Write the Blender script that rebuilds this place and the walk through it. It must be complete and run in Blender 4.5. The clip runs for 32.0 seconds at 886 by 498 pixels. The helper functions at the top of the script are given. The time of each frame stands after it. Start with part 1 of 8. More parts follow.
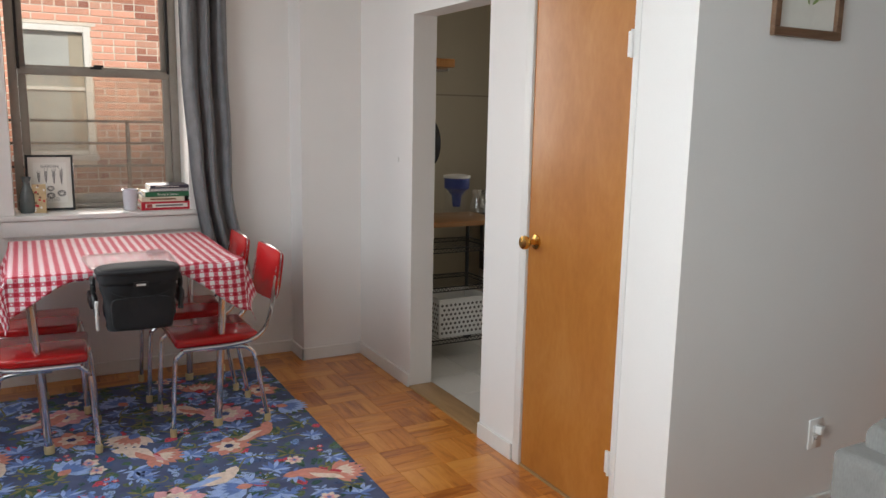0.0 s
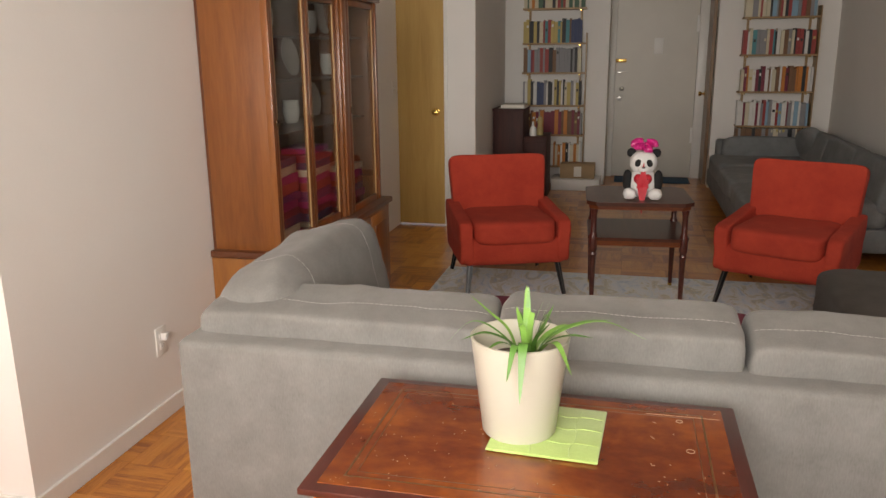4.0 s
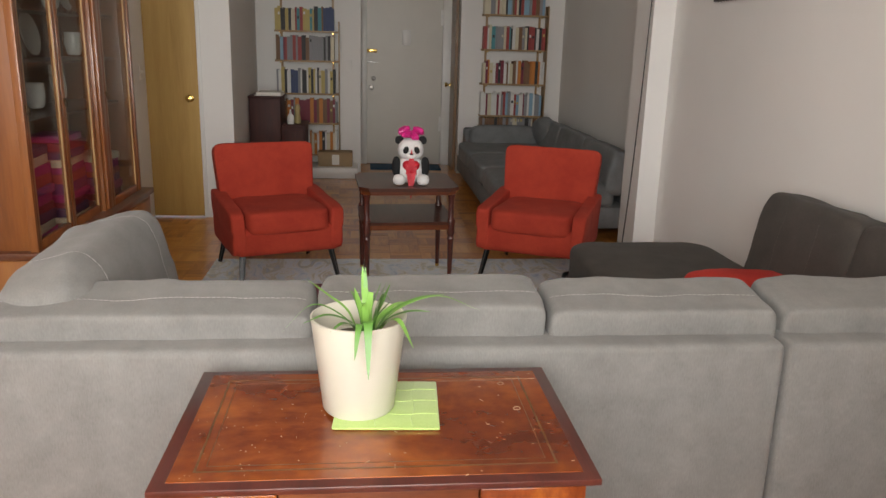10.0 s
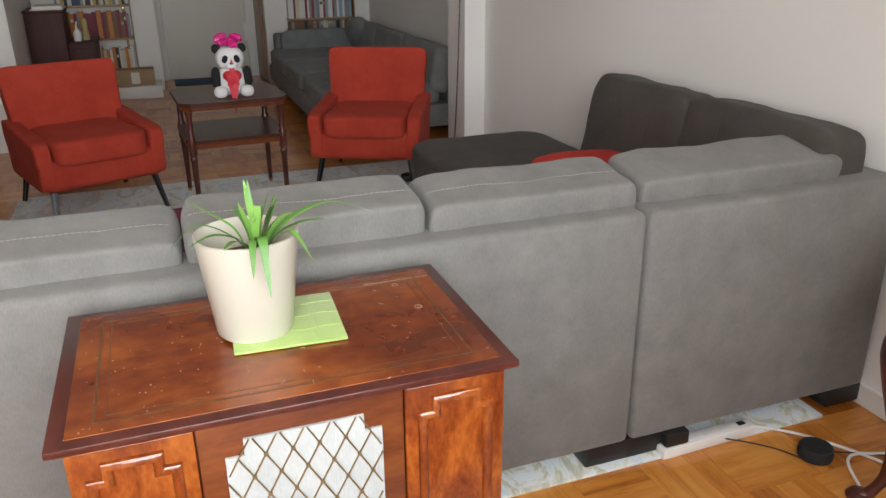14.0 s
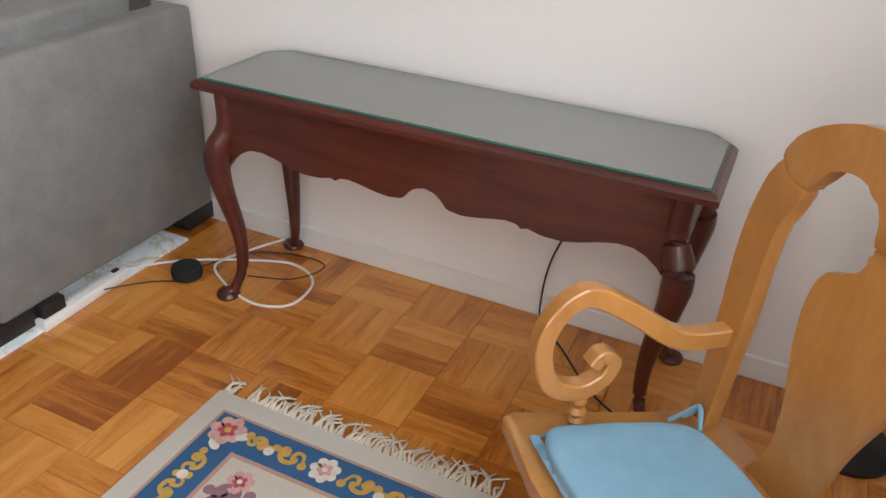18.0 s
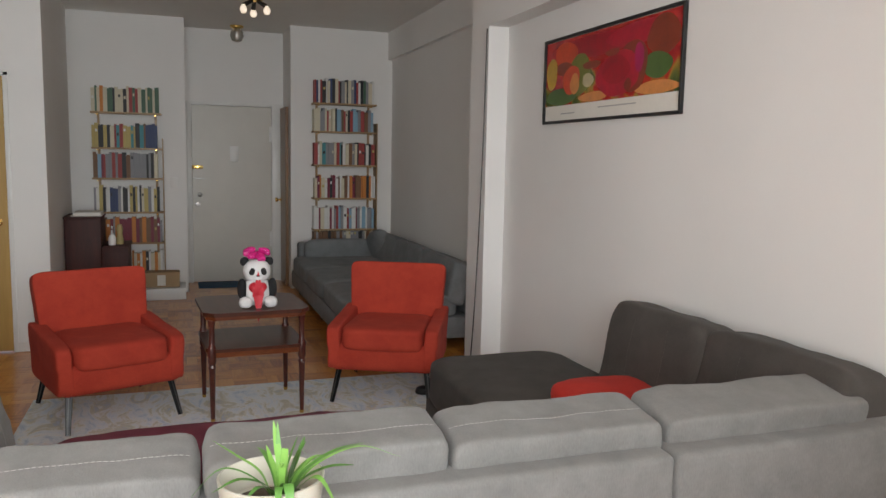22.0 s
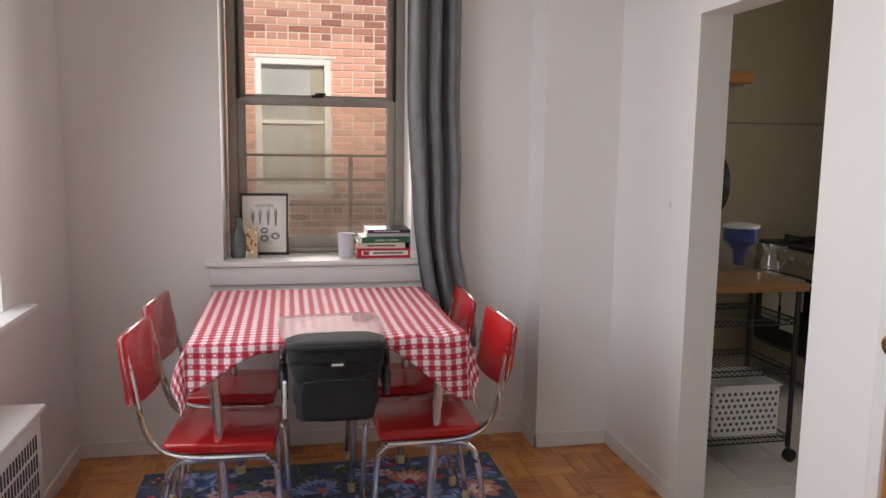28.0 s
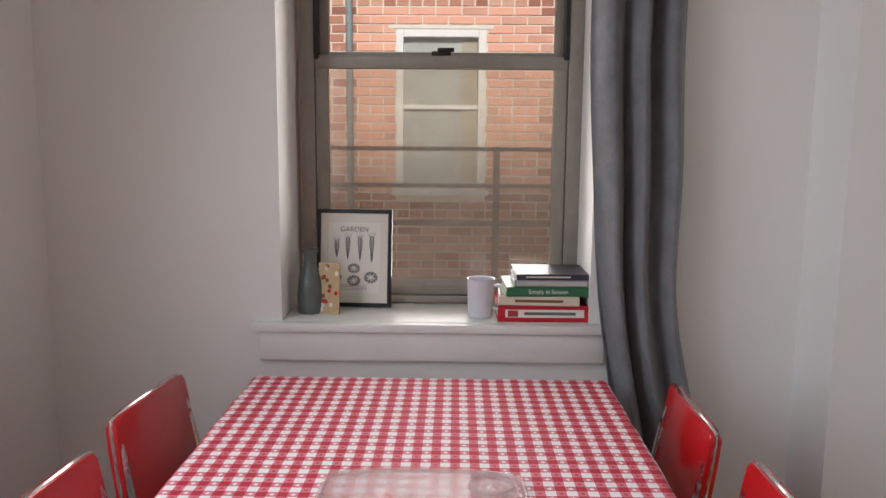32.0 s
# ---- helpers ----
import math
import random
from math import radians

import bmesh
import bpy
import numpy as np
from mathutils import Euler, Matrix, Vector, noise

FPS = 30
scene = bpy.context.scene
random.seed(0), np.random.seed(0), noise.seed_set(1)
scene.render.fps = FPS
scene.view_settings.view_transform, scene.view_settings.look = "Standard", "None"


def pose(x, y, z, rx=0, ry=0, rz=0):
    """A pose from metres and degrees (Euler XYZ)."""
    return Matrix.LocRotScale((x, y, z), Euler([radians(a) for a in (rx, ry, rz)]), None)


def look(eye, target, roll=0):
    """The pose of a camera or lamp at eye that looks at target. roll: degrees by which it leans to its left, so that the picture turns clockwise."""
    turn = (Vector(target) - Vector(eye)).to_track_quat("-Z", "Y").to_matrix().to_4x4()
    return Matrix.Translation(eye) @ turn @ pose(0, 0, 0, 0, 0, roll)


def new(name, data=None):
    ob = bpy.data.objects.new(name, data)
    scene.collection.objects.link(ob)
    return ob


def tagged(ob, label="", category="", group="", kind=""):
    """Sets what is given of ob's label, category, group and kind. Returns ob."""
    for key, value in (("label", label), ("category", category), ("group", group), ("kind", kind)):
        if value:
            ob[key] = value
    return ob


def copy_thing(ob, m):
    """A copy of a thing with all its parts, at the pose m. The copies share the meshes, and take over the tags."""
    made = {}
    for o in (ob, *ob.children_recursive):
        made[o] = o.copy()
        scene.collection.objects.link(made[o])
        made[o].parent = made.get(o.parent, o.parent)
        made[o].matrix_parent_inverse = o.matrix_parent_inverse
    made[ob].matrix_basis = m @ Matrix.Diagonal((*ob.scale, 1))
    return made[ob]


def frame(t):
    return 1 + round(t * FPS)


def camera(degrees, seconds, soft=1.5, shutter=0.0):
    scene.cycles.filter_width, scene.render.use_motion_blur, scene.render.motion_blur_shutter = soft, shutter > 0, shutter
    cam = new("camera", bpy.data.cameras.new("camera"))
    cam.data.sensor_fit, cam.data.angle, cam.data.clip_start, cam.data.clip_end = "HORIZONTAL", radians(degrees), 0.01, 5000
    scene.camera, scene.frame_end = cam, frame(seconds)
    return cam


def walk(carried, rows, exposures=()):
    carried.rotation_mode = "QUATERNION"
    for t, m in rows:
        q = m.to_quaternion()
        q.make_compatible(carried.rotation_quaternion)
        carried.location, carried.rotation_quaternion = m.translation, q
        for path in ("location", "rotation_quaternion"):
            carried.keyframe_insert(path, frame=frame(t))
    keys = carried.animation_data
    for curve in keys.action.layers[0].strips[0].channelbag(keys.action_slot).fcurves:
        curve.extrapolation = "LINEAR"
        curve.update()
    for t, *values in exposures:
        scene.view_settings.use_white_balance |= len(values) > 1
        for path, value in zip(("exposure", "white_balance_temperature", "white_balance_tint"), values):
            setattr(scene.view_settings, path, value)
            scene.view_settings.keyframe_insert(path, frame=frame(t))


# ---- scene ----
cam = camera(59.65, 32.0)
PATH = [
    # seconds, x, y, z, pitch, roll, yaw
    (0, -0.000, 0.000, 1.482, 80.32, -1.05, -28.34),
    (0.5, -0.013, -0.004, 1.474, 80.66, -1.21, -38.55),
    (1, -0.033, -0.013, 1.474, 80.73, -0.59, -47.08),
    (1.5, -0.058, -0.015, 1.476, 80.54, -0.21, -54.41),
    (2, -0.082, -0.005, 1.482, 80.12, -0.27, -60.62),
    (2.5, -0.103, 0.006, 1.485, 79.49, -0.19, -65.72),
    (4.5, -0.040, -0.057, 1.447, 74.80, 1.72, -83.69),
    (5, -0.066, -0.026, 1.450, 73.98, 3.10, -93.34),
    (5.5, -0.101, 0.003, 1.454, 73.01, 2.79, -102.43),
    (6, -0.128, 0.023, 1.461, 72.44, 1.71, -109.49),
    (6.5, -0.130, 0.047, 1.457, 72.28, 0.51, -110.42),
    (7, -0.120, 0.073, 1.444, 72.24, -0.33, -106.15),
    (7.5, -0.104, 0.096, 1.441, 71.98, -0.86, -101.59),
    (8, -0.099, 0.103, 1.442, 72.16, -1.17, -98.81),
    (8.5, -0.098, 0.106, 1.443, 72.70, -1.22, -96.92),
    (9, -0.102, 0.109, 1.446, 73.51, -1.25, -96.42),
    (9.5, -0.106, 0.110, 1.452, 74.63, -1.42, -96.10),
    (10, -0.107, 0.111, 1.450, 75.14, -1.55, -95.50),
    (10.5, -0.110, 0.117, 1.449, 74.76, -1.60, -94.55),
    (11, -0.108, 0.120, 1.443, 73.94, -1.57, -94.07),
    (11.5, -0.105, 0.121, 1.439, 72.65, -1.58, -94.28),
    (12, -0.076, 0.107, 1.435, 71.72, -1.88, -94.59),
    (12.5, -0.040, 0.098, 1.429, 70.98, -2.12, -94.26),
    (13, -0.030, 0.116, 1.426, 70.68, -1.24, -96.01),
    (13.5, -0.023, 0.186, 1.424, 69.92, -0.11, -101.96),
    (14, -0.035, 0.234, 1.417, 68.50, 0.44, -110.12),
    (14.5, -0.077, 0.241, 1.412, 65.87, 0.33, -121.40),
    (15, -0.115, 0.221, 1.410, 62.87, -1.04, -133.08),
    (15.5, -0.127, 0.195, 1.404, 61.24, -1.78, -139.90),
    (17.5, -0.234, 0.136, 1.385, 59.03, -2.51, -158.66),
    (18, -0.218, 0.149, 1.384, 59.53, -2.67, -154.80),
    (18.5, -0.197, 0.153, 1.395, 61.95, -2.58, -148.86),
    (19, -0.188, 0.155, 1.428, 69.18, -2.59, -145.90),
    (19.5, -0.164, 0.152, 1.459, 77.26, -2.18, -145.71),
    (20, -0.147, 0.172, 1.480, 81.54, -1.74, -144.63),
    (20.5, -0.126, 0.216, 1.488, 83.23, -1.81, -137.61),
    (21, -0.088, 0.256, 1.492, 83.67, -2.22, -127.58),
    (21.5, -0.052, 0.271, 1.491, 83.50, -1.80, -117.89),
    (22, -0.024, 0.269, 1.499, 83.35, -1.13, -108.90),
    (22.5, 0.012, 0.265, 1.505, 83.09, -1.09, -99.37),
    (23, 0.048, 0.267, 1.506, 82.61, -1.11, -90.62),
    (23.5, 0.094, 0.274, 1.502, 82.01, -0.95, -83.64),
    (24, 0.120, 0.295, 1.499, 81.47, -1.24, -77.59),
    (24.5, 0.134, 0.337, 1.495, 81.23, -1.60, -72.27),
    (25, 0.125, 0.422, 1.495, 80.90, -1.42, -64.13),
    (25.5, 0.104, 0.527, 1.490, 81.33, -0.18, -52.30),
    (26, 0.109, 0.592, 1.485, 81.96, -0.04, -40.62),
    (26.5, 0.135, 0.639, 1.494, 82.61, -0.82, -28.19),
    (28.5, 0.281, 1.023, 1.473, 82.47, -0.71, -9.68),
    (29, 0.325, 1.201, 1.466, 82.62, -1.33, -7.71),
    (29.5, 0.363, 1.385, 1.467, 82.29, -2.39, -4.03),
    (30, 0.366, 1.598, 1.459, 81.39, -1.63, -1.33),
    (30.5, 0.377, 1.816, 1.459, 81.22, -0.49, 0.43),
    (31, 0.420, 2.039, 1.466, 82.06, -1.02, 1.95),
    (31.5, 0.451, 2.236, 1.465, 82.26, -1.31, 2.05),
    (32, 0.444, 2.421, 1.468, 81.63, -0.45, 0.97),
]
# seconds, stops, kelvin, tint
EXPOSURES = [
    (0.0, -0.5, 6600, 9), (2.5, -0.3, 7200, 15), (4.5, 0.12, 8500, 21), (5.0, 0.12, 8500, 21), (6.0, 0.15, 7400, 16), (9.0, 0.15, 7700, 18), (13.0, 0.15, 7600, 18), (15.0, 0.1, 6700, 13), (18.0, 0.18, 6700, 14),
    (19.5, -0.06, 6500, 11), (21.0, -0.1, 6900, 14), (23.0, 0.48, 7200, 16), (24.5, 0.05, 6800, 12), (25.5, -0.46, 6400, 9), (26.5, -0.5, 6600, 10), (29.0, -0.50, 6600, 13), (32.0, -0.64, 6400, 10),
]
walk(cam, [(t, pose(x, y, z, rx, ry, rz)) for t, x, y, z, rx, ry, rz in PATH], EXPOSURES)

# ---- world, sun, lamps in seen and assumed windows ----
world = bpy.data.worlds.new("sky")
scene.world = world
world.use_nodes = True
wn = world.node_tree.nodes
sky = wn.new("ShaderNodeTexSky")
sky.sky_type, sky.sun_disc, sky.sun_elevation, sky.sun_rotation = "NISHITA", False, radians(32), radians(174)
world.node_tree.links.new(sky.outputs[0], wn["Background"].inputs[0])
wn["Background"].inputs[1].default_value = 0.12

sun = new("sun", bpy.data.lights.new("sun", "SUN"))
sun.data.energy, sun.data.angle, sun.data.color = 5.0, radians(12), (1.0, 0.95, 0.87)
sun.matrix_world = look((2, -24, 15), (0, 0, 0))


def window_light(name, eye, target, w, h, watts, color, spread=180):
    lamp = new(name, bpy.data.lights.new(name, "AREA"))
    lamp.data.shape, lamp.data.size, lamp.data.size_y = "RECTANGLE", w, h
    lamp.data.energy, lamp.data.color = watts, color
    lamp.data.spread = radians(spread)
    lamp.matrix_world = look(eye, target)


# two lamps for an unseen, assumed window; the narrow one lifts the foyer
window_light("daylight_living", (-0.86, 0.325, 1.74), (8, 0.5, 0.9), 1.9, 1.65, 31, (0.80, 0.92, 1.0), 90)
window_light("skylight_living", (-0.858, 0.325, 1.74), (1.6, -0.5, 0.0), 1.9, 1.65, 50, (0.84, 0.93, 1.0))
window_light("daylight_nook", (-0.86, 3.19, 1.74), (2.0, 3.4, 0.2), 1.1, 1.65, 28, (0.88, 0.94, 1.0), 140)
window_light("daylight_dining", (0.39, 4.845, 1.72), (0.39, 2, 1.72), 0.70, 1.40, 15, (1.0, 0.94, 0.91), 125)
# lamp added at an unseen kitchen opening to brighten the room
window_light("daylight_kitchen", (4.07, 3.95, 1.57), (2, 3.95, 1.2), 1.1, 1.25, 9, (1.0, 0.95, 0.88))

# ---- building tools ----
from mathutils.bvhtree import BVHTree


def thing(name, at, label, category, group="", turn=0.0):
    ob = new(name)
    ob.empty_display_size = 0.1
    ob.matrix_world = pose(*at, 0, 0, turn)
    return tagged(ob, label, category, group)


def mesh_of(name, bm, smooth=35):
    me = bpy.data.meshes.new(name)
    bmesh.ops.recalc_face_normals(bm, faces=bm.faces[:])
    lim = math.cos(radians(smooth))
    if smooth:
        for f in bm.faces:
            f.smooth = True
        for e in bm.edges:
            if len(e.link_faces) == 2 and e.link_faces[0].normal.dot(e.link_faces[1].normal) < lim:
                e.smooth = False
    bm.to_mesh(me)
    bm.free()
    return me


def part(name, bm, material, parent, label="", smooth=35):
    me = mesh_of(name, bm, smooth)
    me.materials.append(material)
    ob = new(name, me)
    ob.parent = parent
    if label:
        ob["label"] = label
    return ob


def solid(name, bm, material, label="", category="", kind="", group="", smooth=35):
    me = mesh_of(name, bm, smooth)
    me.materials.append(material)
    return tagged(new(name, me), label, category, group, kind)


def box(bm, x0, x1, y0, y1, z0, z1, r=0.0, seg=2):
    c = [bm.verts.new((x, y, z)) for x in (x0, x1) for y in (y0, y1) for z in (z0, z1)]
    fs = [bm.faces.new([c[i] for i in q]) for q in ((0, 1, 3, 2), (4, 6, 7, 5), (0, 4, 5, 1), (2, 3, 7, 6), (0, 2, 6, 4), (1, 5, 7, 3))]
    if r > 0:
        bmesh.ops.bevel(bm, geom=list({e for f in fs for e in f.edges}), offset=r, segments=seg, profile=0.5, affect="EDGES")
    return bm


def boxes(*sizes, r=0.0, seg=2):
    bm = bmesh.new()
    for s in sizes:
        box(bm, *s, r=r, seg=seg)
    return bm


def rod(bm, a, b, r0, r1=None, n=12, caps=True):
    a, b = Vector(a), Vector(b)
    r1 = r0 if r1 is None else r1
    q = (b - a).to_track_quat("Z", "Y")
    rings = []
    for p, r in ((a, r0), (b, r1)):
        rings.append([bm.verts.new(p + q @ Vector((r * math.cos(2 * math.pi * i / n), r * math.sin(2 * math.pi * i / n), 0))) for i in range(n)])
    for i in range(n):
        bm.faces.new((rings[0][i], rings[0][(i + 1) % n], rings[1][(i + 1) % n], rings[1][i]))
    if caps:
        bm.faces.new(rings[0][::-1])
        bm.faces.new(rings[1])
    return bm


def smooth_line(points, n=6):
    """A Catmull-Rom line through the points."""
    p = [Vector(q) for q in points]
    p = [p[0] * 2 - p[1]] + p + [p[-1] * 2 - p[-2]]
    out = []
    for i in range(1, len(p) - 2):
        for k in range(n):
            t = k / n
            a, b, c, d = p[i - 1], p[i], p[i + 1], p[i + 2]
            out.append(0.5 * (2 * b + (c - a) * t + (2 * a - 5 * b + 4 * c - d) * t * t + (3 * b - a - 3 * c + d) * t ** 3))
    out.append(p[-2])
    return out


def tube(bm, line, radius, n=10, flat=1.0, up=(0, 0, 1)):
    """A tube along a line; radius is a number or one number for each point; flat squeezes it across."""
    line = [Vector(q) for q in line]
    rings = []
    for i, p in enumerate(line):
        d = (line[min(i + 1, len(line) - 1)] - line[max(i - 1, 0)]).normalized()
        u = Vector(up)
        if abs(d.dot(u)) > 0.97:
            u = Vector((1, 0, 0)) if abs(d.x) < 0.9 else Vector((0, 1, 0))
        s = d.cross(u).normalized()
        u = s.cross(d)
        r = radius if isinstance(radius, (int, float)) else radius[min(i, len(radius) - 1)]
        rings.append([bm.verts.new(p + s * (r * flat * math.cos(2 * math.pi * k / n)) + u * (r * math.sin(2 * math.pi * k / n))) for k in range(n)])
    for a, b in zip(rings, rings[1:]):
        for k in range(n):
            bm.faces.new((a[k], a[(k + 1) % n], b[(k + 1) % n], b[k]))
    bm.faces.new(rings[0][::-1])
    bm.faces.new(rings[-1])
    return bm


def lathe(bm, profile, at=(0, 0, 0), n=24, close=True):
    """Turns a profile of (radius, height) round the upright axis at a place."""
    rings = [[bm.verts.new((at[0] + r * math.cos(2 * math.pi * k / n), at[1] + r * math.sin(2 * math.pi * k / n), at[2] + z)) for k in range(n)] for r, z in profile]
    for a, b in zip(rings, rings[1:]):
        for k in range(n):
            bm.faces.new((a[k], a[(k + 1) % n], b[(k + 1) % n], b[k]))
    if close:
        bm.faces.new(rings[0][::-1])
        bm.faces.new(rings[-1])
    return bm


def stitched(bm, points, down, pitch=0.012, r=0.0011, lift=0.0003):
    """Short stitches along a line of points, let down along a direction onto the surface of bm."""
    tree, out, d = BVHTree.FromBMesh(bm), bmesh.new(), Vector(down).normalized()
    line = smooth_line(points, 12)
    fine = []
    for a, b in zip(line, line[1:]):
        n = max(1, int((b - a).length / 0.002))
        fine += [a.lerp(b, k / n) for k in range(n)]
    step, on = max(2, round(pitch / 0.002)), round(0.008 / 0.002)
    for i in range(0, len(fine) - step, step):
        h0, n0 = tree.ray_cast(fine[i], d)[:2]
        h1, n1 = tree.ray_cast(fine[i + on], d)[:2]
        if h0 and h1 and (h1 - h0).length < 0.03:
            rod(out, h0 + n0 * lift, h1 + n1 * lift, r, n=5)
    return out


def cushion(bm, centre, size, k=5.0, n=14, wrinkle=0.006, seed=0.0, m=None):
    """A stuffed block: a superellipsoid, with a little unevenness. m turns it about its centre."""
    vs = {}
    c, h = Vector(centre), Vector(size) / 2

    def vert(u):
        key = tuple(round(a, 5) for a in u)
        if key not in vs:
            v = Vector([math.copysign(abs(math.sin(a * math.pi / 2)) ** 0.85, a) for a in u])
            v /= sum(abs(a) ** k for a in v) ** (1 / k)
            p = Vector((v.x * h.x, v.y * h.y, v.z * h.z))
            w = noise.noise(p * 7 + Vector((seed, seed * 2.3, 0))) + 0.5 * noise.noise(p * 17 + Vector((seed, 0, seed)))
            p += v.normalized() * wrinkle * w
            vs[key] = bm.verts.new(c + (m @ p if m else p))
        return vs[key]
    for axis in range(3):
        for side in (-1, 1):
            for i in range(n):
                for j in range(n):
                    q = []
                    for di, dj in ((0, 0), (1, 0), (1, 1), (0, 1)):
                        u = [0, 0, 0]
                        u[axis], u[(axis + 1) % 3], u[(axis + 2) % 3] = side, -1 + 2 * (i + di) / n, -1 + 2 * (j + dj) / n
                        q.append(vert(u))
                    bm.faces.new(q if side > 0 else q[::-1])
    return bm


def mitred(bm, outline, steps):
    """A moulding round a closed outline of (a, b): rings offset across it, each (offset, height), mitred at the corners."""
    n = len(outline)
    pts = [Vector(p) for p in outline]
    turn = sum(pts[i].x * pts[(i + 1) % n].y - pts[(i + 1) % n].x * pts[i].y for i in range(n))
    rings = []
    for off, hgt in steps:
        ring = []
        for i in range(n):
            d0, d1 = (pts[i] - pts[i - 1]).normalized(), (pts[(i + 1) % n] - pts[i]).normalized()
            n0, n1 = Vector((d0.y, -d0.x)), Vector((d1.y, -d1.x))
            mit = (n0 + n1) / (1 + n0.dot(n1))
            q = pts[i] + mit * off * (1 if turn > 0 else -1)
            ring.append(bm.verts.new((hgt, q.x, q.y)))
        rings.append(ring)
    for a, b in zip(rings, rings[1:]):
        for i in range(n):
            bm.faces.new((a[i], a[(i + 1) % n], b[(i + 1) % n], b[i]))
    return bm


def ribbon(bm, line, half_w, half_t, across):
    """A flat-sided bar along a line: half_w in the plane of its bends, half_t along the axis across."""
    line, ax = [Vector(q) for q in line], Vector(across).normalized()
    rings = []
    for i, p in enumerate(line):
        d = (line[min(i + 1, len(line) - 1)] - line[max(i - 1, 0)]).normalized()
        u = ax.cross(d).normalized()
        w = half_w if isinstance(half_w, (int, float)) else half_w[min(i, len(half_w) - 1)]
        e = min(0.25 * w, 0.003)
        rings.append([bm.verts.new(p + u * a + ax * b) for a, b in ((w - e, half_t), (w, half_t - e), (w, -half_t + e), (w - e, -half_t), (-w + e, -half_t), (-w, -half_t + e), (-w, half_t - e), (-w + e, half_t))])
    for a, b in zip(rings, rings[1:]):
        for k in range(8):
            bm.faces.new((a[k], a[(k + 1) % 8], b[(k + 1) % 8], b[k]))
    bm.faces.new(rings[0][::-1])
    bm.faces.new(rings[-1])
    return bm


def slab(bm, outline, z0, z1):
    """An upright prism over an outline of (x, y)."""
    a = [bm.verts.new((x, y, z0)) for x, y in outline]
    b = [bm.verts.new((x, y, z1)) for x, y in outline]
    n = len(a)
    for i in range(n):
        bm.faces.new((a[i], a[(i + 1) % n], b[(i + 1) % n], b[i]))
    bm.faces.new(a[::-1])
    bm.faces.new(b)
    return bm


def turned(bm, m):
    bmesh.ops.transform(bm, matrix=m, verts=bm.verts[:])
    return bm


def text_on(name, words, size, m, material, parent=None):
    cu = bpy.data.curves.new(name, "FONT")
    cu.body, cu.size, cu.align_x, cu.align_y, cu.extrude = words, size, "CENTER", "CENTER", 0.0004
    cu.materials.append(material)
    ob = new(name, cu)
    ob.matrix_world = m
    if parent:
        ob.parent = parent
        ob.matrix_parent_inverse = Matrix.Identity(4)
    return ob


# ---- materials ----
def nodes_of(name):
    m = bpy.data.materials.new(name)
    m.use_nodes = True
    nt = m.node_tree
    return m, nt, nt.nodes["Principled BSDF"]


def link(nt, a, b):
    nt.links.new(a, b)


def node(nt, kind, **inputs):
    nd = nt.nodes.new(kind)
    for k, v in inputs.items():
        nd.inputs[k.replace("_", " ")].default_value = v
    return nd


def ramp(nt, fac, stops):
    r = nt.nodes.new("ShaderNodeValToRGB")
    e = r.color_ramp.elements
    while len(e) < len(stops):
        e.new(0.5)
    for el, (p, c) in zip(e, stops):
        el.position, el.color = p, (*c, 1)
    link(nt, fac, r.inputs[0])
    return r.outputs[0]


def shade(c, k):
    return tuple(min(1.0, a * k) for a in c)


def plain(name, color, rough=0.5, metal=0.0, vary=0.12, scale=6.0, fine=90.0, bump=0.15, stretch=(1, 1, 1), sheen=0.0, coat=0.0, per_object=0.0, gloss=0.15):
    """A surface with broad stains and fine grain: colour, roughness and relief all vary."""
    m, nt, p = nodes_of(name)
    co = node(nt, "ShaderNodeTexCoord")
    mp = node(nt, "ShaderNodeMapping", Scale=stretch)
    link(nt, co.outputs["Object"], mp.inputs[0])
    n1 = node(nt, "ShaderNodeTexNoise", Scale=scale, Detail=5.0, Roughness=0.6)
    n2 = node(nt, "ShaderNodeTexNoise", Scale=fine, Detail=3.0)
    link(nt, mp.outputs[0], n1.inputs[0])
    link(nt, mp.outputs[0], n2.inputs[0])
    mix = node(nt, "ShaderNodeMath")
    mix.operation = "MULTIPLY_ADD"
    link(nt, n2.outputs[0], mix.inputs[0])
    mix.inputs[1].default_value = 0.35
    link(nt, n1.outputs[0], mix.inputs[2])
    fac = mix.outputs[0]
    if per_object:
        oi = node(nt, "ShaderNodeObjectInfo")
        ad = node(nt, "ShaderNodeMath")
        ad.operation = "MULTIPLY_ADD"
        link(nt, oi.outputs["Random"], ad.inputs[0])
        ad.inputs[1].default_value = per_object
        link(nt, fac, ad.inputs[2])
        fac = ad.outputs[0]
    col = ramp(nt, fac, [(0.35, shade(color, 1 - vary)), (0.6, color), (0.95 + per_object, shade(color, 1 + vary))])
    link(nt, col, p.inputs["Base Color"])
    rr = node(nt, "ShaderNodeMapRange")
    rr.inputs[3].default_value, rr.inputs[4].default_value = max(0.02, rough - gloss * rough), min(1, rough + gloss * rough)
    link(nt, n1.outputs[0], rr.inputs[0])
    link(nt, rr.outputs[0], p.inputs["Roughness"])
    p.inputs["Metallic"].default_value = metal
    p.inputs["Sheen Weight"].default_value = sheen
    p.inputs["Coat Weight"].default_value = coat
    p.inputs["Coat Roughness"].default_value = 0.12
    if bump:
        b = node(nt, "ShaderNodeBump", Strength=bump, Distance=0.004)
        link(nt, fac, b.inputs["Height"])
        link(nt, b.outputs[0], p.inputs["Normal"])
    return m


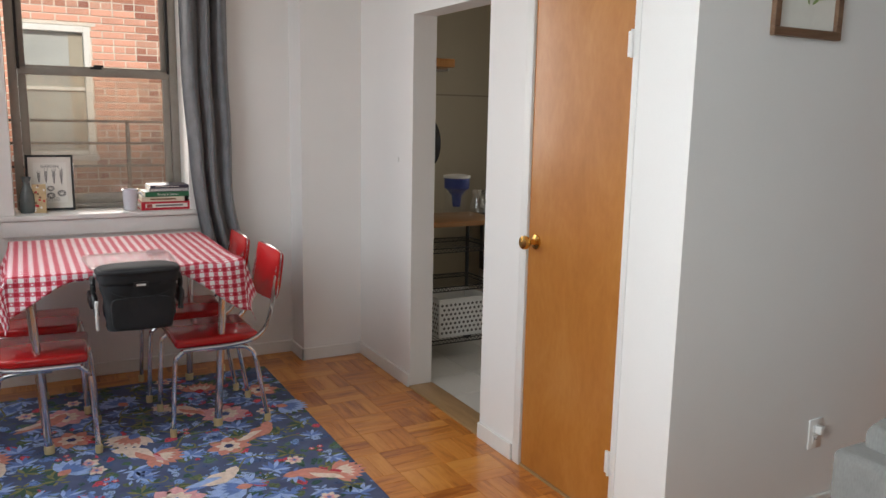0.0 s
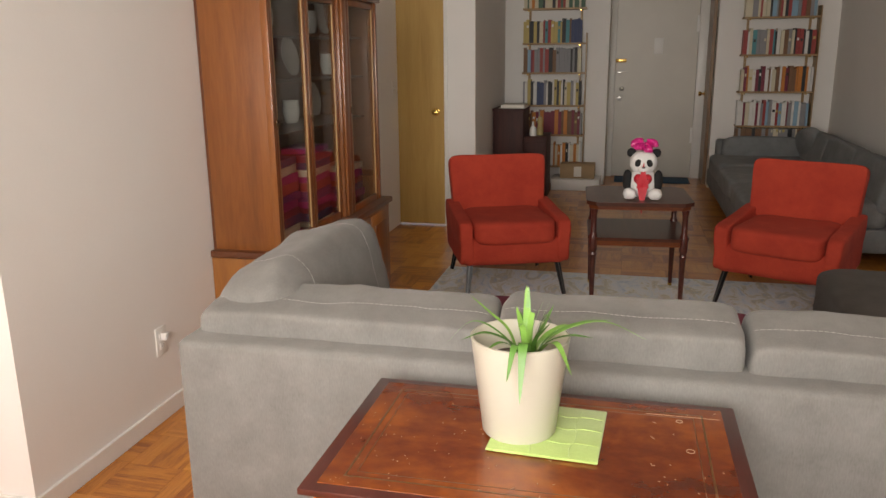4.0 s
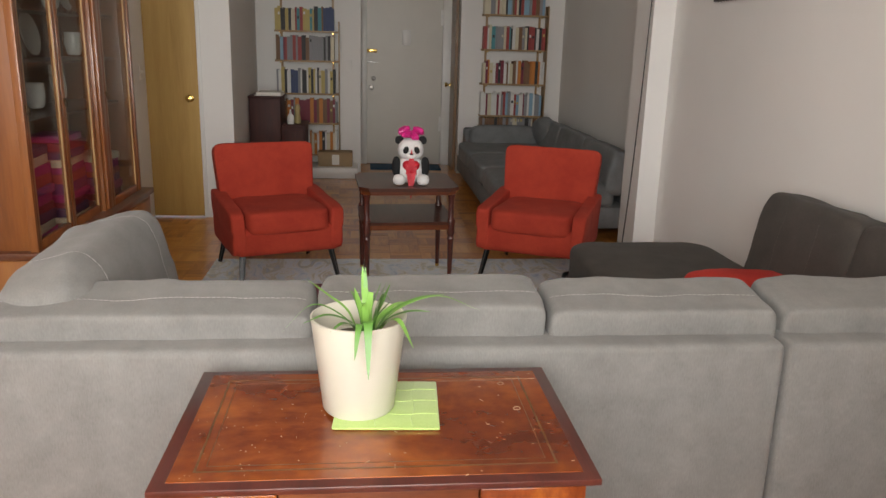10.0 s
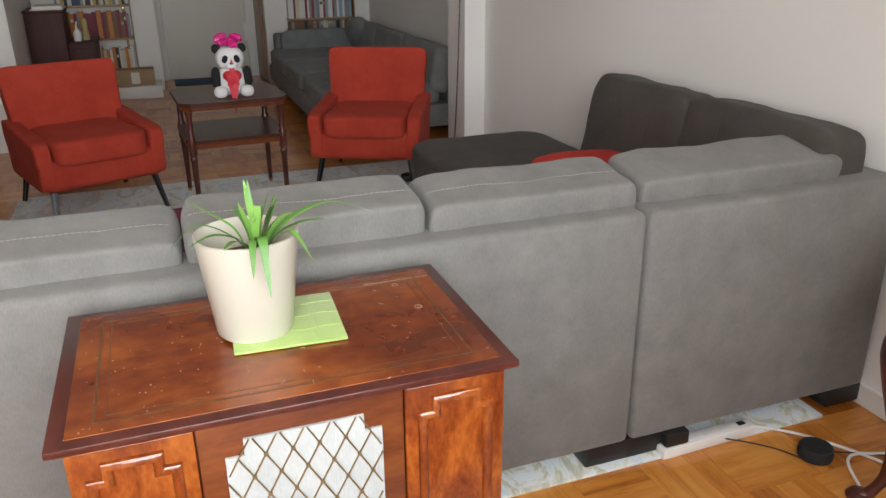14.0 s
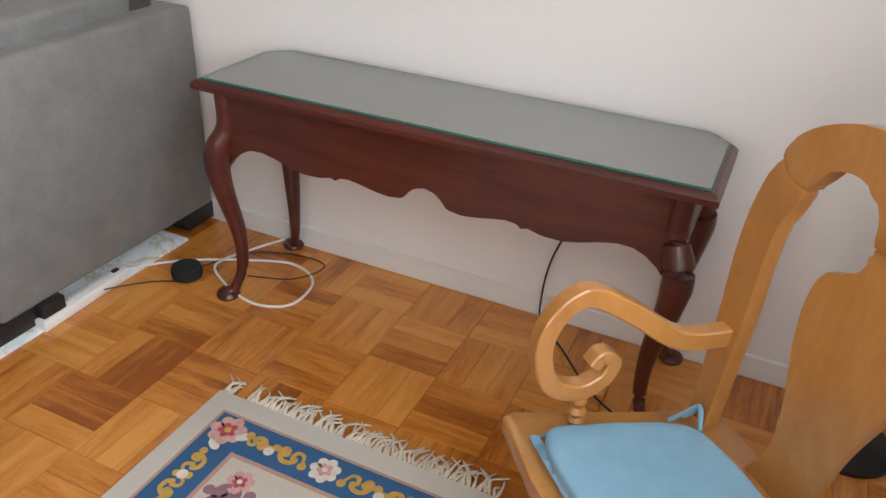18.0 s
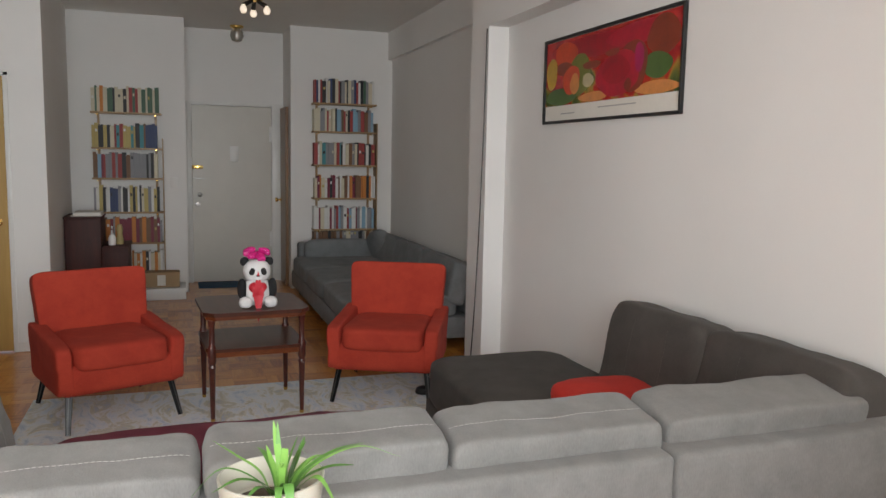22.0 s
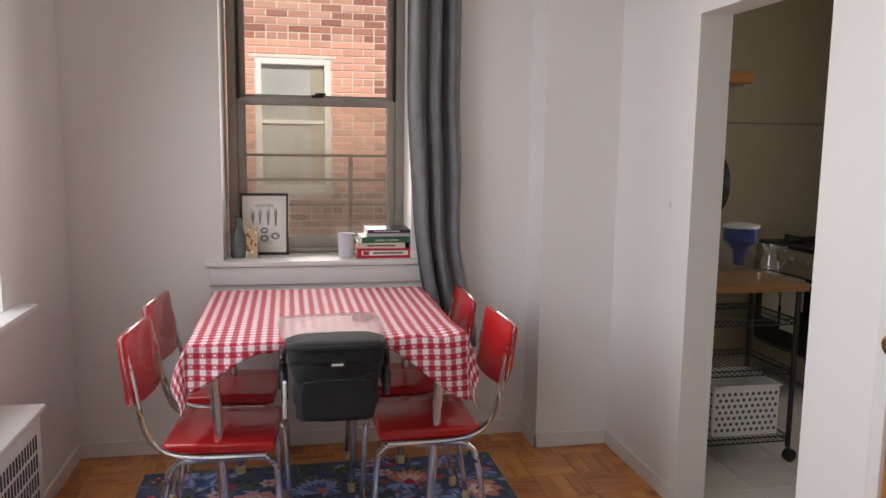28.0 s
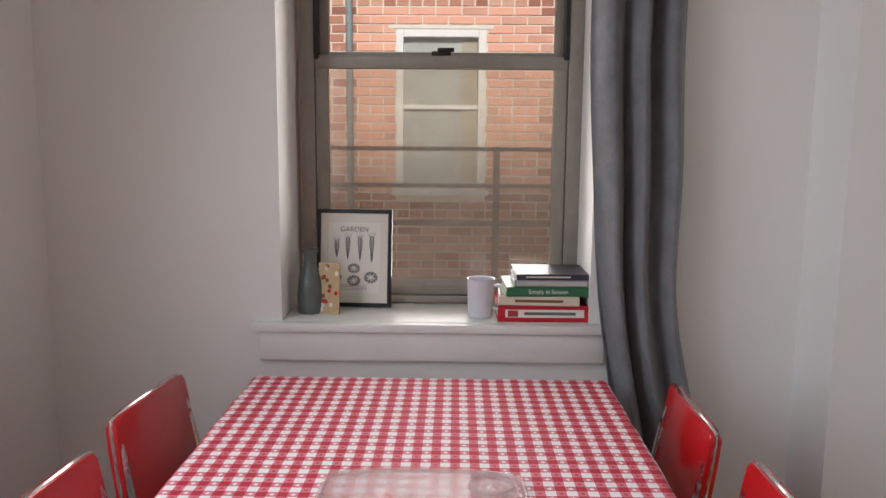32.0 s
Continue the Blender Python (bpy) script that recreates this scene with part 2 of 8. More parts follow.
def math_node(nt, op, a, b=None, c=None):
    nd = node(nt, "ShaderNodeMath")
    nd.operation = op
    for i, v in enumerate((a, b, c)):
        if v is None:
            continue
        if isinstance(v, (int, float)):
            nd.inputs[i].default_value = v
        else:
            link(nt, v, nd.inputs[i])
    return nd.outputs[0]


BLOCK, BLOCK_X, BLOCK_Y = 0.2175, 0.0095, 0.155


def block_tone(nt):
    """One random tone for each square parquet block, with worn and stained patches over it."""
    g = node(nt, "ShaderNodeNewGeometry")
    cell = node(nt, "ShaderNodeVectorMath")
    cell.operation = "SUBTRACT"
    link(nt, g.outputs["Position"], cell.inputs[0])
    cell.inputs[1].default_value = (BLOCK_X, BLOCK_Y, -50.0)
    snap = node(nt, "ShaderNodeVectorMath")
    snap.operation = "DIVIDE"
    link(nt, cell.outputs[0], snap.inputs[0])
    snap.inputs[1].default_value = (BLOCK, BLOCK, 100.0)
    fl = node(nt, "ShaderNodeVectorMath")
    fl.operation = "FLOOR"
    link(nt, snap.outputs[0], fl.inputs[0])
    wh = node(nt, "ShaderNodeTexWhiteNoise")
    link(nt, fl.outputs[0], wh.inputs["Vector"])
    nz = node(nt, "ShaderNodeTexNoise", Scale=2.6, Detail=4.0, Roughness=0.6)
    link(nt, g.outputs["Position"], nz.inputs[0])
    tone = math_node(nt, "MULTIPLY", math_node(nt, "SUBTRACT", wh.outputs["Value"], 0.5), 0.22)
    return math_node(nt, "MULTIPLY_ADD", math_node(nt, "SUBTRACT", nz.outputs[0], 0.5), 0.50, tone)


def wood(name, dark, mid, light, rough=0.35, grain=(1, 12, 12), scale=3.0, coat=0.3, per_object=0.0, bump=0.06, blocks=False):
    """Grain drawn out along one axis, with finer pores over broad figure."""
    m, nt, p = nodes_of(name)
    co = node(nt, "ShaderNodeTexCoord")
    mp = node(nt, "ShaderNodeMapping", Scale=grain)
    link(nt, co.outputs["Object"], mp.inputs[0])
    oi = node(nt, "ShaderNodeObjectInfo")
    sh = node(nt, "ShaderNodeVectorMath")
    sh.operation = "MULTIPLY_ADD"
    link(nt, oi.outputs["Random"], sh.inputs[0])
    sh.inputs[1].default_value = (37.0, 11.0, 23.0)
    link(nt, mp.outputs[0], sh.inputs[2])
    n1 = node(nt, "ShaderNodeTexNoise", Scale=scale, Detail=6.0, Roughness=0.62, Distortion=0.6)
    n2 = node(nt, "ShaderNodeTexNoise", Scale=scale * 9, Detail=4.0)
    link(nt, sh.outputs[0], n1.inputs[0])
    link(nt, sh.outputs[0], n2.inputs[0])
    ad = node(nt, "ShaderNodeMath")
    ad.operation = "MULTIPLY_ADD"
    link(nt, n2.outputs[0], ad.inputs[0])
    ad.inputs[1].default_value = 0.3
    link(nt, n1.outputs[0], ad.inputs[2])
    fac = ad.outputs[0]
    if per_object:
        a2 = node(nt, "ShaderNodeMath")
        a2.operation = "MULTIPLY_ADD"
        link(nt, oi.outputs["Random"], a2.inputs[0])
        a2.inputs[1].default_value = per_object
        link(nt, fac, a2.inputs[2])
        a3 = node(nt, "ShaderNodeMath")
        a3.operation = "SUBTRACT"
        link(nt, a2.outputs[0], a3.inputs[0])
        a3.inputs[1].default_value = per_object / 2
        fac = a3.outputs[0]
    if blocks:
        fac = math_node(nt, "ADD", fac, block_tone(nt))
    link(nt, ramp(nt, fac, [(0.38, dark), (0.62, mid), (0.9, light)]), p.inputs["Base Color"])
    p.inputs["Roughness"].default_value = rough
    p.inputs["Coat Weight"].default_value = coat
    p.inputs["Coat Roughness"].default_value = 0.15
    b = node(nt, "ShaderNodeBump", Strength=bump, Distance=0.003)
    link(nt, fac, b.inputs["Height"])
    link(nt, b.outputs[0], p.inputs["Normal"])
    return m


def weave(name, dark, light, pitch=420.0, rough=0.9, sheen=0.3, bump=0.25, mottle=7.0):
    """Upholstery cloth: a fine weave under soft mottling."""
    m, nt, p = nodes_of(name)
    co = node(nt, "ShaderNodeTexCoord")
    n1 = node(nt, "ShaderNodeTexNoise", Scale=mottle, Detail=6.0, Roughness=0.65)
    link(nt, co.outputs["Object"], n1.inputs[0])
    mp = node(nt, "ShaderNodeMapping", Scale=(1, 1, 0.25))
    link(nt, co.outputs["Object"], mp.inputs[0])
    n2 = node(nt, "ShaderNodeTexNoise", Scale=pitch, Detail=2.0)
    link(nt, mp.outputs[0], n2.inputs[0])
    ad = node(nt, "ShaderNodeMath")
    ad.operation = "MULTIPLY_ADD"
    link(nt, n2.outputs[0], ad.inputs[0])
    ad.inputs[1].default_value = 0.5
    link(nt, n1.outputs[0], ad.inputs[2])
    link(nt, ramp(nt, ad.outputs[0], [(0.5, dark), (1.0, light)]), p.inputs["Base Color"])
    p.inputs["Roughness"].default_value = rough
    p.inputs["Sheen Weight"].default_value = sheen
    b = node(nt, "ShaderNodeBump", Strength=bump, Distance=0.002)
    link(nt, ad.outputs[0], b.inputs["Height"])
    link(nt, b.outputs[0], p.inputs["Normal"])
    return m


def thin_glass(name, amount=0.12, rough=0.02, tint=(1, 1, 1)):
    """A thin pane: mostly clear, with a mirror's gloss on it."""
    m, nt, p = nodes_of(name)
    tr = node(nt, "ShaderNodeBsdfTransparent")
    tr.inputs[0].default_value = (*tint, 1)
    gl = node(nt, "ShaderNodeBsdfGlossy", Roughness=rough)
    mx = node(nt, "ShaderNodeMixShader", Fac=amount)
    link(nt, tr.outputs[0], mx.inputs[1])
    link(nt, gl.outputs[0], mx.inputs[2])
    link(nt, mx.outputs[0], nt.nodes["Material Output"].inputs[0])
    return m


def blotched(name, colors, scale, rough=0.95, bump=0.3):
    """Woven pile with washed-out blotches of several colours, broken up by finer noise."""
    m, nt, p = nodes_of(name)
    co = node(nt, "ShaderNodeTexCoord")
    mp = node(nt, "ShaderNodeMapping", Scale=(1.0, 1.9, 1.0))
    link(nt, co.outputs["Object"], mp.inputs[0])
    n1 = node(nt, "ShaderNodeTexNoise", Scale=scale, Detail=9.0, Roughness=0.72, Distortion=1.2)
    link(nt, mp.outputs[0], n1.inputs[0])
    k = len(colors) - 1
    link(nt, ramp(nt, n1.outputs[0], [(0.30 + 0.40 * i / k, c) for i, c in enumerate(colors)]), p.inputs["Base Color"])
    n2 = node(nt, "ShaderNodeTexNoise", Scale=240.0, Detail=2.0)
    link(nt, co.outputs["Object"], n2.inputs[0])
    b = node(nt, "ShaderNodeBump", Strength=bump, Distance=0.004)
    link(nt, n2.outputs[0], b.inputs["Height"])
    link(nt, b.outputs[0], p.inputs["Normal"])
    p.inputs["Roughness"].default_value = rough
    p.inputs["Sheen Weight"].default_value = 0.3
    return m


WALL = plain("wall_paint", (0.82, 0.805, 0.78), 0.62, vary=0.03, scale=1.6, fine=160, bump=0.05)
CEIL = plain("ceiling_paint", (0.82, 0.80, 0.76), 0.8, vary=0.04, scale=1.2, fine=120, bump=0.04)
TRIM = plain("trim_paint", (0.78, 0.77, 0.74), 0.35, vary=0.05, scale=5, fine=60, bump=0.06)
FLOOR_BED = plain("floor_joint", (0.10, 0.045, 0.015), 0.7, vary=0.2)
PLANK = wood("parquet_oak", (0.33, 0.088, 0.011), (0.59, 0.212, 0.032), (0.74, 0.32, 0.068), 0.28, (1.5, 14, 10), 2.2, 0.4, per_object=0.30, blocks=True)
DOOR_WOOD = wood("birch_door", (0.37, 0.13, 0.020), (0.43, 0.165, 0.030), (0.50, 0.215, 0.050), 0.36, (2.6, 2.6, 1.2), 2.2, 0.3, bump=0.02)
YDOOR = wood("yellow_birch_door", (0.42, 0.24, 0.06), (0.50, 0.30, 0.085), (0.56, 0.35, 0.11), 0.4, (14, 14, 1.0), 0.9, 0.3, bump=0.02)
CHERRY = wood("cherry_cabinet", (0.150, 0.043, 0.011), (0.225, 0.070, 0.018), (0.31, 0.108, 0.029), 0.33, (9, 9, 1.0), 1.1, 0.35)
CHERRY_DARK = wood("cherry_dark", (0.075, 0.02, 0.008), (0.12, 0.034, 0.013), (0.17, 0.055, 0.02), 0.3, (1, 9, 9), 1.2, 0.4)
CHERRY_LIGHT = wood("cherry_base", (0.24, 0.082, 0.020), (0.34, 0.125, 0.030), (0.44, 0.18, 0.05), 0.33, (9, 9, 1.0), 1.1, 0.35)
MAHOGANY = wood("mahogany", (0.042, 0.009, 0.006), (0.074, 0.015, 0.010), (0.108, 0.025, 0.015), 0.34, (1.2, 9, 9), 2.0, 0.25)
WALNUT = wood("walnut_veneer", (0.06, 0.013, 0.006), (0.14, 0.034, 0.011), (0.24, 0.075, 0.02), 0.28, (6, 1.5, 6), 2.4, 0.5)
BURL = wood("burl_veneer", (0.065, 0.009, 0.003), (0.20, 0.038, 0.007), (0.40, 0.11, 0.018), 0.22, (5, 5, 2.2), 3.0, 0.6)
LEATHER = wood("leather_top", (0.050, 0.008, 0.003), (0.165, 0.030, 0.007), (0.36, 0.092, 0.017), 0.27, (2.2, 1.5, 2), 2.0, 0.45, bump=0.03)
OAK = wood("golden_oak", (0.33, 0.13, 0.025), (0.42, 0.18, 0.042), (0.51, 0.245, 0.068), 0.33, (3, 3, 1.2), 2.4, 0.4)
SHELF_WOOD = wood("pine_shelf", (0.28, 0.16, 0.07), (0.36, 0.22, 0.10), (0.44, 0.28, 0.14), 0.5, (8, 1, 8), 2.0, 0.1)
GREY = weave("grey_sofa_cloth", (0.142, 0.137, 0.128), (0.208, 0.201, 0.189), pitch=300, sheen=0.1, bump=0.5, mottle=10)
# darker copy of GREY: the shade of the sofa's south side is in its colour
GREY_SHADED = weave("shaded_grey_sofa_cloth", (0.042, 0.036, 0.031), (0.074, 0.065, 0.057), sheen=0.03)
SLATE = weave("slate_sofa_cloth", (0.15, 0.158, 0.163), (0.235, 0.245, 0.25), sheen=0.03)
RED = weave("red_armchair_cloth", (0.36, 0.028, 0.014), (0.52, 0.055, 0.027), pitch=520, sheen=0.0)
RED_PILLOW = weave("red_pillow_cloth", (0.42, 0.018, 0.012), (0.58, 0.035, 0.02), pitch=520, sheen=0.0)
MAROON = weave("maroon_cloth", (0.10, 0.012, 0.025), (0.17, 0.025, 0.045), pitch=300, sheen=0.0)
CURTAIN = weave("grey_curtain_cloth", (0.128, 0.134, 0.142), (0.215, 0.222, 0.234), pitch=500, mottle=12)
VINYL = plain("red_vinyl", (0.52, 0.009, 0.012), 0.22, vary=0.08, scale=5, bump=0.03, coat=0.4)
CHROME = plain("chrome", (0.72, 0.72, 0.73), 0.16, 1.0, vary=0.05, bump=0.0)
BRASS = plain("brass", (0.70, 0.46, 0.14), 0.22, 1.0, vary=0.1, bump=0.02)
BLACK = plain("black_paint", (0.013, 0.013, 0.014), 0.4, vary=0.3, bump=0.03)
BLACK_CLOTH = weave("black_nylon", (0.007, 0.008, 0.009), (0.018, 0.019, 0.022), pitch=600, rough=0.8, sheen=0.0)
WHITE = plain("white_plastic", (0.80, 0.79, 0.76), 0.35, vary=0.03, bump=0.02)
CREAM = plain("cream_pot", (0.50, 0.47, 0.39), 0.3, vary=0.03, scale=3, bump=0.02, coat=0.2)
GREEN_CLOTH = weave("green_cloth", (0.30, 0.44, 0.11), (0.40, 0.54, 0.17), pitch=300)
LEAF = plain("leaf_green", (0.075, 0.20, 0.035), 0.42, vary=0.35, scale=14, bump=0.05, stretch=(1, 1, 1))
SOIL = plain("soil", (0.05, 0.032, 0.02), 0.95, vary=0.5, scale=60, bump=0.8)
BRONZE_FRAME = plain("window_metal", (0.30, 0.275, 0.24), 0.45, 0.3, vary=0.15, scale=12, bump=0.05)
PANE = thin_glass("window_glass", 0.06)
PANE_DUSTY = thin_glass("dusty_window_glass", 0.06, 0.05, (0.95, 0.93, 0.88))
_nt = PANE_DUSTY.node_tree
_dust = node(_nt, "ShaderNodeBsdfTranslucent")
_dust.inputs[0].default_value = (0.84, 0.90, 0.92, 1)
_mx = node(_nt, "ShaderNodeMixShader", Fac=0.2)
_co = node(_nt, "ShaderNodeTexCoord")
_nz = node(_nt, "ShaderNodeTexNoise", Scale=7.0, Detail=4.0)
link(_nt, _co.outputs["Object"], _nz.inputs[0])
link(_nt, math_node(_nt, "MULTIPLY_ADD", _nz.outputs[0], 0.20, 0.10), _mx.inputs[0])
link(_nt, _nt.nodes["Material Output"].inputs[0].links[0].from_socket, _mx.inputs[1])
link(_nt, _dust.outputs[0], _mx.inputs[2])
link(_nt, _mx.outputs[0], _nt.nodes["Material Output"].inputs[0])
CAB_GLASS = thin_glass("cabinet_glass", 0.15, 0.04, (0.88, 0.9, 0.88))
SCREEN = thin_glass("clear_glass", 0.12, 0.02)
BRICK = plain("red_brick", (0.58, 0.30, 0.215), 0.85, vary=0.42, scale=9, fine=120, bump=0.5, per_object=0.75)
BRICK_FIELD = plain("red_brick_field", (0.38, 0.145, 0.085), 0.85, vary=0.35, scale=7, fine=120, bump=0.4)
MORTAR = plain("mortar", (0.78, 0.72, 0.63), 0.9, vary=0.1, scale=10, bump=0.3)
CONCRETE = plain("concrete", (0.42, 0.40, 0.37), 0.9, vary=0.15, scale=4, bump=0.3)
TILE = plain("kitchen_tile", (0.62, 0.60, 0.56), 0.3, vary=0.06, scale=6, bump=0.03)
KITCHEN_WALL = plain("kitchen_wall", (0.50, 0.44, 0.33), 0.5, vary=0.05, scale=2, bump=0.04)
STEEL = plain("stainless_steel", (0.52, 0.51, 0.49), 0.3, 1.0, vary=0.08, scale=30, bump=0.02, stretch=(1, 1, 8))
PAPER = plain("paper", (0.78, 0.75, 0.68), 0.7, vary=0.04, scale=20, bump=0.02)
CARDBOARD = plain("cardboard", (0.40, 0.27, 0.15), 0.8, vary=0.1, scale=12, bump=0.05)

# ---- structure ----
X_W, Y_N, Y_S, X_K, Y_G, X_B, Z_C = -0.74, 4.62, -1.80, 1.81, 1.752, 8.76, 2.92
Y_F, X_STUB, Y_STUB, X_NICHE, Y_A = -2.10, 4.74, -1.66, 9.40, 1.18


def wall(name, *sizes, label, material=WALL):
    return solid(name, boxes(*sizes), material, label, "wall", "structure", smooth=0)


ground = solid("ground", boxes((-60, 60, -60, 70, -3.3, -3.2)), CONCRETE, "grey paved courtyard ground between the buildings", "ground", "structure", smooth=0)
# unseen block, added so that no sun passes under the flat
solid("lower_storey", boxes((X_W - 0.3, 9.7, -2.4, 5.04, -3.2, -0.26)), BRICK_FIELD, "unseen brick block added below the flat to stop the sun", "wall", "structure", smooth=0)
floor = solid("floor", boxes((X_W - 0.3, 9.7, -2.4, 6.0, -0.25, -0.012)), FLOOR_BED, "worn honey oak parquet floor in basket-weave blocks", "floor", "structure", smooth=0)
ceiling = solid("ceiling", boxes((X_W - 0.3, 9.7, -2.4, 6.0, Z_C, Z_C + 0.25)), CEIL, "plain off-white painted plaster ceiling", "ceiling", "structure", smooth=0)

WY0, WY1 = -0.70, 1.35
# west wall with the nook window and an unseen, assumed living room window
wall("wall_west", (X_W - 0.3, X_W, -2.4, WY0, -0.012, Z_C), (X_W - 0.3, X_W, WY0, WY1, -0.012, 0.86), (X_W - 0.3, X_W, WY0, WY1, 2.6, Z_C),
     (X_W - 0.3, X_W, WY1, 2.6, -0.012, Z_C), (X_W - 0.3, X_W, 2.6, 3.775, -0.012, 0.86), (X_W - 0.3, X_W, 2.6, 3.775, 2.6, Z_C), (X_W - 0.3, X_W, 3.775, 4.92, -0.012, Z_C),
     label="off-white plaster outer wall with the nook window and an assumed one")
# north wall round the dining window
WX0, WX1, WZ0, WZ1 = -0.06, 0.835, 0.925, 2.55
wall("wall_north", (X_W, WX0, Y_N, Y_N + 0.42, -0.012, Z_C), (WX1, X_K + 0.135, Y_N, Y_N + 0.42, -0.012, Z_C), (WX0, WX1, Y_N, Y_N + 0.42, -0.012, WZ0), (WX0, WX1, Y_N, Y_N + 0.42, WZ1, Z_C),
     label="off-white plaster wall with a deep window opening")
wall("pillar", (1.436, X_K, 4.40, Y_N, -0.012, Z_C), label="boxed-out off-white plaster corner pillar")
KY0, KY1, KZ, CY0, CY1, CZ = 2.94, 3.69, 2.0, 2.03, 2.60, 2.04
LK = "off-white plaster wall with a kitchen opening and a closet door"
wall("wall_kitchen_1", (X_K, X_K + 0.135, KY1, Y_N, -0.012, Z_C), label=LK)
wall("wall_kitchen_2", (X_K, X_K + 0.135, KY0, KY1, KZ, Z_C), label="off-white plaster above the kitchen opening")
wall("wall_kitchen_3", (X_K, X_K + 0.135, CY1 + 0.05, KY0, -0.012, Z_C), label="narrow off-white plaster pier between two openings")
wall("wall_kitchen_4", (X_K, X_K + 0.135, CY0 - 0.03, CY1 + 0.05, CZ + 0.03, Z_C), label="off-white plaster above the closet door")
wall("wall_kitchen_5", (X_K, X_K + 0.135, Y_G, CY0 - 0.03, -0.012, Z_C), label="off-white plaster wall end beside the closet door")
wall("closet_inside", (X_K + 0.5, X_K + 0.55, Y_G + 0.135, 2.85, -0.012, Z_C), (X_K + 0.135, 4.2, 2.80, 2.85, -0.012, Z_C), label="plain wall behind the closet")
wall("wall_gallery_1", (X_K + 0.135, 4.95, Y_G, Y_G + 0.135, -0.012, Z_C), label="cool white plaster wall behind the china cabinet")
wall("wall_gallery_2", (4.95, 5.6, Y_G + 0.135, Y_G + 0.27, -0.012, Z_C), label="white plaster wall set back past the china cabinet")
wall("wall_gallery_3", (5.6, 6.36, Y_G + 0.095, Y_G + 0.27, -0.012, Z_C), label="white plaster wall beside the yellow closet door")
# foyer
wall("wall_foyer_closet", (6.36, 6.50, Y_A, 1.445, -0.012, Z_C), (6.36, 6.50, 1.445, Y_G + 0.27, 2.05, Z_C), label="white plaster wall beside the yellow closet door")
solid("wall_foyer_north", slab(bmesh.new(), [(6.50, Y_A), (X_B, 1.30), (X_B, 1.44), (6.50, 1.32)], -0.012, Z_C), WALL, "white plaster wall along the foyer", "wall", "structure", smooth=0)
wall("wall_east", (X_B, X_B + 0.14, 0.17, 1.44, -0.012, Z_C), (X_B, X_B + 0.14, Y_F, -0.94, -0.012, Z_C), (X_B + 0.14, X_NICHE + 0.15, 0.17, 0.3, -0.012, Z_C), (X_B + 0.14, X_NICHE + 0.15, -1.07, -0.94, -0.012, Z_C),
     (X_NICHE, X_NICHE + 0.15, -0.94, 0.17, 2.09, Z_C), label="white plaster wall of the entrance niche, with book shelves on it")
wall("wall_south", (X_W, X_STUB, Y_S - 0.15, Y_S, -0.012, Z_C), label="off-white plaster wall behind the sofa and console table")
wall("wall_stub", (X_STUB, 5.05, Y_S - 0.15, Y_STUB, -0.012, Z_C), label="off-white plaster pilaster between living room and foyer")
wall("wall_foyer_south", (5.05, X_NICHE + 0.15, Y_F - 0.15, Y_F, -0.012, Z_C), label="off-white plaster wall behind the grey foyer sofa")
# kitchen shell, with an unseen window opening added to light it
wall("wall_kitchen_east", (4.0, 4.15, 2.85, 3.4, -0.012, Z_C), (4.0, 4.15, 4.5, 5.95, -0.012, Z_C), (4.0, 4.15, 3.4, 4.5, -0.012, 0.95), (4.0, 4.15, 3.4, 4.5, 2.2, Z_C), label="cream painted kitchen wall with an added, unseen window opening", material=KITCHEN_WALL)
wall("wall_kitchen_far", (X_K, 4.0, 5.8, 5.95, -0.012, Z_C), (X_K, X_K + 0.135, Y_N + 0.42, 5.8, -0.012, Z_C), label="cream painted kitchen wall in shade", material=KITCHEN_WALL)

# baseboards
BH = 0.075
solid("baseboard", boxes((X_W, 1.436, Y_N - 0.014, Y_N, 0, BH), (1.436 - 0.014, 1.436, 4.386, Y_N - 0.014, 0, BH), (1.422, X_K, 4.386, 4.40, 0, BH),
      (X_K - 0.014, X_K, KY1, 4.386, 0, BH), (X_K - 0.014, X_K, CY1 + 0.06, KY0, 0, BH), (X_K - 0.014, X_K, Y_G - 0.014, CY0 - 0.04, 0, BH), (X_K, 4.95, Y_G - 0.014, Y_G, 0, BH),
      (X_W, X_STUB, Y_S, Y_S + 0.014, 0, BH), (X_STUB - 0.014, X_STUB, Y_S + 0.014, Y_STUB, 0, BH), (X_STUB, 5.05, Y_STUB, Y_STUB + 0.014, 0, BH), (X_W, X_W + 0.014, Y_S + 0.014, 4.606, 0, BH),
      (6.346, 6.36, Y_A, 1.44, 0, BH), (X_B - 0.014, X_B, 0.17, 1.29, 0, BH), (X_B - 0.014, X_B, Y_F, -0.94, 0, BH), (5.05, X_B - 0.014, Y_F, Y_F + 0.014, 0, BH), r=0.003, seg=1),
      TRIM, "white painted wooden baseboard along the walls", "baseboard", "structure", smooth=0)

# ---- living room: the large things ----
# grey sectional sofa
sofa = thing("sectional_sofa", (1.54, 0, 0), "large grey fabric sectional sofa with loose back cushions and a chaise", "sofa")
RZ = 0.013


def sofa_frame(name, *sizes, mat=GREY, r=0.02):
    bm = bmesh.new()
    for s in sizes:
        box(bm, *s, r=r, seg=3)
    return part(name, bm, mat, sofa)


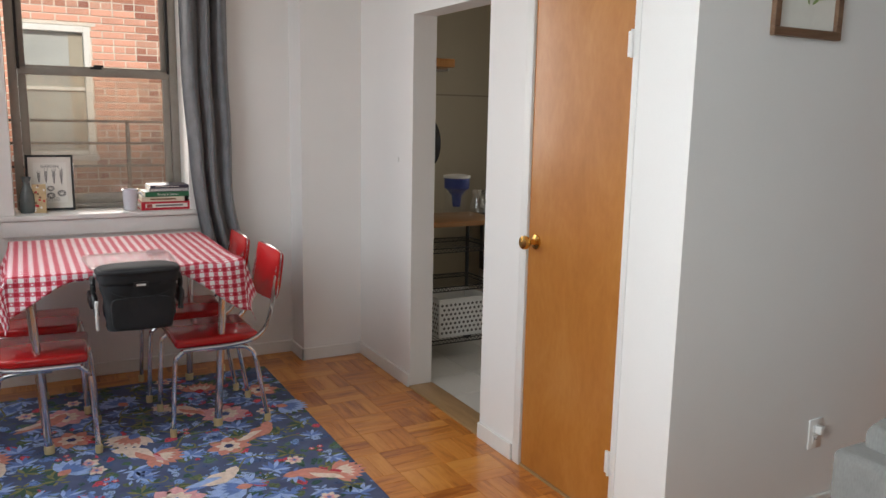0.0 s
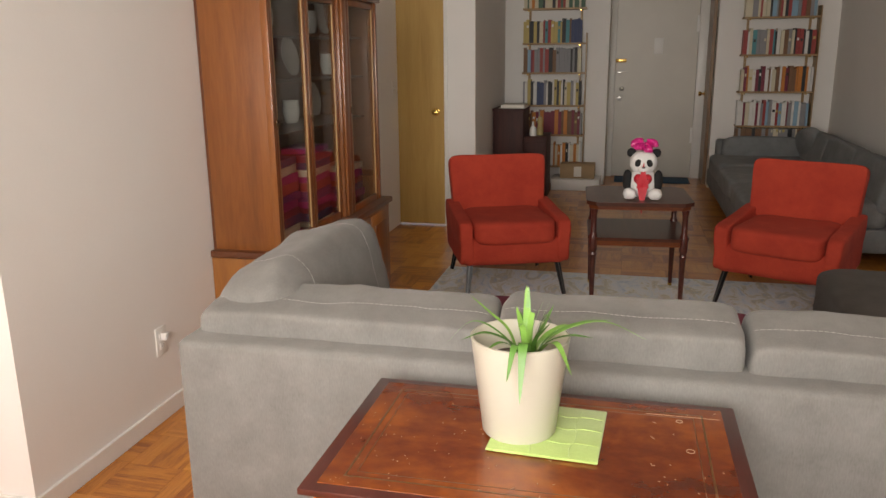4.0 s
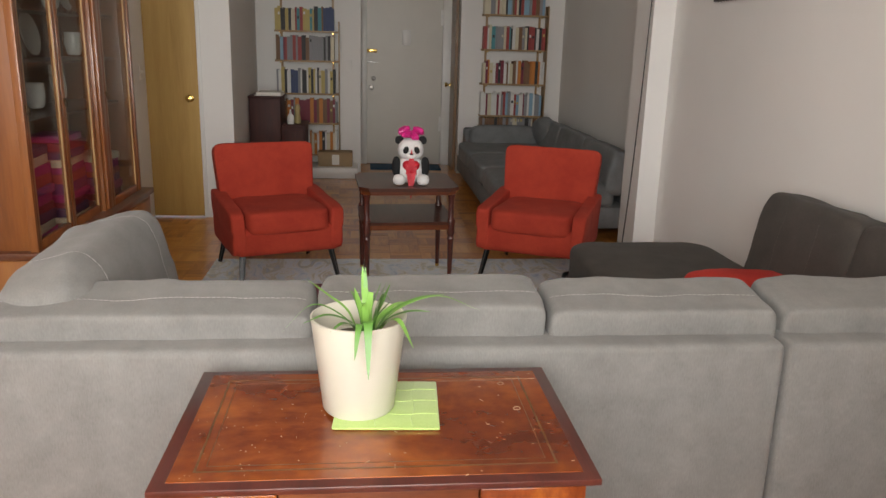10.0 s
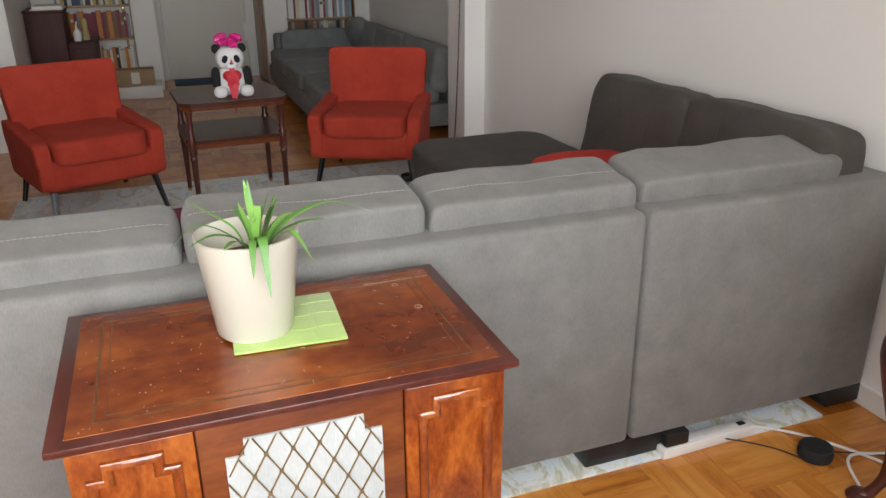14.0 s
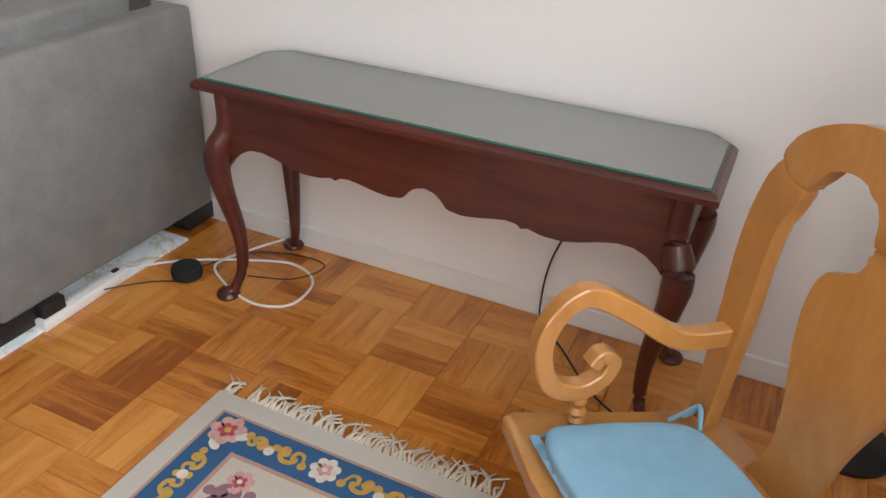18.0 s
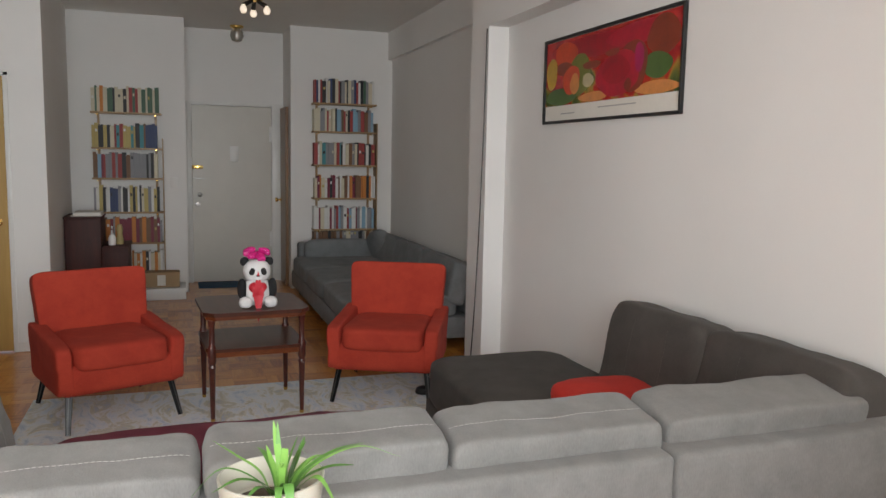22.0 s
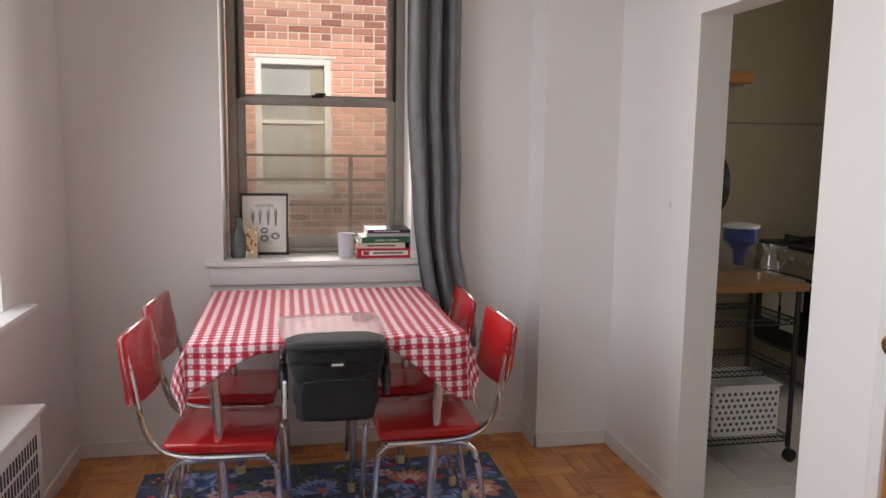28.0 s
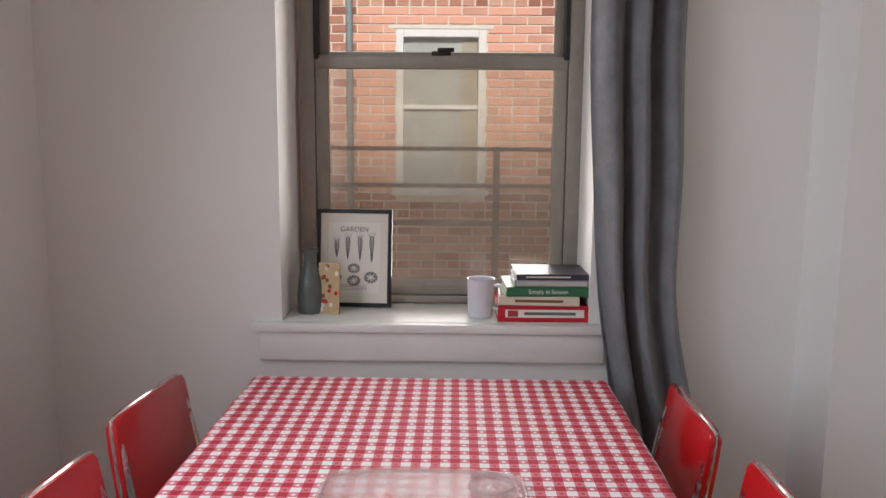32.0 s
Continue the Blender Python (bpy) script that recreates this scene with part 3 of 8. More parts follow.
sofa_frame("back_panel", (0, 0.17, -0.902, 1.01, 0.075, 0.775))
sofa_frame("corner_back_panel", (0, 0.17, -1.785, -0.909, 0.075, 0.775))
sofa_frame("south_back_panel", (0.18, 1.55, -1.785, -1.62, 0.075, 0.72), mat=GREY_SHADED)
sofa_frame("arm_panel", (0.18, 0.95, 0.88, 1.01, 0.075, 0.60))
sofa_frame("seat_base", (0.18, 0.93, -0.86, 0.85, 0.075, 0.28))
sofa_frame("corner_base", (0.18, 0.93, -1.61, -0.87, 0.075, 0.28), mat=GREY_SHADED)
sofa_frame("chaise_base", (0.94, 2.12, -1.61, -0.92, 0.075, 0.28), mat=GREY_SHADED)
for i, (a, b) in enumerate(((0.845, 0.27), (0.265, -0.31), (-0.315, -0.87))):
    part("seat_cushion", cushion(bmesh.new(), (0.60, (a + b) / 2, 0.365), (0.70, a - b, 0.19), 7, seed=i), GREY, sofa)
part("seat_cushion", cushion(bmesh.new(), (0.56, -1.24, 0.365), (0.74, 0.74, 0.19), 7, seed=5), GREY_SHADED, sofa)
part("chaise_cushion", cushion(bmesh.new(), (1.50, -1.26, 0.395), (1.17, 0.74, 0.24), 8, n=18, seed=6), GREY_SHADED, sofa, "grey chaise cushion, its shade painted darker")
LEAN = pose(0, 0, 0, 0, -9, 0).to_3x3()
THREAD = plain("pale_thread", (0.33, 0.32, 0.30), 0.8, vary=0.1, bump=0)
for i, (a, b, top) in enumerate(((0.985, 0.236, 0.878), (0.222, -0.325, 0.893), (-0.337, -0.905, 0.882), (-0.925, -1.60, 0.884))):
    bm = cushion(bmesh.new(), (0.20, (a + b) / 2, top - 0.275), (0.205, a - b + 0.004, 0.50), 18, n=30, wrinkle=0.010, seed=i * 3.1, m=LEAN)
    seam = [stitched(bm, [(0.150, y, 1.3) for y in (a - 0.01, a - 0.25 * (a - b), b + 0.25 * (a - b), b + 0.01)], (0, 0, -1))] if i < 3 else []
    bc = part("back_cushion", bm, GREY, sofa)
    for st in seam:
        tagged(part("stitching", st, THREAD, bc, "pale top-stitching"), kind="stuff")
LEAN2 = pose(0, 0, 0, 10, 0, 0).to_3x3()
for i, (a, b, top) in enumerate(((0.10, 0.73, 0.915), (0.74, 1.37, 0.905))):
    part("back_cushion", cushion(bmesh.new(), ((a + b) / 2, -1.60, top - 0.265), (b - a + 0.03, 0.22, 0.52), 8, n=20, wrinkle=0.010, seed=20 + i * 3.1, m=LEAN2), GREY_SHADED, sofa, "grey tufted back cushion, its shade painted darker")
DARK_THREAD = plain("dark_thread", (0.10, 0.09, 0.08), 0.8, vary=0.1, bump=0)
for ob in [c for c in sofa.children if c.get("label") == "grey tufted back cushion, its shade painted darker"]:
    xs = [v.co.x for v in ob.data.vertices]
    bm = bmesh.new()
    bm.from_mesh(ob.data)
    for q in (0.33, 0.67):
        x = min(xs) + (max(xs) - min(xs)) * q
        seam = stitched(bm, [(x, -1.20, z) for z in (0.50, 0.62, 0.74, 0.86)], (0, -1, 0))
        tagged(part("stitching", seam, DARK_THREAD, ob, "dark tufting seam"), kind="stuff")
    bm.free()
LEAN3 = pose(0, 0, 0, -12, 0, 0).to_3x3()
bm = cushion(bmesh.new(), (0.52, 0.84, 0.655), (0.84, 0.25, 0.53), 4.6, n=20, wrinkle=0.014, seed=41, m=LEAN3)
seams = [stitched(bm, [(x, 0.60, z) for z in (0.50, 0.65, 0.80, 0.90)], (0, 1, 0)) for x, z in ((0.30, 0), (0.74, 0))]
seams += [stitched(bm, [(x, y, 1.2) for y in (0.72, 0.80, 0.88, 0.97)], (0, 0, -1)) for x in (0.30, 0.74)]
side_c = part("side_cushion", bm, GREY, sofa, "plump grey side cushion with pale stitching")
for seam in seams:
    tagged(part("stitching", seam, THREAD, side_c, "pale top-stitching"), kind="stuff")
for x, y in ((0.06, 0.95), (0.06, -0.84), (0.06, -0.97), (0.06, -1.72), (2.05, -1.0), (2.05, -1.55), (0.9, 0.93)):
    part("foot", boxes((x - 0.05, x + 0.05, y - 0.07, y + 0.07, RZ, 0.078), r=0.006), BLACK, sofa)

pillow = solid("throw_pillow", cushion(bmesh.new(), (0, 0, 0), (0.46, 0.58, 0.13), 2.8, n=14, wrinkle=0.01, seed=8), RED_PILLOW, "bright red throw pillow lying on the sofa", "pillow")
pillow.matrix_world = pose(2.49, -1.37, 0.572, 4, -3, 4)

bench = thing("ottoman", (2.76, 0.055, RZ), "low maroon upholstered ottoman bench in front of the sofa", "ottoman")
part("top", cushion(bmesh.new(), (0, 0, 0.405), (0.40, 1.34, 0.17), 5, n=20, wrinkle=0.012, seed=3), MAROON, bench)
for sx in (-0.11, 0.11):
    for sy in (-0.55, 0.55):
        part("leg", rod(bmesh.new(), (sx, sy, 0), (sx, sy, 0.335), 0.018, 0.025), BLACK, bench)


# red armchairs
# grey of the stripe that paints a reflection down each black leg
LEG_GLINT = plain("leg_glint_metal", (0.10, 0.10, 0.10), 0.45, 0.5, vary=0.2, bump=0.02)
LEG_METAL = plain("black_leg_metal", (0.012, 0.012, 0.013), 0.3, 0.6, vary=0.2, bump=0.02)


def armchair(at, turn, label):
    t = thing("armchair", at, label, "armchair", "red armchairs", turn)
    # front faces +y in its own space
    bm = bmesh.new()
    box(bm, -0.322, 0.322, -0.30, 0.322, 0.19, 0.36, r=0.04, seg=4)
    part("seat_frame", bm, RED, t)
    bm = cushion(bmesh.new(), (0, 0.075, 0.392), (0.51, 0.56, 0.15), 7, n=14, seed=3, wrinkle=0.003)
    part("seat_cushion", bm, RED, t)
    bm = cushion(bmesh.new(), (0, 0, 0), (0.605, 0.105, 0.555), 14, n=20, seed=6, wrinkle=0.002)
    for v in bm.verts:
        v.co.x *= 1.0 + 0.20 * (v.co.z + 0.08)
    part("backrest", turned(bm, pose(0, -0.250, 0.512, 13, 0, 0)), RED, t)
    for s in (-1, 1):
        bm = cushion(bmesh.new(), (0, 0, 0), (0.090, 0.645, 0.285), 9, n=18, seed=7, wrinkle=0.003)
        for v in bm.verts:
            v.co.z += (0.10 * max(0.0, -v.co.y) - 0.05 * max(0.0, v.co.y)) * (v.co.z > 0)
            v.co.x += s * 0.03 * (v.co.z + 0.16) * (v.co.z > 0)
        part("arm", turned(bm, pose(s * 0.294, 0.005, 0.337)), RED, t)
    for sx in (-1, 1):
        for sy, dy in ((0.26, 0.08), (-0.25, -0.085)):
            line = [Vector((sx * 0.268, sy, 0.215)).lerp(Vector((sx * 0.300, sy + dy, 0.0)), k / 6) for k in range(7)]
            leg = part("leg", ribbon(bmesh.new(), line, [0.019 - 0.0011 * k for k in range(7)], 0.007, (0.25 * sx, 1, 0.3)), LEG_METAL, t, "flat tapered black metal leg")
            part("edge", ribbon(bmesh.new(), [p + Vector((sx * 0.002, 0, 0)) for p in line], 0.0035, 0.0085, (0.25 * sx, 1, 0.3)), LEG_GLINT, leg, "grey stripe painting a reflection on the leg")
    return t


armchair((4.74, 0.675, RZ), 110.5, "brick-red fabric armchair with splayed black legs beside the lamp table")
armchair((4.70, -1.015, RZ), 65, "brick-red fabric armchair with splayed black legs near the foyer sofa")

# side table between them
GLOSSY_MAHOGANY = wood("polished_mahogany", (0.040, 0.011, 0.006), (0.065, 0.018, 0.010), (0.10, 0.028, 0.016), 0.30, (1.2, 9, 9), 2.0, 0.12)
side = thing("side_table", (4.595, -0.13, RZ), "dark mahogany two-tier side table with canted corners and tapered legs", "side table", turn=3.7)
def canted(a, b, c):
    return [(-a + c, -b), (a - c, -b), (a, -b + c), (a, b - c), (a - c, b), (-a + c, b), (-a, b - c), (-a, -b + c)]
part("tabletop", slab(bmesh.new(), canted(0.285, 0.295, 0.055), 0.60, 0.622), GLOSSY_MAHOGANY, side)
part("apron", slab(bmesh.new(), canted(0.270, 0.280, 0.05), 0.578, 0.598), WALNUT, side)
part("shelf", slab(bmesh.new(), canted(0.270, 0.280, 0.05), 0.398, 0.416), GLOSSY_MAHOGANY, side)
part("shelf_apron", slab(bmesh.new(), canted(0.262, 0.272, 0.05), 0.368, 0.397), WALNUT, side, "banded walnut apron")
for sx in (-1, 1):
    for sy in (-1, 1):
        bm = lathe(bmesh.new(), [(0.008, 0), (0.012, 0.02), (0.018, 0.30), (0.022, 0.31), (0.017, 0.325), (0.023, 0.34), (0.023, 0.42), (0.016, 0.44), (0.016, 0.54), (0.022, 0.578)], (sx * 0.240, sy * 0.250, 0.0), 12)
        lg = part("leg", bm, MAHOGANY, side)
        part("caster", lathe(bmesh.new(), [(0.011, 0.0), (0.013, 0.008), (0.011, 0.022), (0.009, 0.026)], (sx * 0.240, sy * 0.250, 0), 10), BRASS, lg, "small brass caster")

# radio console with the plant on it
cons = thing("radio_cabinet", (1.012, 0.087, 0), "old mahogany radio cabinet with leather top and lattice grille", "cabinet")
part("top", boxes((0.0, 0.466, -0.372, 0.372, 0.7405, 0.753), (0.007, 0.459, -0.365, 0.365, 0.7355, 0.7410), r=0.003), MAHOGANY, cons)
part("leather_inlay", boxes((0.024, 0.442, -0.345, 0.345, 0.752, 0.7545)), LEATHER, cons, "scuffed red-brown tooled leather panel")
bm = boxes((0.03, 0.45, -0.35, 0.35, 0.06, 0.7365), r=0.003)
part("body", bm, WALNUT, cons)
part("plinth", boxes((0.05, 0.44, -0.335, 0.335, 0.0, 0.062), r=0.004), MAHOGANY, cons)
for s in (-1, 1):
    y0, y1 = sorted((s * 0.168, s * 0.349))
    door = part("side_door", boxes((0.012, 0.031, y0, y1, 0.085, 0.733), r=0.003), BURL, cons, "flame-figured veneer door")
    c = (y0 + y1) / 2
    # stepped moulding round the panel
    line = [(c - 0.036, 0.704), (c + 0.036, 0.704), (c + 0.036, 0.677), (c + 0.060, 0.677), (c + 0.060, 0.16), (c + 0.036, 0.16), (c + 0.036, 0.13), (c - 0.036, 0.13), (c - 0.036, 0.16), (c - 0.060, 0.16), (c - 0.060, 0.677), (c - 0.036, 0.677)]
    bm = mitred(bmesh.new(), line, [(0.009, 0.0122), (0.0075, 0.006), (0.004, 0.003), (0.0, 0.0015), (-0.004, 0.003), (-0.0075, 0.0075), (-0.009, 0.0122)])
    part("moulding", bm, BURL, door)
centre = part("grille_panel", boxes((0.016, 0.031, -0.166, 0.166, 0.085, 0.733), r=0.003), WALNUT, cons)
DULL_BRASS = plain("dull_brass", (0.30, 0.21, 0.11), 0.4, 0.7, vary=0.2, bump=0)
GRILLE_CLOTH = weave("pale_grille_cloth", (0.36, 0.38, 0.37), (0.48, 0.50, 0.49), pitch=260)
bm = boxes((0.011, 0.0165, -0.127, 0.127, 0.15, 0.672), (0.011, 0.0165, -0.097, 0.097, 0.672, 0.702), (0.011, 0.0165, -0.097, 0.097, 0.12, 0.15))
part("grille_cloth", bm, GRILLE_CLOTH, centre, "pale cloth behind the lattice")
bm = bmesh.new()
for k in range(-14, 15):
    for s in (-1, 1):
        pts = []
        for q in range(0, 81):
            z = 0.15 + 0.552 * q / 80
            y = k * 0.043 + s * (z - 0.4) * 0.56
            if abs(y) < (0.127 if z < 0.672 else 0.097):
                pts.append((0.009, y, z))
        if len(pts) > 2:
            rod(bm, pts[0], pts[-1], 0.0016, n=5)
for k in range(-6, 7):
    for j in range(-8, 9):
        if (k + j) % 2 == 0:
            y, z = k * 0.0215, 0.4 + j * 0.0384
            if 0.16 < z < 0.695 and abs(y) < (0.120 if z < 0.665 else 0.090):
                rod(bm, (0.0065, y, z), (0.0095, y, z), 0.0038, n=8)
part("lattice", bm, DULL_BRASS, centre, "dull brass diamond lattice")
part("tooled_border", boxes((0.052, 0.413, -0.308, -0.304, 0.7543, 0.7548), (0.052, 0.413, 0.304, 0.308, 0.7543, 0.7548), (0.052, 0.056, -0.304, 0.304, 0.7543, 0.7548), (0.409, 0.413, -0.304, 0.304, 0.7543, 0.7548),
     (0.070, 0.395, -0.290, -0.2885, 0.7543, 0.7548), (0.070, 0.395, 0.2885, 0.290, 0.7543, 0.7548), (0.070, 0.0715, -0.2885, 0.2885, 0.7543, 0.7548), (0.3935, 0.395, -0.2885, 0.2885, 0.7543, 0.7548)),
     plain("worn_gilt", (0.115, 0.05, 0.015), 0.4, vary=0.5, scale=40, bump=0.0), cons, "worn gilt tooled border", smooth=0)
scuffs = bmesh.new()
rs = random.Random(4)
for k in range(34):
    x, y, a, l = rs.uniform(0.02, 0.45), rs.uniform(-0.35, 0.35), rs.uniform(0, 3.1), rs.choice((0.0015, 0.002, 0.003, 0.006))
    w = 0.0006
    slab(scuffs, [(x + math.cos(a) * l * u - math.sin(a) * w * v, y + math.sin(a) * l * u + math.cos(a) * w * v) for u, v in ((-1, -1), (1, -1), (1, 1), (-1, 1))], 0.7535, 0.7552)
slab(scuffs, [(0.400, -0.340), (0.4016, -0.340), (0.4012, -0.20), (0.4004, -0.20)], 0.7535, 0.7552)
for x, y, q in ((0.378, -0.262, 0.006), (0.262, -0.275, 0.007)):
    tube(scuffs, [(x + q * math.cos(a), y + q * math.sin(a), 0.7546) for a in [2 * math.pi * i / 14 for i in range(15)]], 0.0009, 5)
for k in range(60):
    x, y = rs.uniform(0.03, 0.30), rs.uniform(0.05, 0.34)
    q = rs.uniform(0.0004, 0.0013)
    slab(scuffs, [(x - q, y - q), (x + q, y - q), (x + q, y + q * 0.6), (x - q, y + q)], 0.7535, 0.7550)
bmesh.ops.recalc_face_normals(scuffs, faces=scuffs.faces[:])
tagged(part("scratch_marks", scuffs, plain("bare_scratch", (0.42, 0.24, 0.13), 0.6, bump=0), cons, "pale scratches in the old finish", smooth=0), kind="stuff")

mat_cloth = solid("napkin", boxes((-0.10, 0.105, -0.10, 0.10, 0.0, 0.006), r=0.0025), GREEN_CLOTH, "folded lime green quilted cloth under the flowerpot", "cloth")
bm = bmesh.new()
for x in (-0.045, 0.012, 0.062):
    tube(bm, smooth_line([(x + 0.004 * math.sin(k * 2.2), -0.096 + 0.032 * k, 0.0062) for k in range(7)], 3), 0.0011, 6)
for y in (-0.05, 0.02):
    tube(bm, smooth_line([(-0.096 + 0.032 * k, y + 0.004 * math.sin(k * 1.9), 0.0062) for k in range(7)], 3), 0.0011, 6)
tagged(part("quilting", bm, GREEN_CLOTH, mat_cloth, "raised quilted stitching"), kind="stuff")
mat_cloth.matrix_world = pose(1.292, 0.068, 0.7556, 0, 0, -3)

# flowerpot and spider plant
pot = thing("potted_plant", (1.285, 0.124, 0.7618), "spider plant in a cream tapered plastic pot", "plant")
part("pot", lathe(bmesh.new(), [(0.066, 0.0), (0.069, 0.004), (0.0905, 0.182), (0.0915, 0.187), (0.0875, 0.188), (0.0855, 0.183), (0.080, 0.135), (0.0, 0.135)], (0, 0, 0), 40, close=False), CREAM, pot, "cream glossy tapered pot")
part("soil", lathe(bmesh.new(), [(0.079, 0.133), (0.06, 0.139), (0.03, 0.143), (0.0, 0.143)], (0, 0, 0), 20, close=False), SOIL, pot)
LEAF_LIGHT = plain("leaf_light", (0.15, 0.32, 0.06), 0.42, vary=0.3, scale=14, bump=0.05)
rs = random.Random(12)
# direction, reach, height of the arch, height of the tip, half width
LEAVES = [(-93, 0.205, 0.262, 0.232, 0.0035), (-80, 0.145, 0.248, 0.254, 0.006), (-108, 0.115, 0.235, 0.240, 0.007), (-125, 0.09, 0.222, 0.168, 0.008), (88, 0.150, 0.240, 0.180, 0.0035),
          (104, 0.12, 0.226, 0.212, 0.006), (72, 0.105, 0.255, 0.285, 0.004), (181, 0.108, 0.226, 0.128, 0.009), (168, 0.098, 0.222, 0.165, 0.007), (-60, 0.10, 0.23, 0.225, 0.006), (130, 0.08, 0.215, 0.205, 0.006), (20, 0.09, 0.235, 0.24, 0.006)]
for k in range(11):
    LEAVES.append((rs.uniform(-150, 20) if k % 3 else rs.uniform(0, 360), rs.uniform(0.012, 0.06), rs.uniform(0.235, 0.27), rs.uniform(0.250, 0.312), rs.uniform(0.0045, 0.007)))
BX0, BY0 = -0.022, -0.016
for k, (ang, out, arch, tip, w) in enumerate(LEAVES):
    arch, tip, w = 0.135 + (arch - 0.15) * 0.88, 0.135 + (tip - 0.15) * 0.88, w * 1.55
    dx, dy, r0 = math.cos(radians(ang)), math.sin(radians(ang)), rs.uniform(0.0, 0.016)
    line = smooth_line([(BX0 + dx * r0, BY0 + dy * r0, 0.135), (BX0 + dx * (r0 + out * 0.22), BY0 + dy * (r0 + out * 0.22), 0.135 + (arch - 0.135) * 0.66), (BX0 + dx * (r0 + out * 0.62), BY0 + dy * (r0 + out * 0.62), arch), (BX0 + dx * (r0 + out), BY0 + dy * (r0 + out), tip)], 6)
    bm = bmesh.new()
    rows = []
    for i, p in enumerate(line):
        t = i / (len(line) - 1)
        ww = w * (0.55 + 1.3 * t) * (1 - t) ** 0.85 + 0.0004
        sx, sy = -dy, dx
        rows.append([bm.verts.new(p + Vector((sx * ww, sy * ww, 0.003 * (1 - t)))), bm.verts.new(p), bm.verts.new(p + Vector((-sx * ww, -sy * ww, 0.003 * (1 - t))))])
    for r1, r2 in zip(rows, rows[1:]):
        bm.faces.new((r1[0], r1[1], r2[1], r2[0]))
        bm.faces.new((r1[1], r1[2], r2[2], r2[1]))
    part("leaf", bm, LEAF if k % 3 else LEAF_LIGHT, pot)

# console table
ctab = thing("console_table", (0.535, -1.59, 0), "dark mahogany console table with cabriole legs and a glass top", "console table")
TOP = [(-0.694, 0.19), (-0.694, -0.13), (-0.635, -0.19), (0.635, -0.19), (0.694, -0.13), (0.694, 0.19)]
bm = slab(bmesh.new(), TOP, 0.668, 0.694)
bmesh.ops.bevel(bm, geom=[e for e in bm.edges if e.verts[0].co.z > 0.69 and e.verts[1].co.z > 0.69], offset=0.012, segments=3, profile=0.3, affect="EDGES")
part("tabletop", bm, MAHOGANY, ctab)
part("glass_top", slab(bmesh.new(), [(x * 0.965, y * 0.90) for x, y in TOP], 0.6945, 0.7005), thin_glass("table_glass_sheet", 0.42, 0.05, (0.80, 0.86, 0.83)), ctab, "grey-green sheet of plate glass", smooth=0)
bm = bmesh.new()
o = [(x * 0.9655, y * 0.901) for x, y in TOP]
for (xa, ya), (xb, yb) in zip(o, o[1:] + o[:1]):
    rod(bm, (xa, ya, 0.6975), (xb, yb, 0.6975), 0.0024, n=6)
part("glass_edge", bm, plain("green_glass_edge", (0.02, 0.16, 0.12), 0.1, bump=0), ctab, "green ground glass edge")


def apron(width, depth, n=150):
    """The scalloped front board: its lower edge runs in ogee curves."""
    top, bm = 0.668, bmesh.new()
    knots = ((0, 0.527), (0.045, 0.520), (0.08, 0.500), (0.098, 0.484), (0.165, 0.478), (0.23, 0.483), (0.29, 0.491), (0.35, 0.497), (0.395, 0.494), (0.415, 0.483), (0.435, 0.490), (0.50, 0.480), (0.58, 0.479), (0.65, 0.489), (0.71, 0.501), (0.78, 0.511), (0.84, 0.510), (0.89, 0.497), (0.94, 0.472), (1.0, 0.425))
    pts = []
    for i in range(n + 1):
        v = abs(2 * i / n - 1)
        k = next(q for q in range(len(knots) - 1) if knots[q + 1][0] >= v - 1e-9)
        (v0, z0), (v1, z1) = knots[k], knots[k + 1]
        pts.append((-width / 2 + width * i / n, z0 + (z1 - z0) * (v - v0) / (v1 - v0)))
    va = [[bm.verts.new((x, d, zz)) for x, z in pts for zz in (z, top)] for d in (-depth / 2, depth / 2)]
    for i in range(n):
        for q, flip in ((va[0], False), (va[1], True)):
            f = [q[2 * i], q[2 * i + 2], q[2 * i + 3], q[2 * i + 1]]
            bm.faces.new(f[::-1] if flip else f)
        bm.faces.new((va[0][2 * i], va[1][2 * i], va[1][2 * i + 2], va[0][2 * i + 2]))
    return bm


part("apron", turned(apron(1.27, 0.02), pose(0, 0.145, 0)), MAHOGANY, ctab, "scalloped front apron")
part("rear_apron", boxes((-0.62, 0.62, -0.165, -0.15, 0.56, 0.668)), MAHOGANY, ctab)
for s in (-1, 1):
    part("side_apron", boxes((s * 0.635 - 0.01, s * 0.635 + 0.01, -0.15, 0.15, 0.52, 0.668), r=0.003), MAHOGANY, ctab)
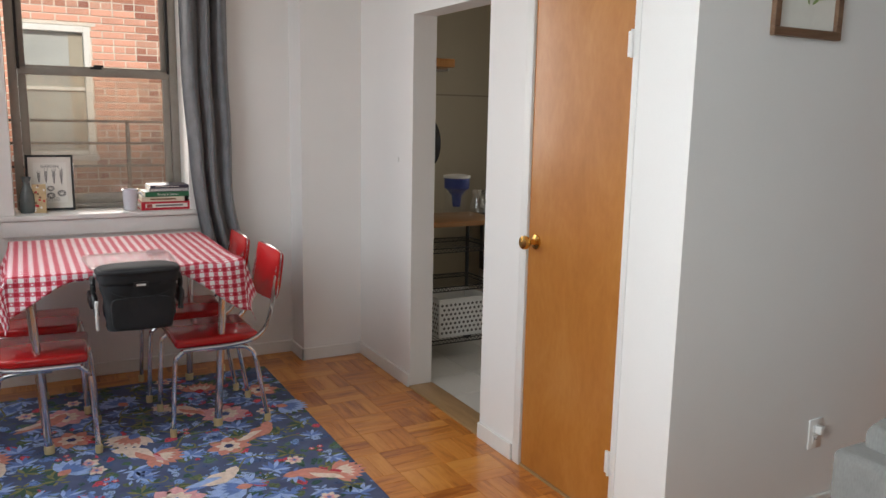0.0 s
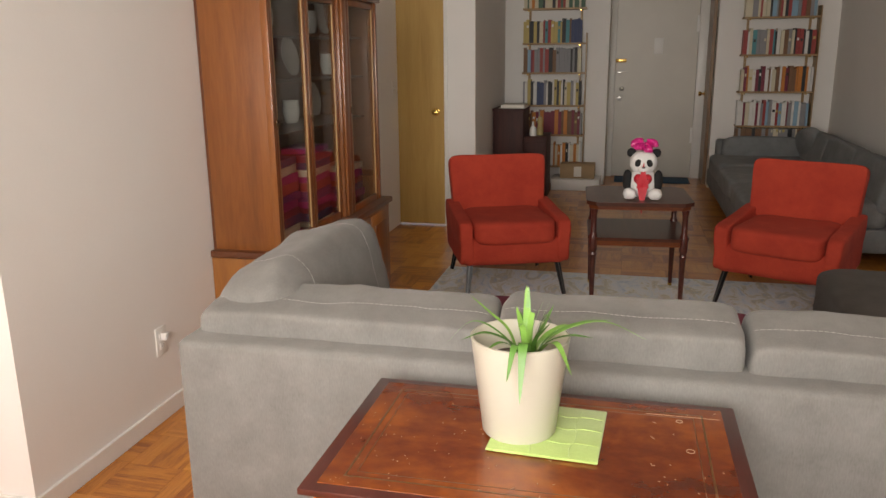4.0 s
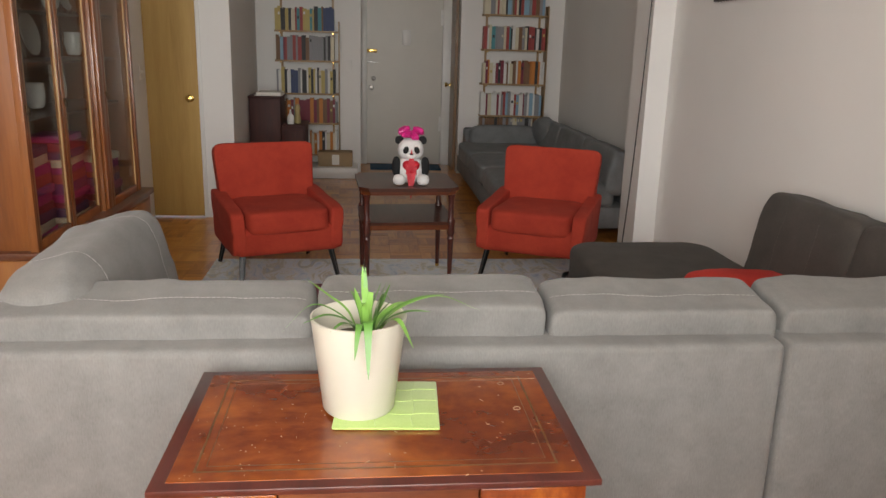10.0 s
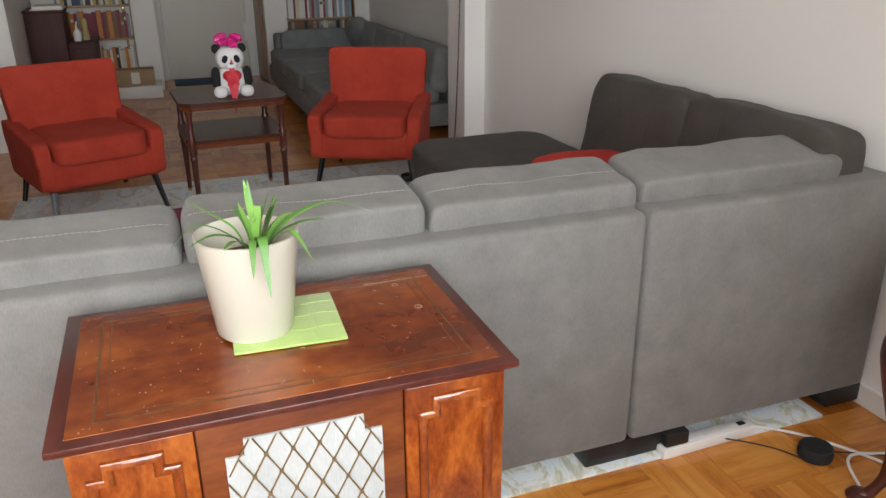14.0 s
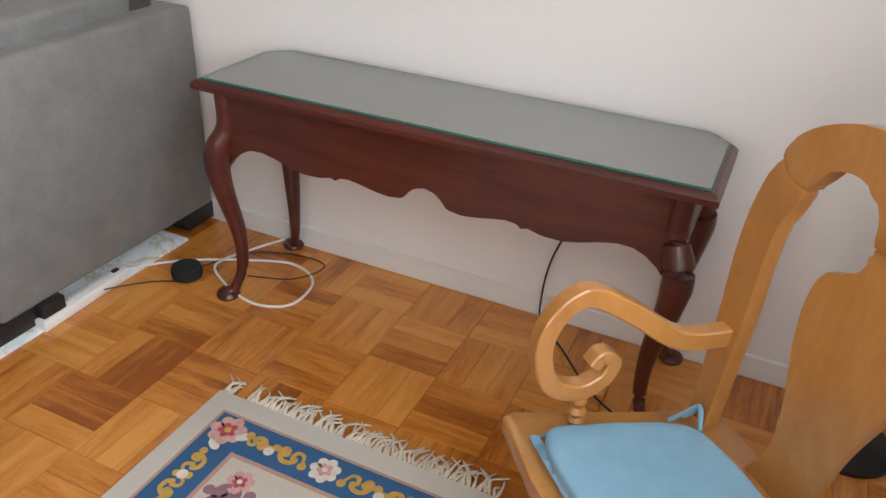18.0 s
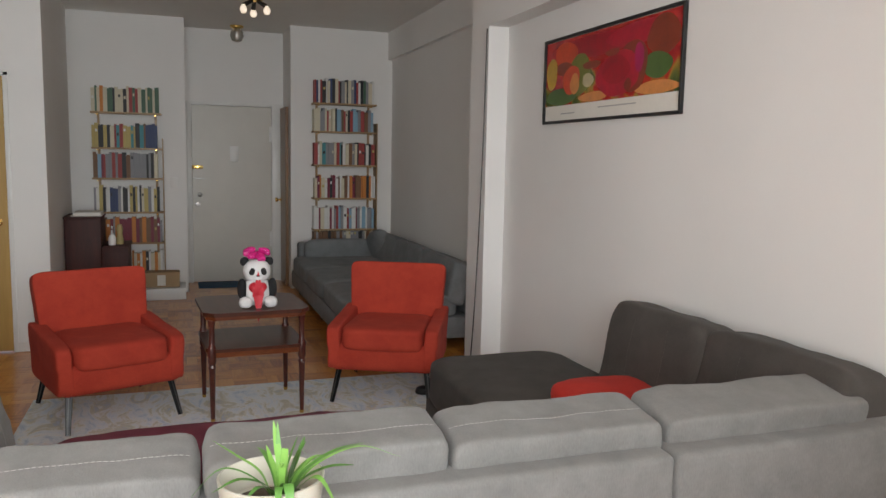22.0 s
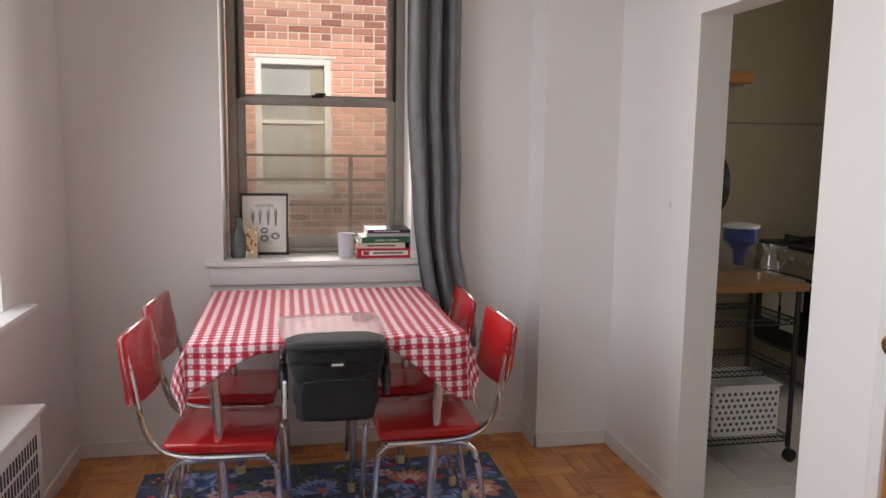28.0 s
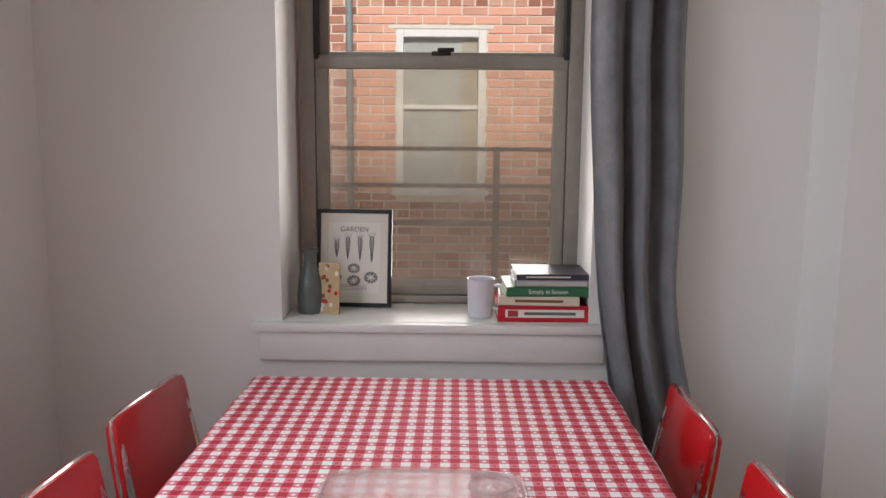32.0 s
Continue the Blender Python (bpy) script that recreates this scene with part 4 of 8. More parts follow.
for sx in (-1, 1):
    for sy in (-1, 1):
        d = Vector((sx * 0.7, sy * 0.7, 0))
        base = Vector((sx * 0.622, sy * 0.145, 0))
        line = smooth_line([base + d * 0.0 + Vector((0, 0, 0.668)), base + d * 0.0 + Vector((0, 0, 0.56)), base + d * 0.035 + Vector((0, 0, 0.48)), base + d * 0.028 + Vector((0, 0, 0.38)), base + d * -0.006 + Vector((0, 0, 0.22)), base + d * -0.006 + Vector((0, 0, 0.10)), base + d * 0.022 + Vector((0, 0, 0.03)), base + d * 0.04 + Vector((0, 0, 0.012))], 5)
        n = len(line) - 1
        rad = [float(np.interp(i / n, (0, 0.14, 0.24, 0.34, 0.48, 0.62, 0.80, 0.92, 1.0), (0.026, 0.028, 0.036, 0.037, 0.028, 0.020, 0.0145, 0.018, 0.022))) for i in range(n + 1)]
        leg = tube(bmesh.new(), line, rad, 12)
        part("leg", leg, MAHOGANY, ctab, "cabriole leg with pad foot")
        bm = lathe(bmesh.new(), [(0.012, 0), (0.034, 0.002), (0.037, 0.010), (0.030, 0.020), (0.012, 0.026)], base + d * 0.045, 16)
        part("foot", bm, MAHOGANY, ctab)

# china cabinet
DARK_BRASS = plain("dark_brass", (0.10, 0.06, 0.03), 0.4, 0.8, vary=0.2, bump=0)
china = thing("china_cabinet", (2.998, 1.748, 0), "cherry breakfront china cabinet with glazed doors and crowded shelves", "cabinet")
china.scale = (0.955, 1.035, 0.992)
part("base", boxes((0.0, 1.515, -0.378, 0.0, 0.05, 0.573), (0.01, 1.505, -0.368, 0.0, 0.0, 0.06), r=0.004), CHERRY_LIGHT, china, "paler orange cherry base")
part("base_top", boxes((-0.012, 1.53, -0.400, 0.0, 0.575, 0.608), r=0.008), CHERRY_DARK, china)
for k in range(4):
    x0 = 0.06 + k * 0.352
    d = part("base_door", boxes((x0, x0 + 0.335, -0.392, -0.377, 0.09, 0.555), r=0.004), CHERRY_LIGHT, china)
    part("raised_panel", boxes((x0 + 0.06, x0 + 0.275, -0.3995, -0.390, 0.15, 0.49), r=0.006), CHERRY, d)
part("back_board", boxes((0.03, 1.45, -0.012, 0.0, 0.59, 1.80)), CHERRY_DARK, china)
for x in (0.03, 1.43):
    part("side_board", boxes((x, x + 0.02, -0.30, -0.012, 0.59, 1.77), r=0.002), CHERRY, china)
part("crown", boxes((-0.01, 0.86, -0.362, 0.0, 1.802, 1.842), (0.864, 1.485, -0.392, 0.0, 1.802, 1.842), r=0.008), CHERRY_DARK, china)
part("cornice", boxes((0.008, 0.868, -0.345, 0.0, 1.748, 1.80), (0.872, 1.467, -0.372, 0.0, 1.748, 1.80), r=0.006), CHERRY_DARK, china)
part("frieze_bead", boxes((0.002, 0.866, -0.350, 0.0, 1.778, 1.788), (0.870, 1.473, -0.377, 0.0, 1.778, 1.788), r=0.004), CHERRY, china)
for z in (1.10, 1.33, 1.55):
    part("shelf", boxes((0.05, 1.43, -0.27, -0.012, z, z + 0.012)), CHERRY_DARK, china)
for k, (x0, x1, yf) in enumerate(((0.03, 0.435, -0.325), (0.44, 0.835, -0.325), (0.955, 1.425, -0.345))):
    w = 0.032
    d = part("glazed_door", boxes((x0, x0 + w, yf, yf + 0.02, 0.595, 1.747), (x1 - w, x1, yf, yf + 0.02, 0.595, 1.747), (x0 + w, x1 - w, yf, yf + 0.02, 0.595, 0.645), (x0 + w, x1 - w, yf, yf + 0.02, 1.710, 1.747), r=0.004), CHERRY, china)
    p_ = part("pane", boxes((x0 + w, x1 - w, yf + 0.010, yf + 0.013, 0.645, 1.710)), CAB_GLASS, d, smooth=0)
    p_.visible_shadow = False
    part("pane_bead", boxes((x0 + w, x0 + w + 0.007, yf + 0.002, yf + 0.009, 0.645, 1.710), (x1 - w - 0.007, x1 - w, yf + 0.002, yf + 0.009, 0.645, 1.710), r=0.002, seg=1), plain("gilt_bead", (0.46, 0.28, 0.13), 0.4, vary=0.2, bump=0), d)
    px = x0 + w / 2
    ring = tube(bmesh.new(), [(px + 0.013 * math.sin(q * math.pi / 9), yf - 0.007, 1.166 + 0.013 * math.cos(q * math.pi / 9)) for q in range(19)], 0.0022, 6, up=(0, 1, 0))
    part("pull_ring", ring, DARK_BRASS, d, "small dark ring pull")
    part("pull_plate", boxes((px - 0.007, px + 0.007, yf - 0.006, yf + 0.001, 1.172, 1.190), r=0.003), DARK_BRASS, d)
part("stile", boxes((0.838, 0.951, -0.340, -0.30, 0.592, 1.747), (0.862, 0.930, -0.352, -0.338, 0.61, 1.747), r=0.004), CHERRY, china)
part("corner_post", boxes((0.005, 0.028, -0.330, -0.30, 0.592, 1.747), r=0.003), CHERRY, china)
part("corner_post", boxes((1.428, 1.462, -0.350, -0.30, 0.592, 1.747), r=0.003), CHERRY, china)

# what stands in the china cabinet
CAB = pose(3.015, 1.745, 0)
rs = random.Random(21)
PORC = plain("porcelain", (0.72, 0.70, 0.66), 0.2, vary=0.05, bump=0, coat=0.4)
BOOK_TINTS = [plain("book_%s" % n, c, 0.55, vary=0.12, scale=12, bump=0.04) for n, c in (("navy", (0.03, 0.05, 0.13)), ("red", (0.34, 0.045, 0.04)), ("green", (0.06, 0.13, 0.08)), ("cream", (0.62, 0.56, 0.42)), ("black", (0.02, 0.02, 0.022)), ("orange", (0.56, 0.19, 0.03)), ("teal", (0.05, 0.25, 0.28)), ("white", (0.70, 0.69, 0.66)), ("brown", (0.19, 0.09, 0.04)), ("yellow", (0.50, 0.38, 0.13)), ("grey", (0.25, 0.25, 0.26)), ("maroon", (0.20, 0.02, 0.04)), ("sky", (0.22, 0.38, 0.50)), ("magenta", (0.38, 0.02, 0.16)), ("plum", (0.15, 0.03, 0.15)))]
for k, x in enumerate((0.17, 0.30, 0.53, 0.66, 0.82, 0.95, 1.10, 1.20, 1.29)):
    z = (1.112, 1.342, 1.562)[k % 3]
    if k % 2:
        bm = lathe(bmesh.new(), [(0.025, 0), (0.035, 0.01), (0.045, 0.06), (0.04, 0.10), (0.043, 0.115), (0.038, 0.115), (0.036, 0.10), (0.0, 0.02)], (0, 0, 0), 16, close=False)
        v = solid("vase", bm, PORC, "small white porcelain vase behind the cabinet glass", "vase", group="cabinet china")
    else:
        bm = turned(lathe(bmesh.new(), [(0.0, 0.004), (0.05, 0.0), (0.07, 0.006), (0.10, 0.016), (0.10, 0.019), (0.07, 0.010), (0.0, 0.008)], (0, 0, 0), 24, close=False), pose(0, 0, 0.1, 80, 0, 0))
        v = solid("plate", bm, PORC, "white china plate standing upright behind the glass", "plate", group="cabinet china")
    v.matrix_world = CAB @ pose(x, -0.12 if k % 2 else -0.045, z)
for x, n in ((0.10, 10), (0.51, 11), (1.02, 6)):
    z = 0.592
    for i in range(n):
        h = rs.uniform(0.030, 0.048)
        w = rs.uniform(0.11, 0.15)
        b = solid("stacked_book", boxes((-w, w, -0.085, 0.085, 0, h), r=0.003), BOOK_TINTS[(13, 14, 1, 13, 3, 0, 11)[(i + n) % 7]], "flat stacked book behind the cabinet glass", "book", group="books in the china cabinet")
        b.matrix_world = CAB @ pose(x + 0.14, -0.19, z, 0, 0, rs.uniform(-6, 6))
        z += h + 0.0005

frame_top = thing("leaning_frame", (4.40, 1.69, 1.833), "small grey framed picture leaning on top of the cabinet", "picture frame")
part("frame", turned(boxes((-0.13, 0.13, -0.008, 0.008, 0, 0.27), r=0.003), pose(0, 0, 0, -6)), BLACK, frame_top)
part("print", turned(boxes((-0.115, 0.115, -0.012, -0.008, 0.018, 0.252)), pose(0, 0, 0, -6)), PAPER, frame_top)

# pale rug
rug = solid("area_rug", boxes((1.525, 5.03, -1.62, 1.11, 0.0, 0.011), r=0.003), blotched("pale_blue_rug", [(0.34, 0.47, 0.60), (0.48, 0.61, 0.72), (0.72, 0.81, 0.86), (0.82, 0.86, 0.86), (0.60, 0.58, 0.42), (0.45, 0.54, 0.62), (0.68, 0.75, 0.79)], 3.6), "pale blue-grey abstract patterned area rug under the seating", "rug")


solid("rug_puck", lathe(bmesh.new(), [(0.045, 0.0), (0.048, 0.012), (0.040, 0.034), (0.018, 0.044), (0.0, 0.045)], (4.55, -1.19, 0.0115), 20, close=False), BLACK, "small black plastic dome lying on the pale rug", "puck")


# ---- living room: walls and small things ----
solid("soffit", boxes((X_W, X_STUB, Y_S, Y_STUB, 2.36, Z_C)), WALL, "plaster soffit along the top of the wall", "soffit", kind="structure", smooth=0)
solid("foyer_soffit", boxes((5.05, X_B, Y_F, Y_F + 0.05, 2.61, Z_C)), WALL, "shallow plaster soffit over the foyer sofa", "soffit", kind="structure", smooth=0)


def hung_picture(name, x0, x1, z0, z1, y, facing, wood_mat, label, mat_width=0.0, rim=0.014, deep=0.02):
    """A framed picture on a wall that faces +y (facing 1) or -y (-1)."""
    t = thing(name, ((x0 + x1) / 2, y, (z0 + z1) / 2), label, "picture")
    w, h, f = (x1 - x0) / 2, (z1 - z0) / 2, facing
    ys = sorted((0.001 * f, deep * f))
    part("frame", boxes((-w, w, *ys, h - rim, h), (-w, w, *ys, -h, -h + rim), (-w, -w + rim, *ys, -h + rim, h - rim), (w - rim, w, *ys, -h + rim, h - rim), r=0.002, seg=1), wood_mat, t)
    yb = sorted((0.002 * f, 0.006 * f))
    part("mount", boxes((-w + rim, w - rim, *yb, -h + rim, h - rim)), PAPER, t)
    return t, w, h, f


# painting over the sofa: soft washes of red fruit on a white-edged sheet
art, w, h, f = hung_picture("painting", 2.834, 4.166, 1.712, 2.19, Y_S, 1, BLACK, "wide red fruit and vegetable poster in a thin black frame", rim=0.016)
m, nt, p = nodes_of("poster_print")
co = node(nt, "ShaderNodeTexCoord")
n1 = node(nt, "ShaderNodeTexNoise", Scale=3.2, Detail=4.0, Distortion=0.9)
link(nt, co.outputs["Object"], n1.inputs[0])
sep = node(nt, "ShaderNodeSeparateXYZ")
link(nt, co.outputs["Object"], sep.inputs[0])
zz = node(nt, "ShaderNodeMath")
zz.operation = "MULTIPLY_ADD"
link(nt, sep.outputs[2], zz.inputs[0])
link(nt, n1.outputs[0], zz.inputs[2])
zz.inputs[1].default_value = 0.62
link(nt, ramp(nt, zz.outputs[0], [(0.26, (0.58, 0.20, 0.05)), (0.33, (0.50, 0.14, 0.03)), (0.37, (0.05, 0.09, 0.025)), (0.42, (0.14, 0.15, 0.03)), (0.455, (0.42, 0.24, 0.04)), (0.50, (0.46, 0.03, 0.02)), (0.58, (0.33, 0.012, 0.015)), (0.66, (0.52, 0.035, 0.03)), (0.80, (0.30, 0.02, 0.03))]), p.inputs["Base Color"])
p.inputs["Roughness"].default_value = 0.25
PRINT = m
part("picture_field", boxes((-w + 0.018, w - 0.018, 0.006, 0.008, -h + 0.10, h - 0.018)), PRINT, art, "blurred red and orange fruit", smooth=0)
FRUIT_RED = plain("fruit_red", (0.50, 0.012, 0.02), 0.3, vary=0.35, scale=9, bump=0)
def disc(cx, cz, rx, rz, y0, y1, n=28, wob=0.08, seed=0):
    o = [(cx + rx * math.cos(a) * (1 + wob * math.sin(3 * a + seed)), cz + rz * math.sin(a) * (1 + wob * math.cos(2 * a + seed))) for a in [2 * math.pi * i / n for i in range(n)]]
    bm = slab(bmesh.new(), o, -y1, -y0)
    return turned(bm, pose(0, 0, 0, 90))
POSTER = {n: plain("poster_" + n, c, 0.35, vary=0.3, scale=9, fine=40, bump=0) for n, c in (("olive", (0.16, 0.17, 0.03)), ("green", (0.07, 0.13, 0.03)), ("yellow", (0.50, 0.30, 0.04)), ("orange", (0.62, 0.24, 0.07)), ("scarlet", (0.55, 0.06, 0.02)), ("crimson", (0.42, 0.012, 0.03)), ("ruby", (0.34, 0.008, 0.018)), ("magenta", (0.36, 0.015, 0.09)), ("brown", (0.22, 0.035, 0.015)), ("cream", (0.45, 0.38, 0.22)))}
FU, FZ0, FH = 2 * (w - 0.018), -h + 0.10, 2 * h - 0.118
# tint, place across and up the sheet, half width and half height, as shares of the sheet
for k, (tint, u, v, ru, rv) in enumerate((("ruby", 0.42, 0.80, 0.36, 0.17), ("crimson", 0.72, 0.82, 0.20, 0.15), ("brown", 0.89, 0.72, 0.10, 0.24), ("scarlet", 0.18, 0.76, 0.10, 0.20), ("yellow", 0.055, 0.50, 0.05, 0.26),
        ("olive", 0.30, 0.42, 0.10, 0.30), ("green", 0.14, 0.13, 0.135, 0.125), ("brown", 0.17, 0.55, 0.07, 0.11), ("scarlet", 0.235, 0.36, 0.075, 0.22), ("orange", 0.265, 0.30, 0.04, 0.15), ("cream", 0.375, 0.32, 0.045, 0.10), ("brown", 0.40, 0.53, 0.07, 0.06),
        ("orange", 0.42, 0.075, 0.115, 0.07), ("orange", 0.86, 0.085, 0.135, 0.08), ("green", 0.86, 0.36, 0.085, 0.17), ("brown", 0.70, 0.40, 0.10, 0.36), ("crimson", 0.60, 0.34, 0.155, 0.30), ("ruby", 0.585, 0.40, 0.10, 0.19), ("magenta", 0.745, 0.50, 0.03, 0.20), ("brown", 0.56, 0.64, 0.05, 0.05), ("brown", 0.675, 0.17, 0.025, 0.08))):
    part("painted_shape", disc(FU * (0.5 - u), FZ0 + FH * v, FU * ru, FH * rv, 0.0081, 0.0084 + 0.00005 * k, n=26, wob=0.07, seed=k * 1.7), POSTER[tint], art, smooth=0)
_ink = plain("grey_ink", (0.4, 0.38, 0.36), 0.6, bump=0)
for bar in ((0.30, 0.46, 0.006, 0.0068, -h + 0.05, -h + 0.056), (-0.30, 0.05, 0.006, 0.0068, -h + 0.066, -h + 0.072)):
    part("caption_bar", boxes(bar), _ink, art, smooth=0)

small, w, h, f = hung_picture("small_picture", 1.472, 1.688, 1.88, 2.16, Y_S, 1, plain("slate_frame", (0.12, 0.15, 0.14), 0.5), "small framed colourful patterned print on the white wall", rim=0.01)
rs = random.Random(9)
for k in range(26):
    c = (FRUIT_RED, BOOK_TINTS[6], BOOK_TINTS[9], BOOK_TINTS[12], GREEN_CLOTH)[k % 5]
    part("painted_leaf", disc(rs.uniform(-0.085, 0.085), rs.uniform(-0.115, 0.115), rs.uniform(0.008, 0.018), rs.uniform(0.008, 0.02), 0.0061, 0.0066 + 0.00002 * k, n=10, seed=k), c, small, smooth=0)

bot, w, h, f = hung_picture("botanical_picture", 2.122, 2.455, 1.760, 2.155, Y_G, -1, wood("walnut_frame", (0.10, 0.05, 0.03), (0.17, 0.09, 0.05), (0.24, 0.14, 0.08), 0.4), "small botanical print in a brown wooden frame", rim=0.028)
SPRIG = plain("sprig_green", (0.26, 0.34, 0.12), 0.7, vary=0.3, scale=30, bump=0)
for k in range(13):
    q, r = k / 12, 0.42 + 0.3 * ((k * 7) % 5) / 5
    part("painted_sprig", turned(turned(disc(0, 0, 0.030 * r, 0.0085 * r, 0.0061, 0.0066, n=12, seed=k), pose(0, 0, 0, 0, 25 - 120 * (k % 2) + 14 * k, 0)), pose(-0.07 + 0.14 * q, -0.0002 * k, -0.03 + 0.05 * math.sin(k * 1.9), 0, 0, 180)), SPRIG, bot, smooth=0)


def wall_plate(name, m, label, sockets=True, mat=WHITE):
    t = thing(name, (0, 0, 0), label, "outlet" if sockets else "switch")
    t.matrix_world = m
    part("plate", boxes((-0.036, 0.036, -0.006, 0.0, -0.058, 0.058), r=0.002), mat, t)
    if sockets:
        for z in (-0.02, 0.02):
            s = part("socket", boxes((-0.017, 0.017, -0.009, -0.004, z - 0.014, z + 0.014), r=0.003), WHITE, t)
            for x in (-0.006, 0.006):
                part("slot", boxes((x - 0.001, x + 0.001, -0.0095, -0.0088, z - 0.004, z + 0.006)), BLACK, s, smooth=0)
    else:
        part("toggle", boxes((-0.005, 0.005, -0.018, -0.004, -0.004, 0.012), r=0.001), WHITE, t)
    return t


wall_plate("wall_outlet", pose(2.560, Y_G, 0.333), "white duplex outlet on the cool white wall")
part("plug", boxes((-0.012, 0.014, -0.035, -0.010, 0.006, 0.036), r=0.003), WHITE, bpy.data.objects["wall_outlet"])
wall_plate("wall_outlet", pose(0.236, Y_S, 0.36, 0, 0, 180), "pinkish painted-over outlet on the wall behind the console table", mat=plain("pink_plate", (0.62, 0.40, 0.34), 0.5))
wall_plate("light_switch", pose(X_B, 0.30, 1.19, 0, 0, -90), "white light switch beside the entrance door", False)
wall_plate("light_switch", pose(6.22, Y_G + 0.095, 1.175), "white light switch on the wall before the closet", False)
solid("wall_hook", boxes((X_K - 0.006, X_K, 3.85, 3.864, 1.235, 1.262), r=0.002), WHITE, "small painted hook screwed into the plaster wall", "hook")

# floor beside the sofa: power strip, cables, speaker
strip = thing("power_strip", (1.545, -1.18, 0.0), "white power strip lying along the sofa with plugs in it", "power strip", turn=2)
part("body", boxes((-0.024, 0.024, -0.17, 0.17, 0.0, 0.036), r=0.005), WHITE, strip)
part("rocker", boxes((-0.008, 0.008, -0.145, -0.12, 0.036, 0.040), r=0.001), BLACK, strip)
for y in (-0.06, 0.0, 0.06):
    part("socket", boxes((-0.013, 0.013, y - 0.014, y + 0.014, 0.0355, 0.037), r=0.001), WHITE, strip)
ad = solid("power_adapter", boxes((1.52, 1.575, -1.10, -1.02, 0.037, 0.082), r=0.006), BLACK, "black power adapter plugged into the strip", "adapter")
spk = thing("smart_speaker", (1.375, -1.44, 0), "flat round charcoal smart speaker on the floor", "speaker")
part("body", lathe(bmesh.new(), [(0.040, 0), (0.048, 0.004), (0.050, 0.018), (0.048, 0.034), (0.043, 0.040), (0.0, 0.040)], (0, 0, 0), 32, close=False), BLACK_CLOTH, spk)
part("ring", lathe(bmesh.new(), [(0.043, 0.0402), (0.046, 0.039), (0.046, 0.0375)], (0, 0, 0), 32, close=False), BLACK, spk)


def cord(name, pts, r, mat, label):
    return solid(name, tube(bmesh.new(), smooth_line(pts, 8), r, 8), mat, label, "cable")


cord("extension_cable", [(1.55, -1.35, 0.02), (1.50, -1.45, 0.006), (1.42, -1.52, 0.005), (1.28, -1.60, 0.005), (1.12, -1.66, 0.005), (1.00, -1.60, 0.005), (0.99, -1.46, 0.005), (1.10, -1.41, 0.006), (1.25, -1.46, 0.011), (1.33, -1.53, 0.012), (1.30, -1.66, 0.005), (1.24, -1.78, 0.006)], 0.0045, WHITE, "thick cream extension cord looped on the floor")
cord("speaker_cable", [(1.37, -1.49, 0.01), (1.28, -1.66, 0.004), (1.12, -1.72, 0.004), (1.02, -1.70, 0.004), (1.06, -1.58, 0.010), (1.2, -1.52, 0.012)], 0.0022, BLACK, "thin black speaker cable lying on the floor")
cord("speaker_cable", [(1.56, -1.02, 0.05), (1.59, -0.93, 0.06), (1.64, -0.90, 0.03)], 0.0022, BLACK, "thin black cable behind the sofa")
cord("speaker_cable", [(1.36, -1.40, 0.008), (1.44, -1.36, 0.004), (1.50, -1.30, 0.004), (1.53, -1.22, 0.02)], 0.0022, BLACK, "thin black cable from speaker to power strip")
cord("power_cable", [(0.22, -1.785, 0.38), (0.235, -1.765, 0.33), (0.27, -1.76, 0.22), (0.285, -1.765, 0.10), (0.27, -1.74, 0.012), (0.18, -1.66, 0.004), (0.06, -1.52, 0.004), (-0.05, -1.44, 0.004)], 0.003, BLACK, "black power cord hanging from the outlet")
cord("wall_cable", [(X_STUB - 0.004, -1.645, 2.34), (X_STUB - 0.006, -1.638, 1.7), (X_STUB - 0.008, -1.62, 1.0), (X_STUB - 0.012, -1.60, 0.5), (X_STUB - 0.02, -1.57, 0.02)], 0.004, BLACK, "black cable hanging down the pilaster")

# blue-bordered wool rug with fringe
m, nt, p = nodes_of("floral_wool")
co = node(nt, "ShaderNodeTexCoord")
sx = node(nt, "ShaderNodeSeparateXYZ")
link(nt, co.outputs["Object"], sx.inputs[0])
# distance in from the edge of a sheet 0.78 by 1.3
ax = math_node(nt, "SUBTRACT", 0.395, math_node(nt, "ABSOLUTE", sx.outputs[0]))
ay = math_node(nt, "SUBTRACT", 0.60, math_node(nt, "ABSOLUTE", sx.outputs[1]))
edge = math_node(nt, "MINIMUM", ax, ay)
border = ramp(nt, edge, [(0.0, (0.66, 0.62, 0.54)), (0.055, (0.52, 0.32, 0.24)), (0.064, (0.035, 0.125, 0.27)), (0.165, (0.52, 0.31, 0.24)), (0.176, (0.62, 0.55, 0.47))])
border.node.color_ramp.interpolation = "CONSTANT"
link(nt, border, p.inputs["Base Color"])
p.inputs["Roughness"].default_value = 0.95
fz = node(nt, "ShaderNodeTexNoise", Scale=260.0)
link(nt, co.outputs["Object"], fz.inputs[0])
bp = node(nt, "ShaderNodeBump", Strength=0.5, Distance=0.003)
link(nt, fz.outputs[0], bp.inputs["Height"])
link(nt, bp.outputs[0], p.inputs["Normal"])
WOOL = m
orug = thing("wool_rug", (0.525, -0.445, 0.0), "small cream and blue floral wool rug with a long fringe", "rug")
part("woven_field", boxes((-0.395, 0.395, -0.60, 0.60, 0.0, 0.012), r=0.005), WOOL, orug)
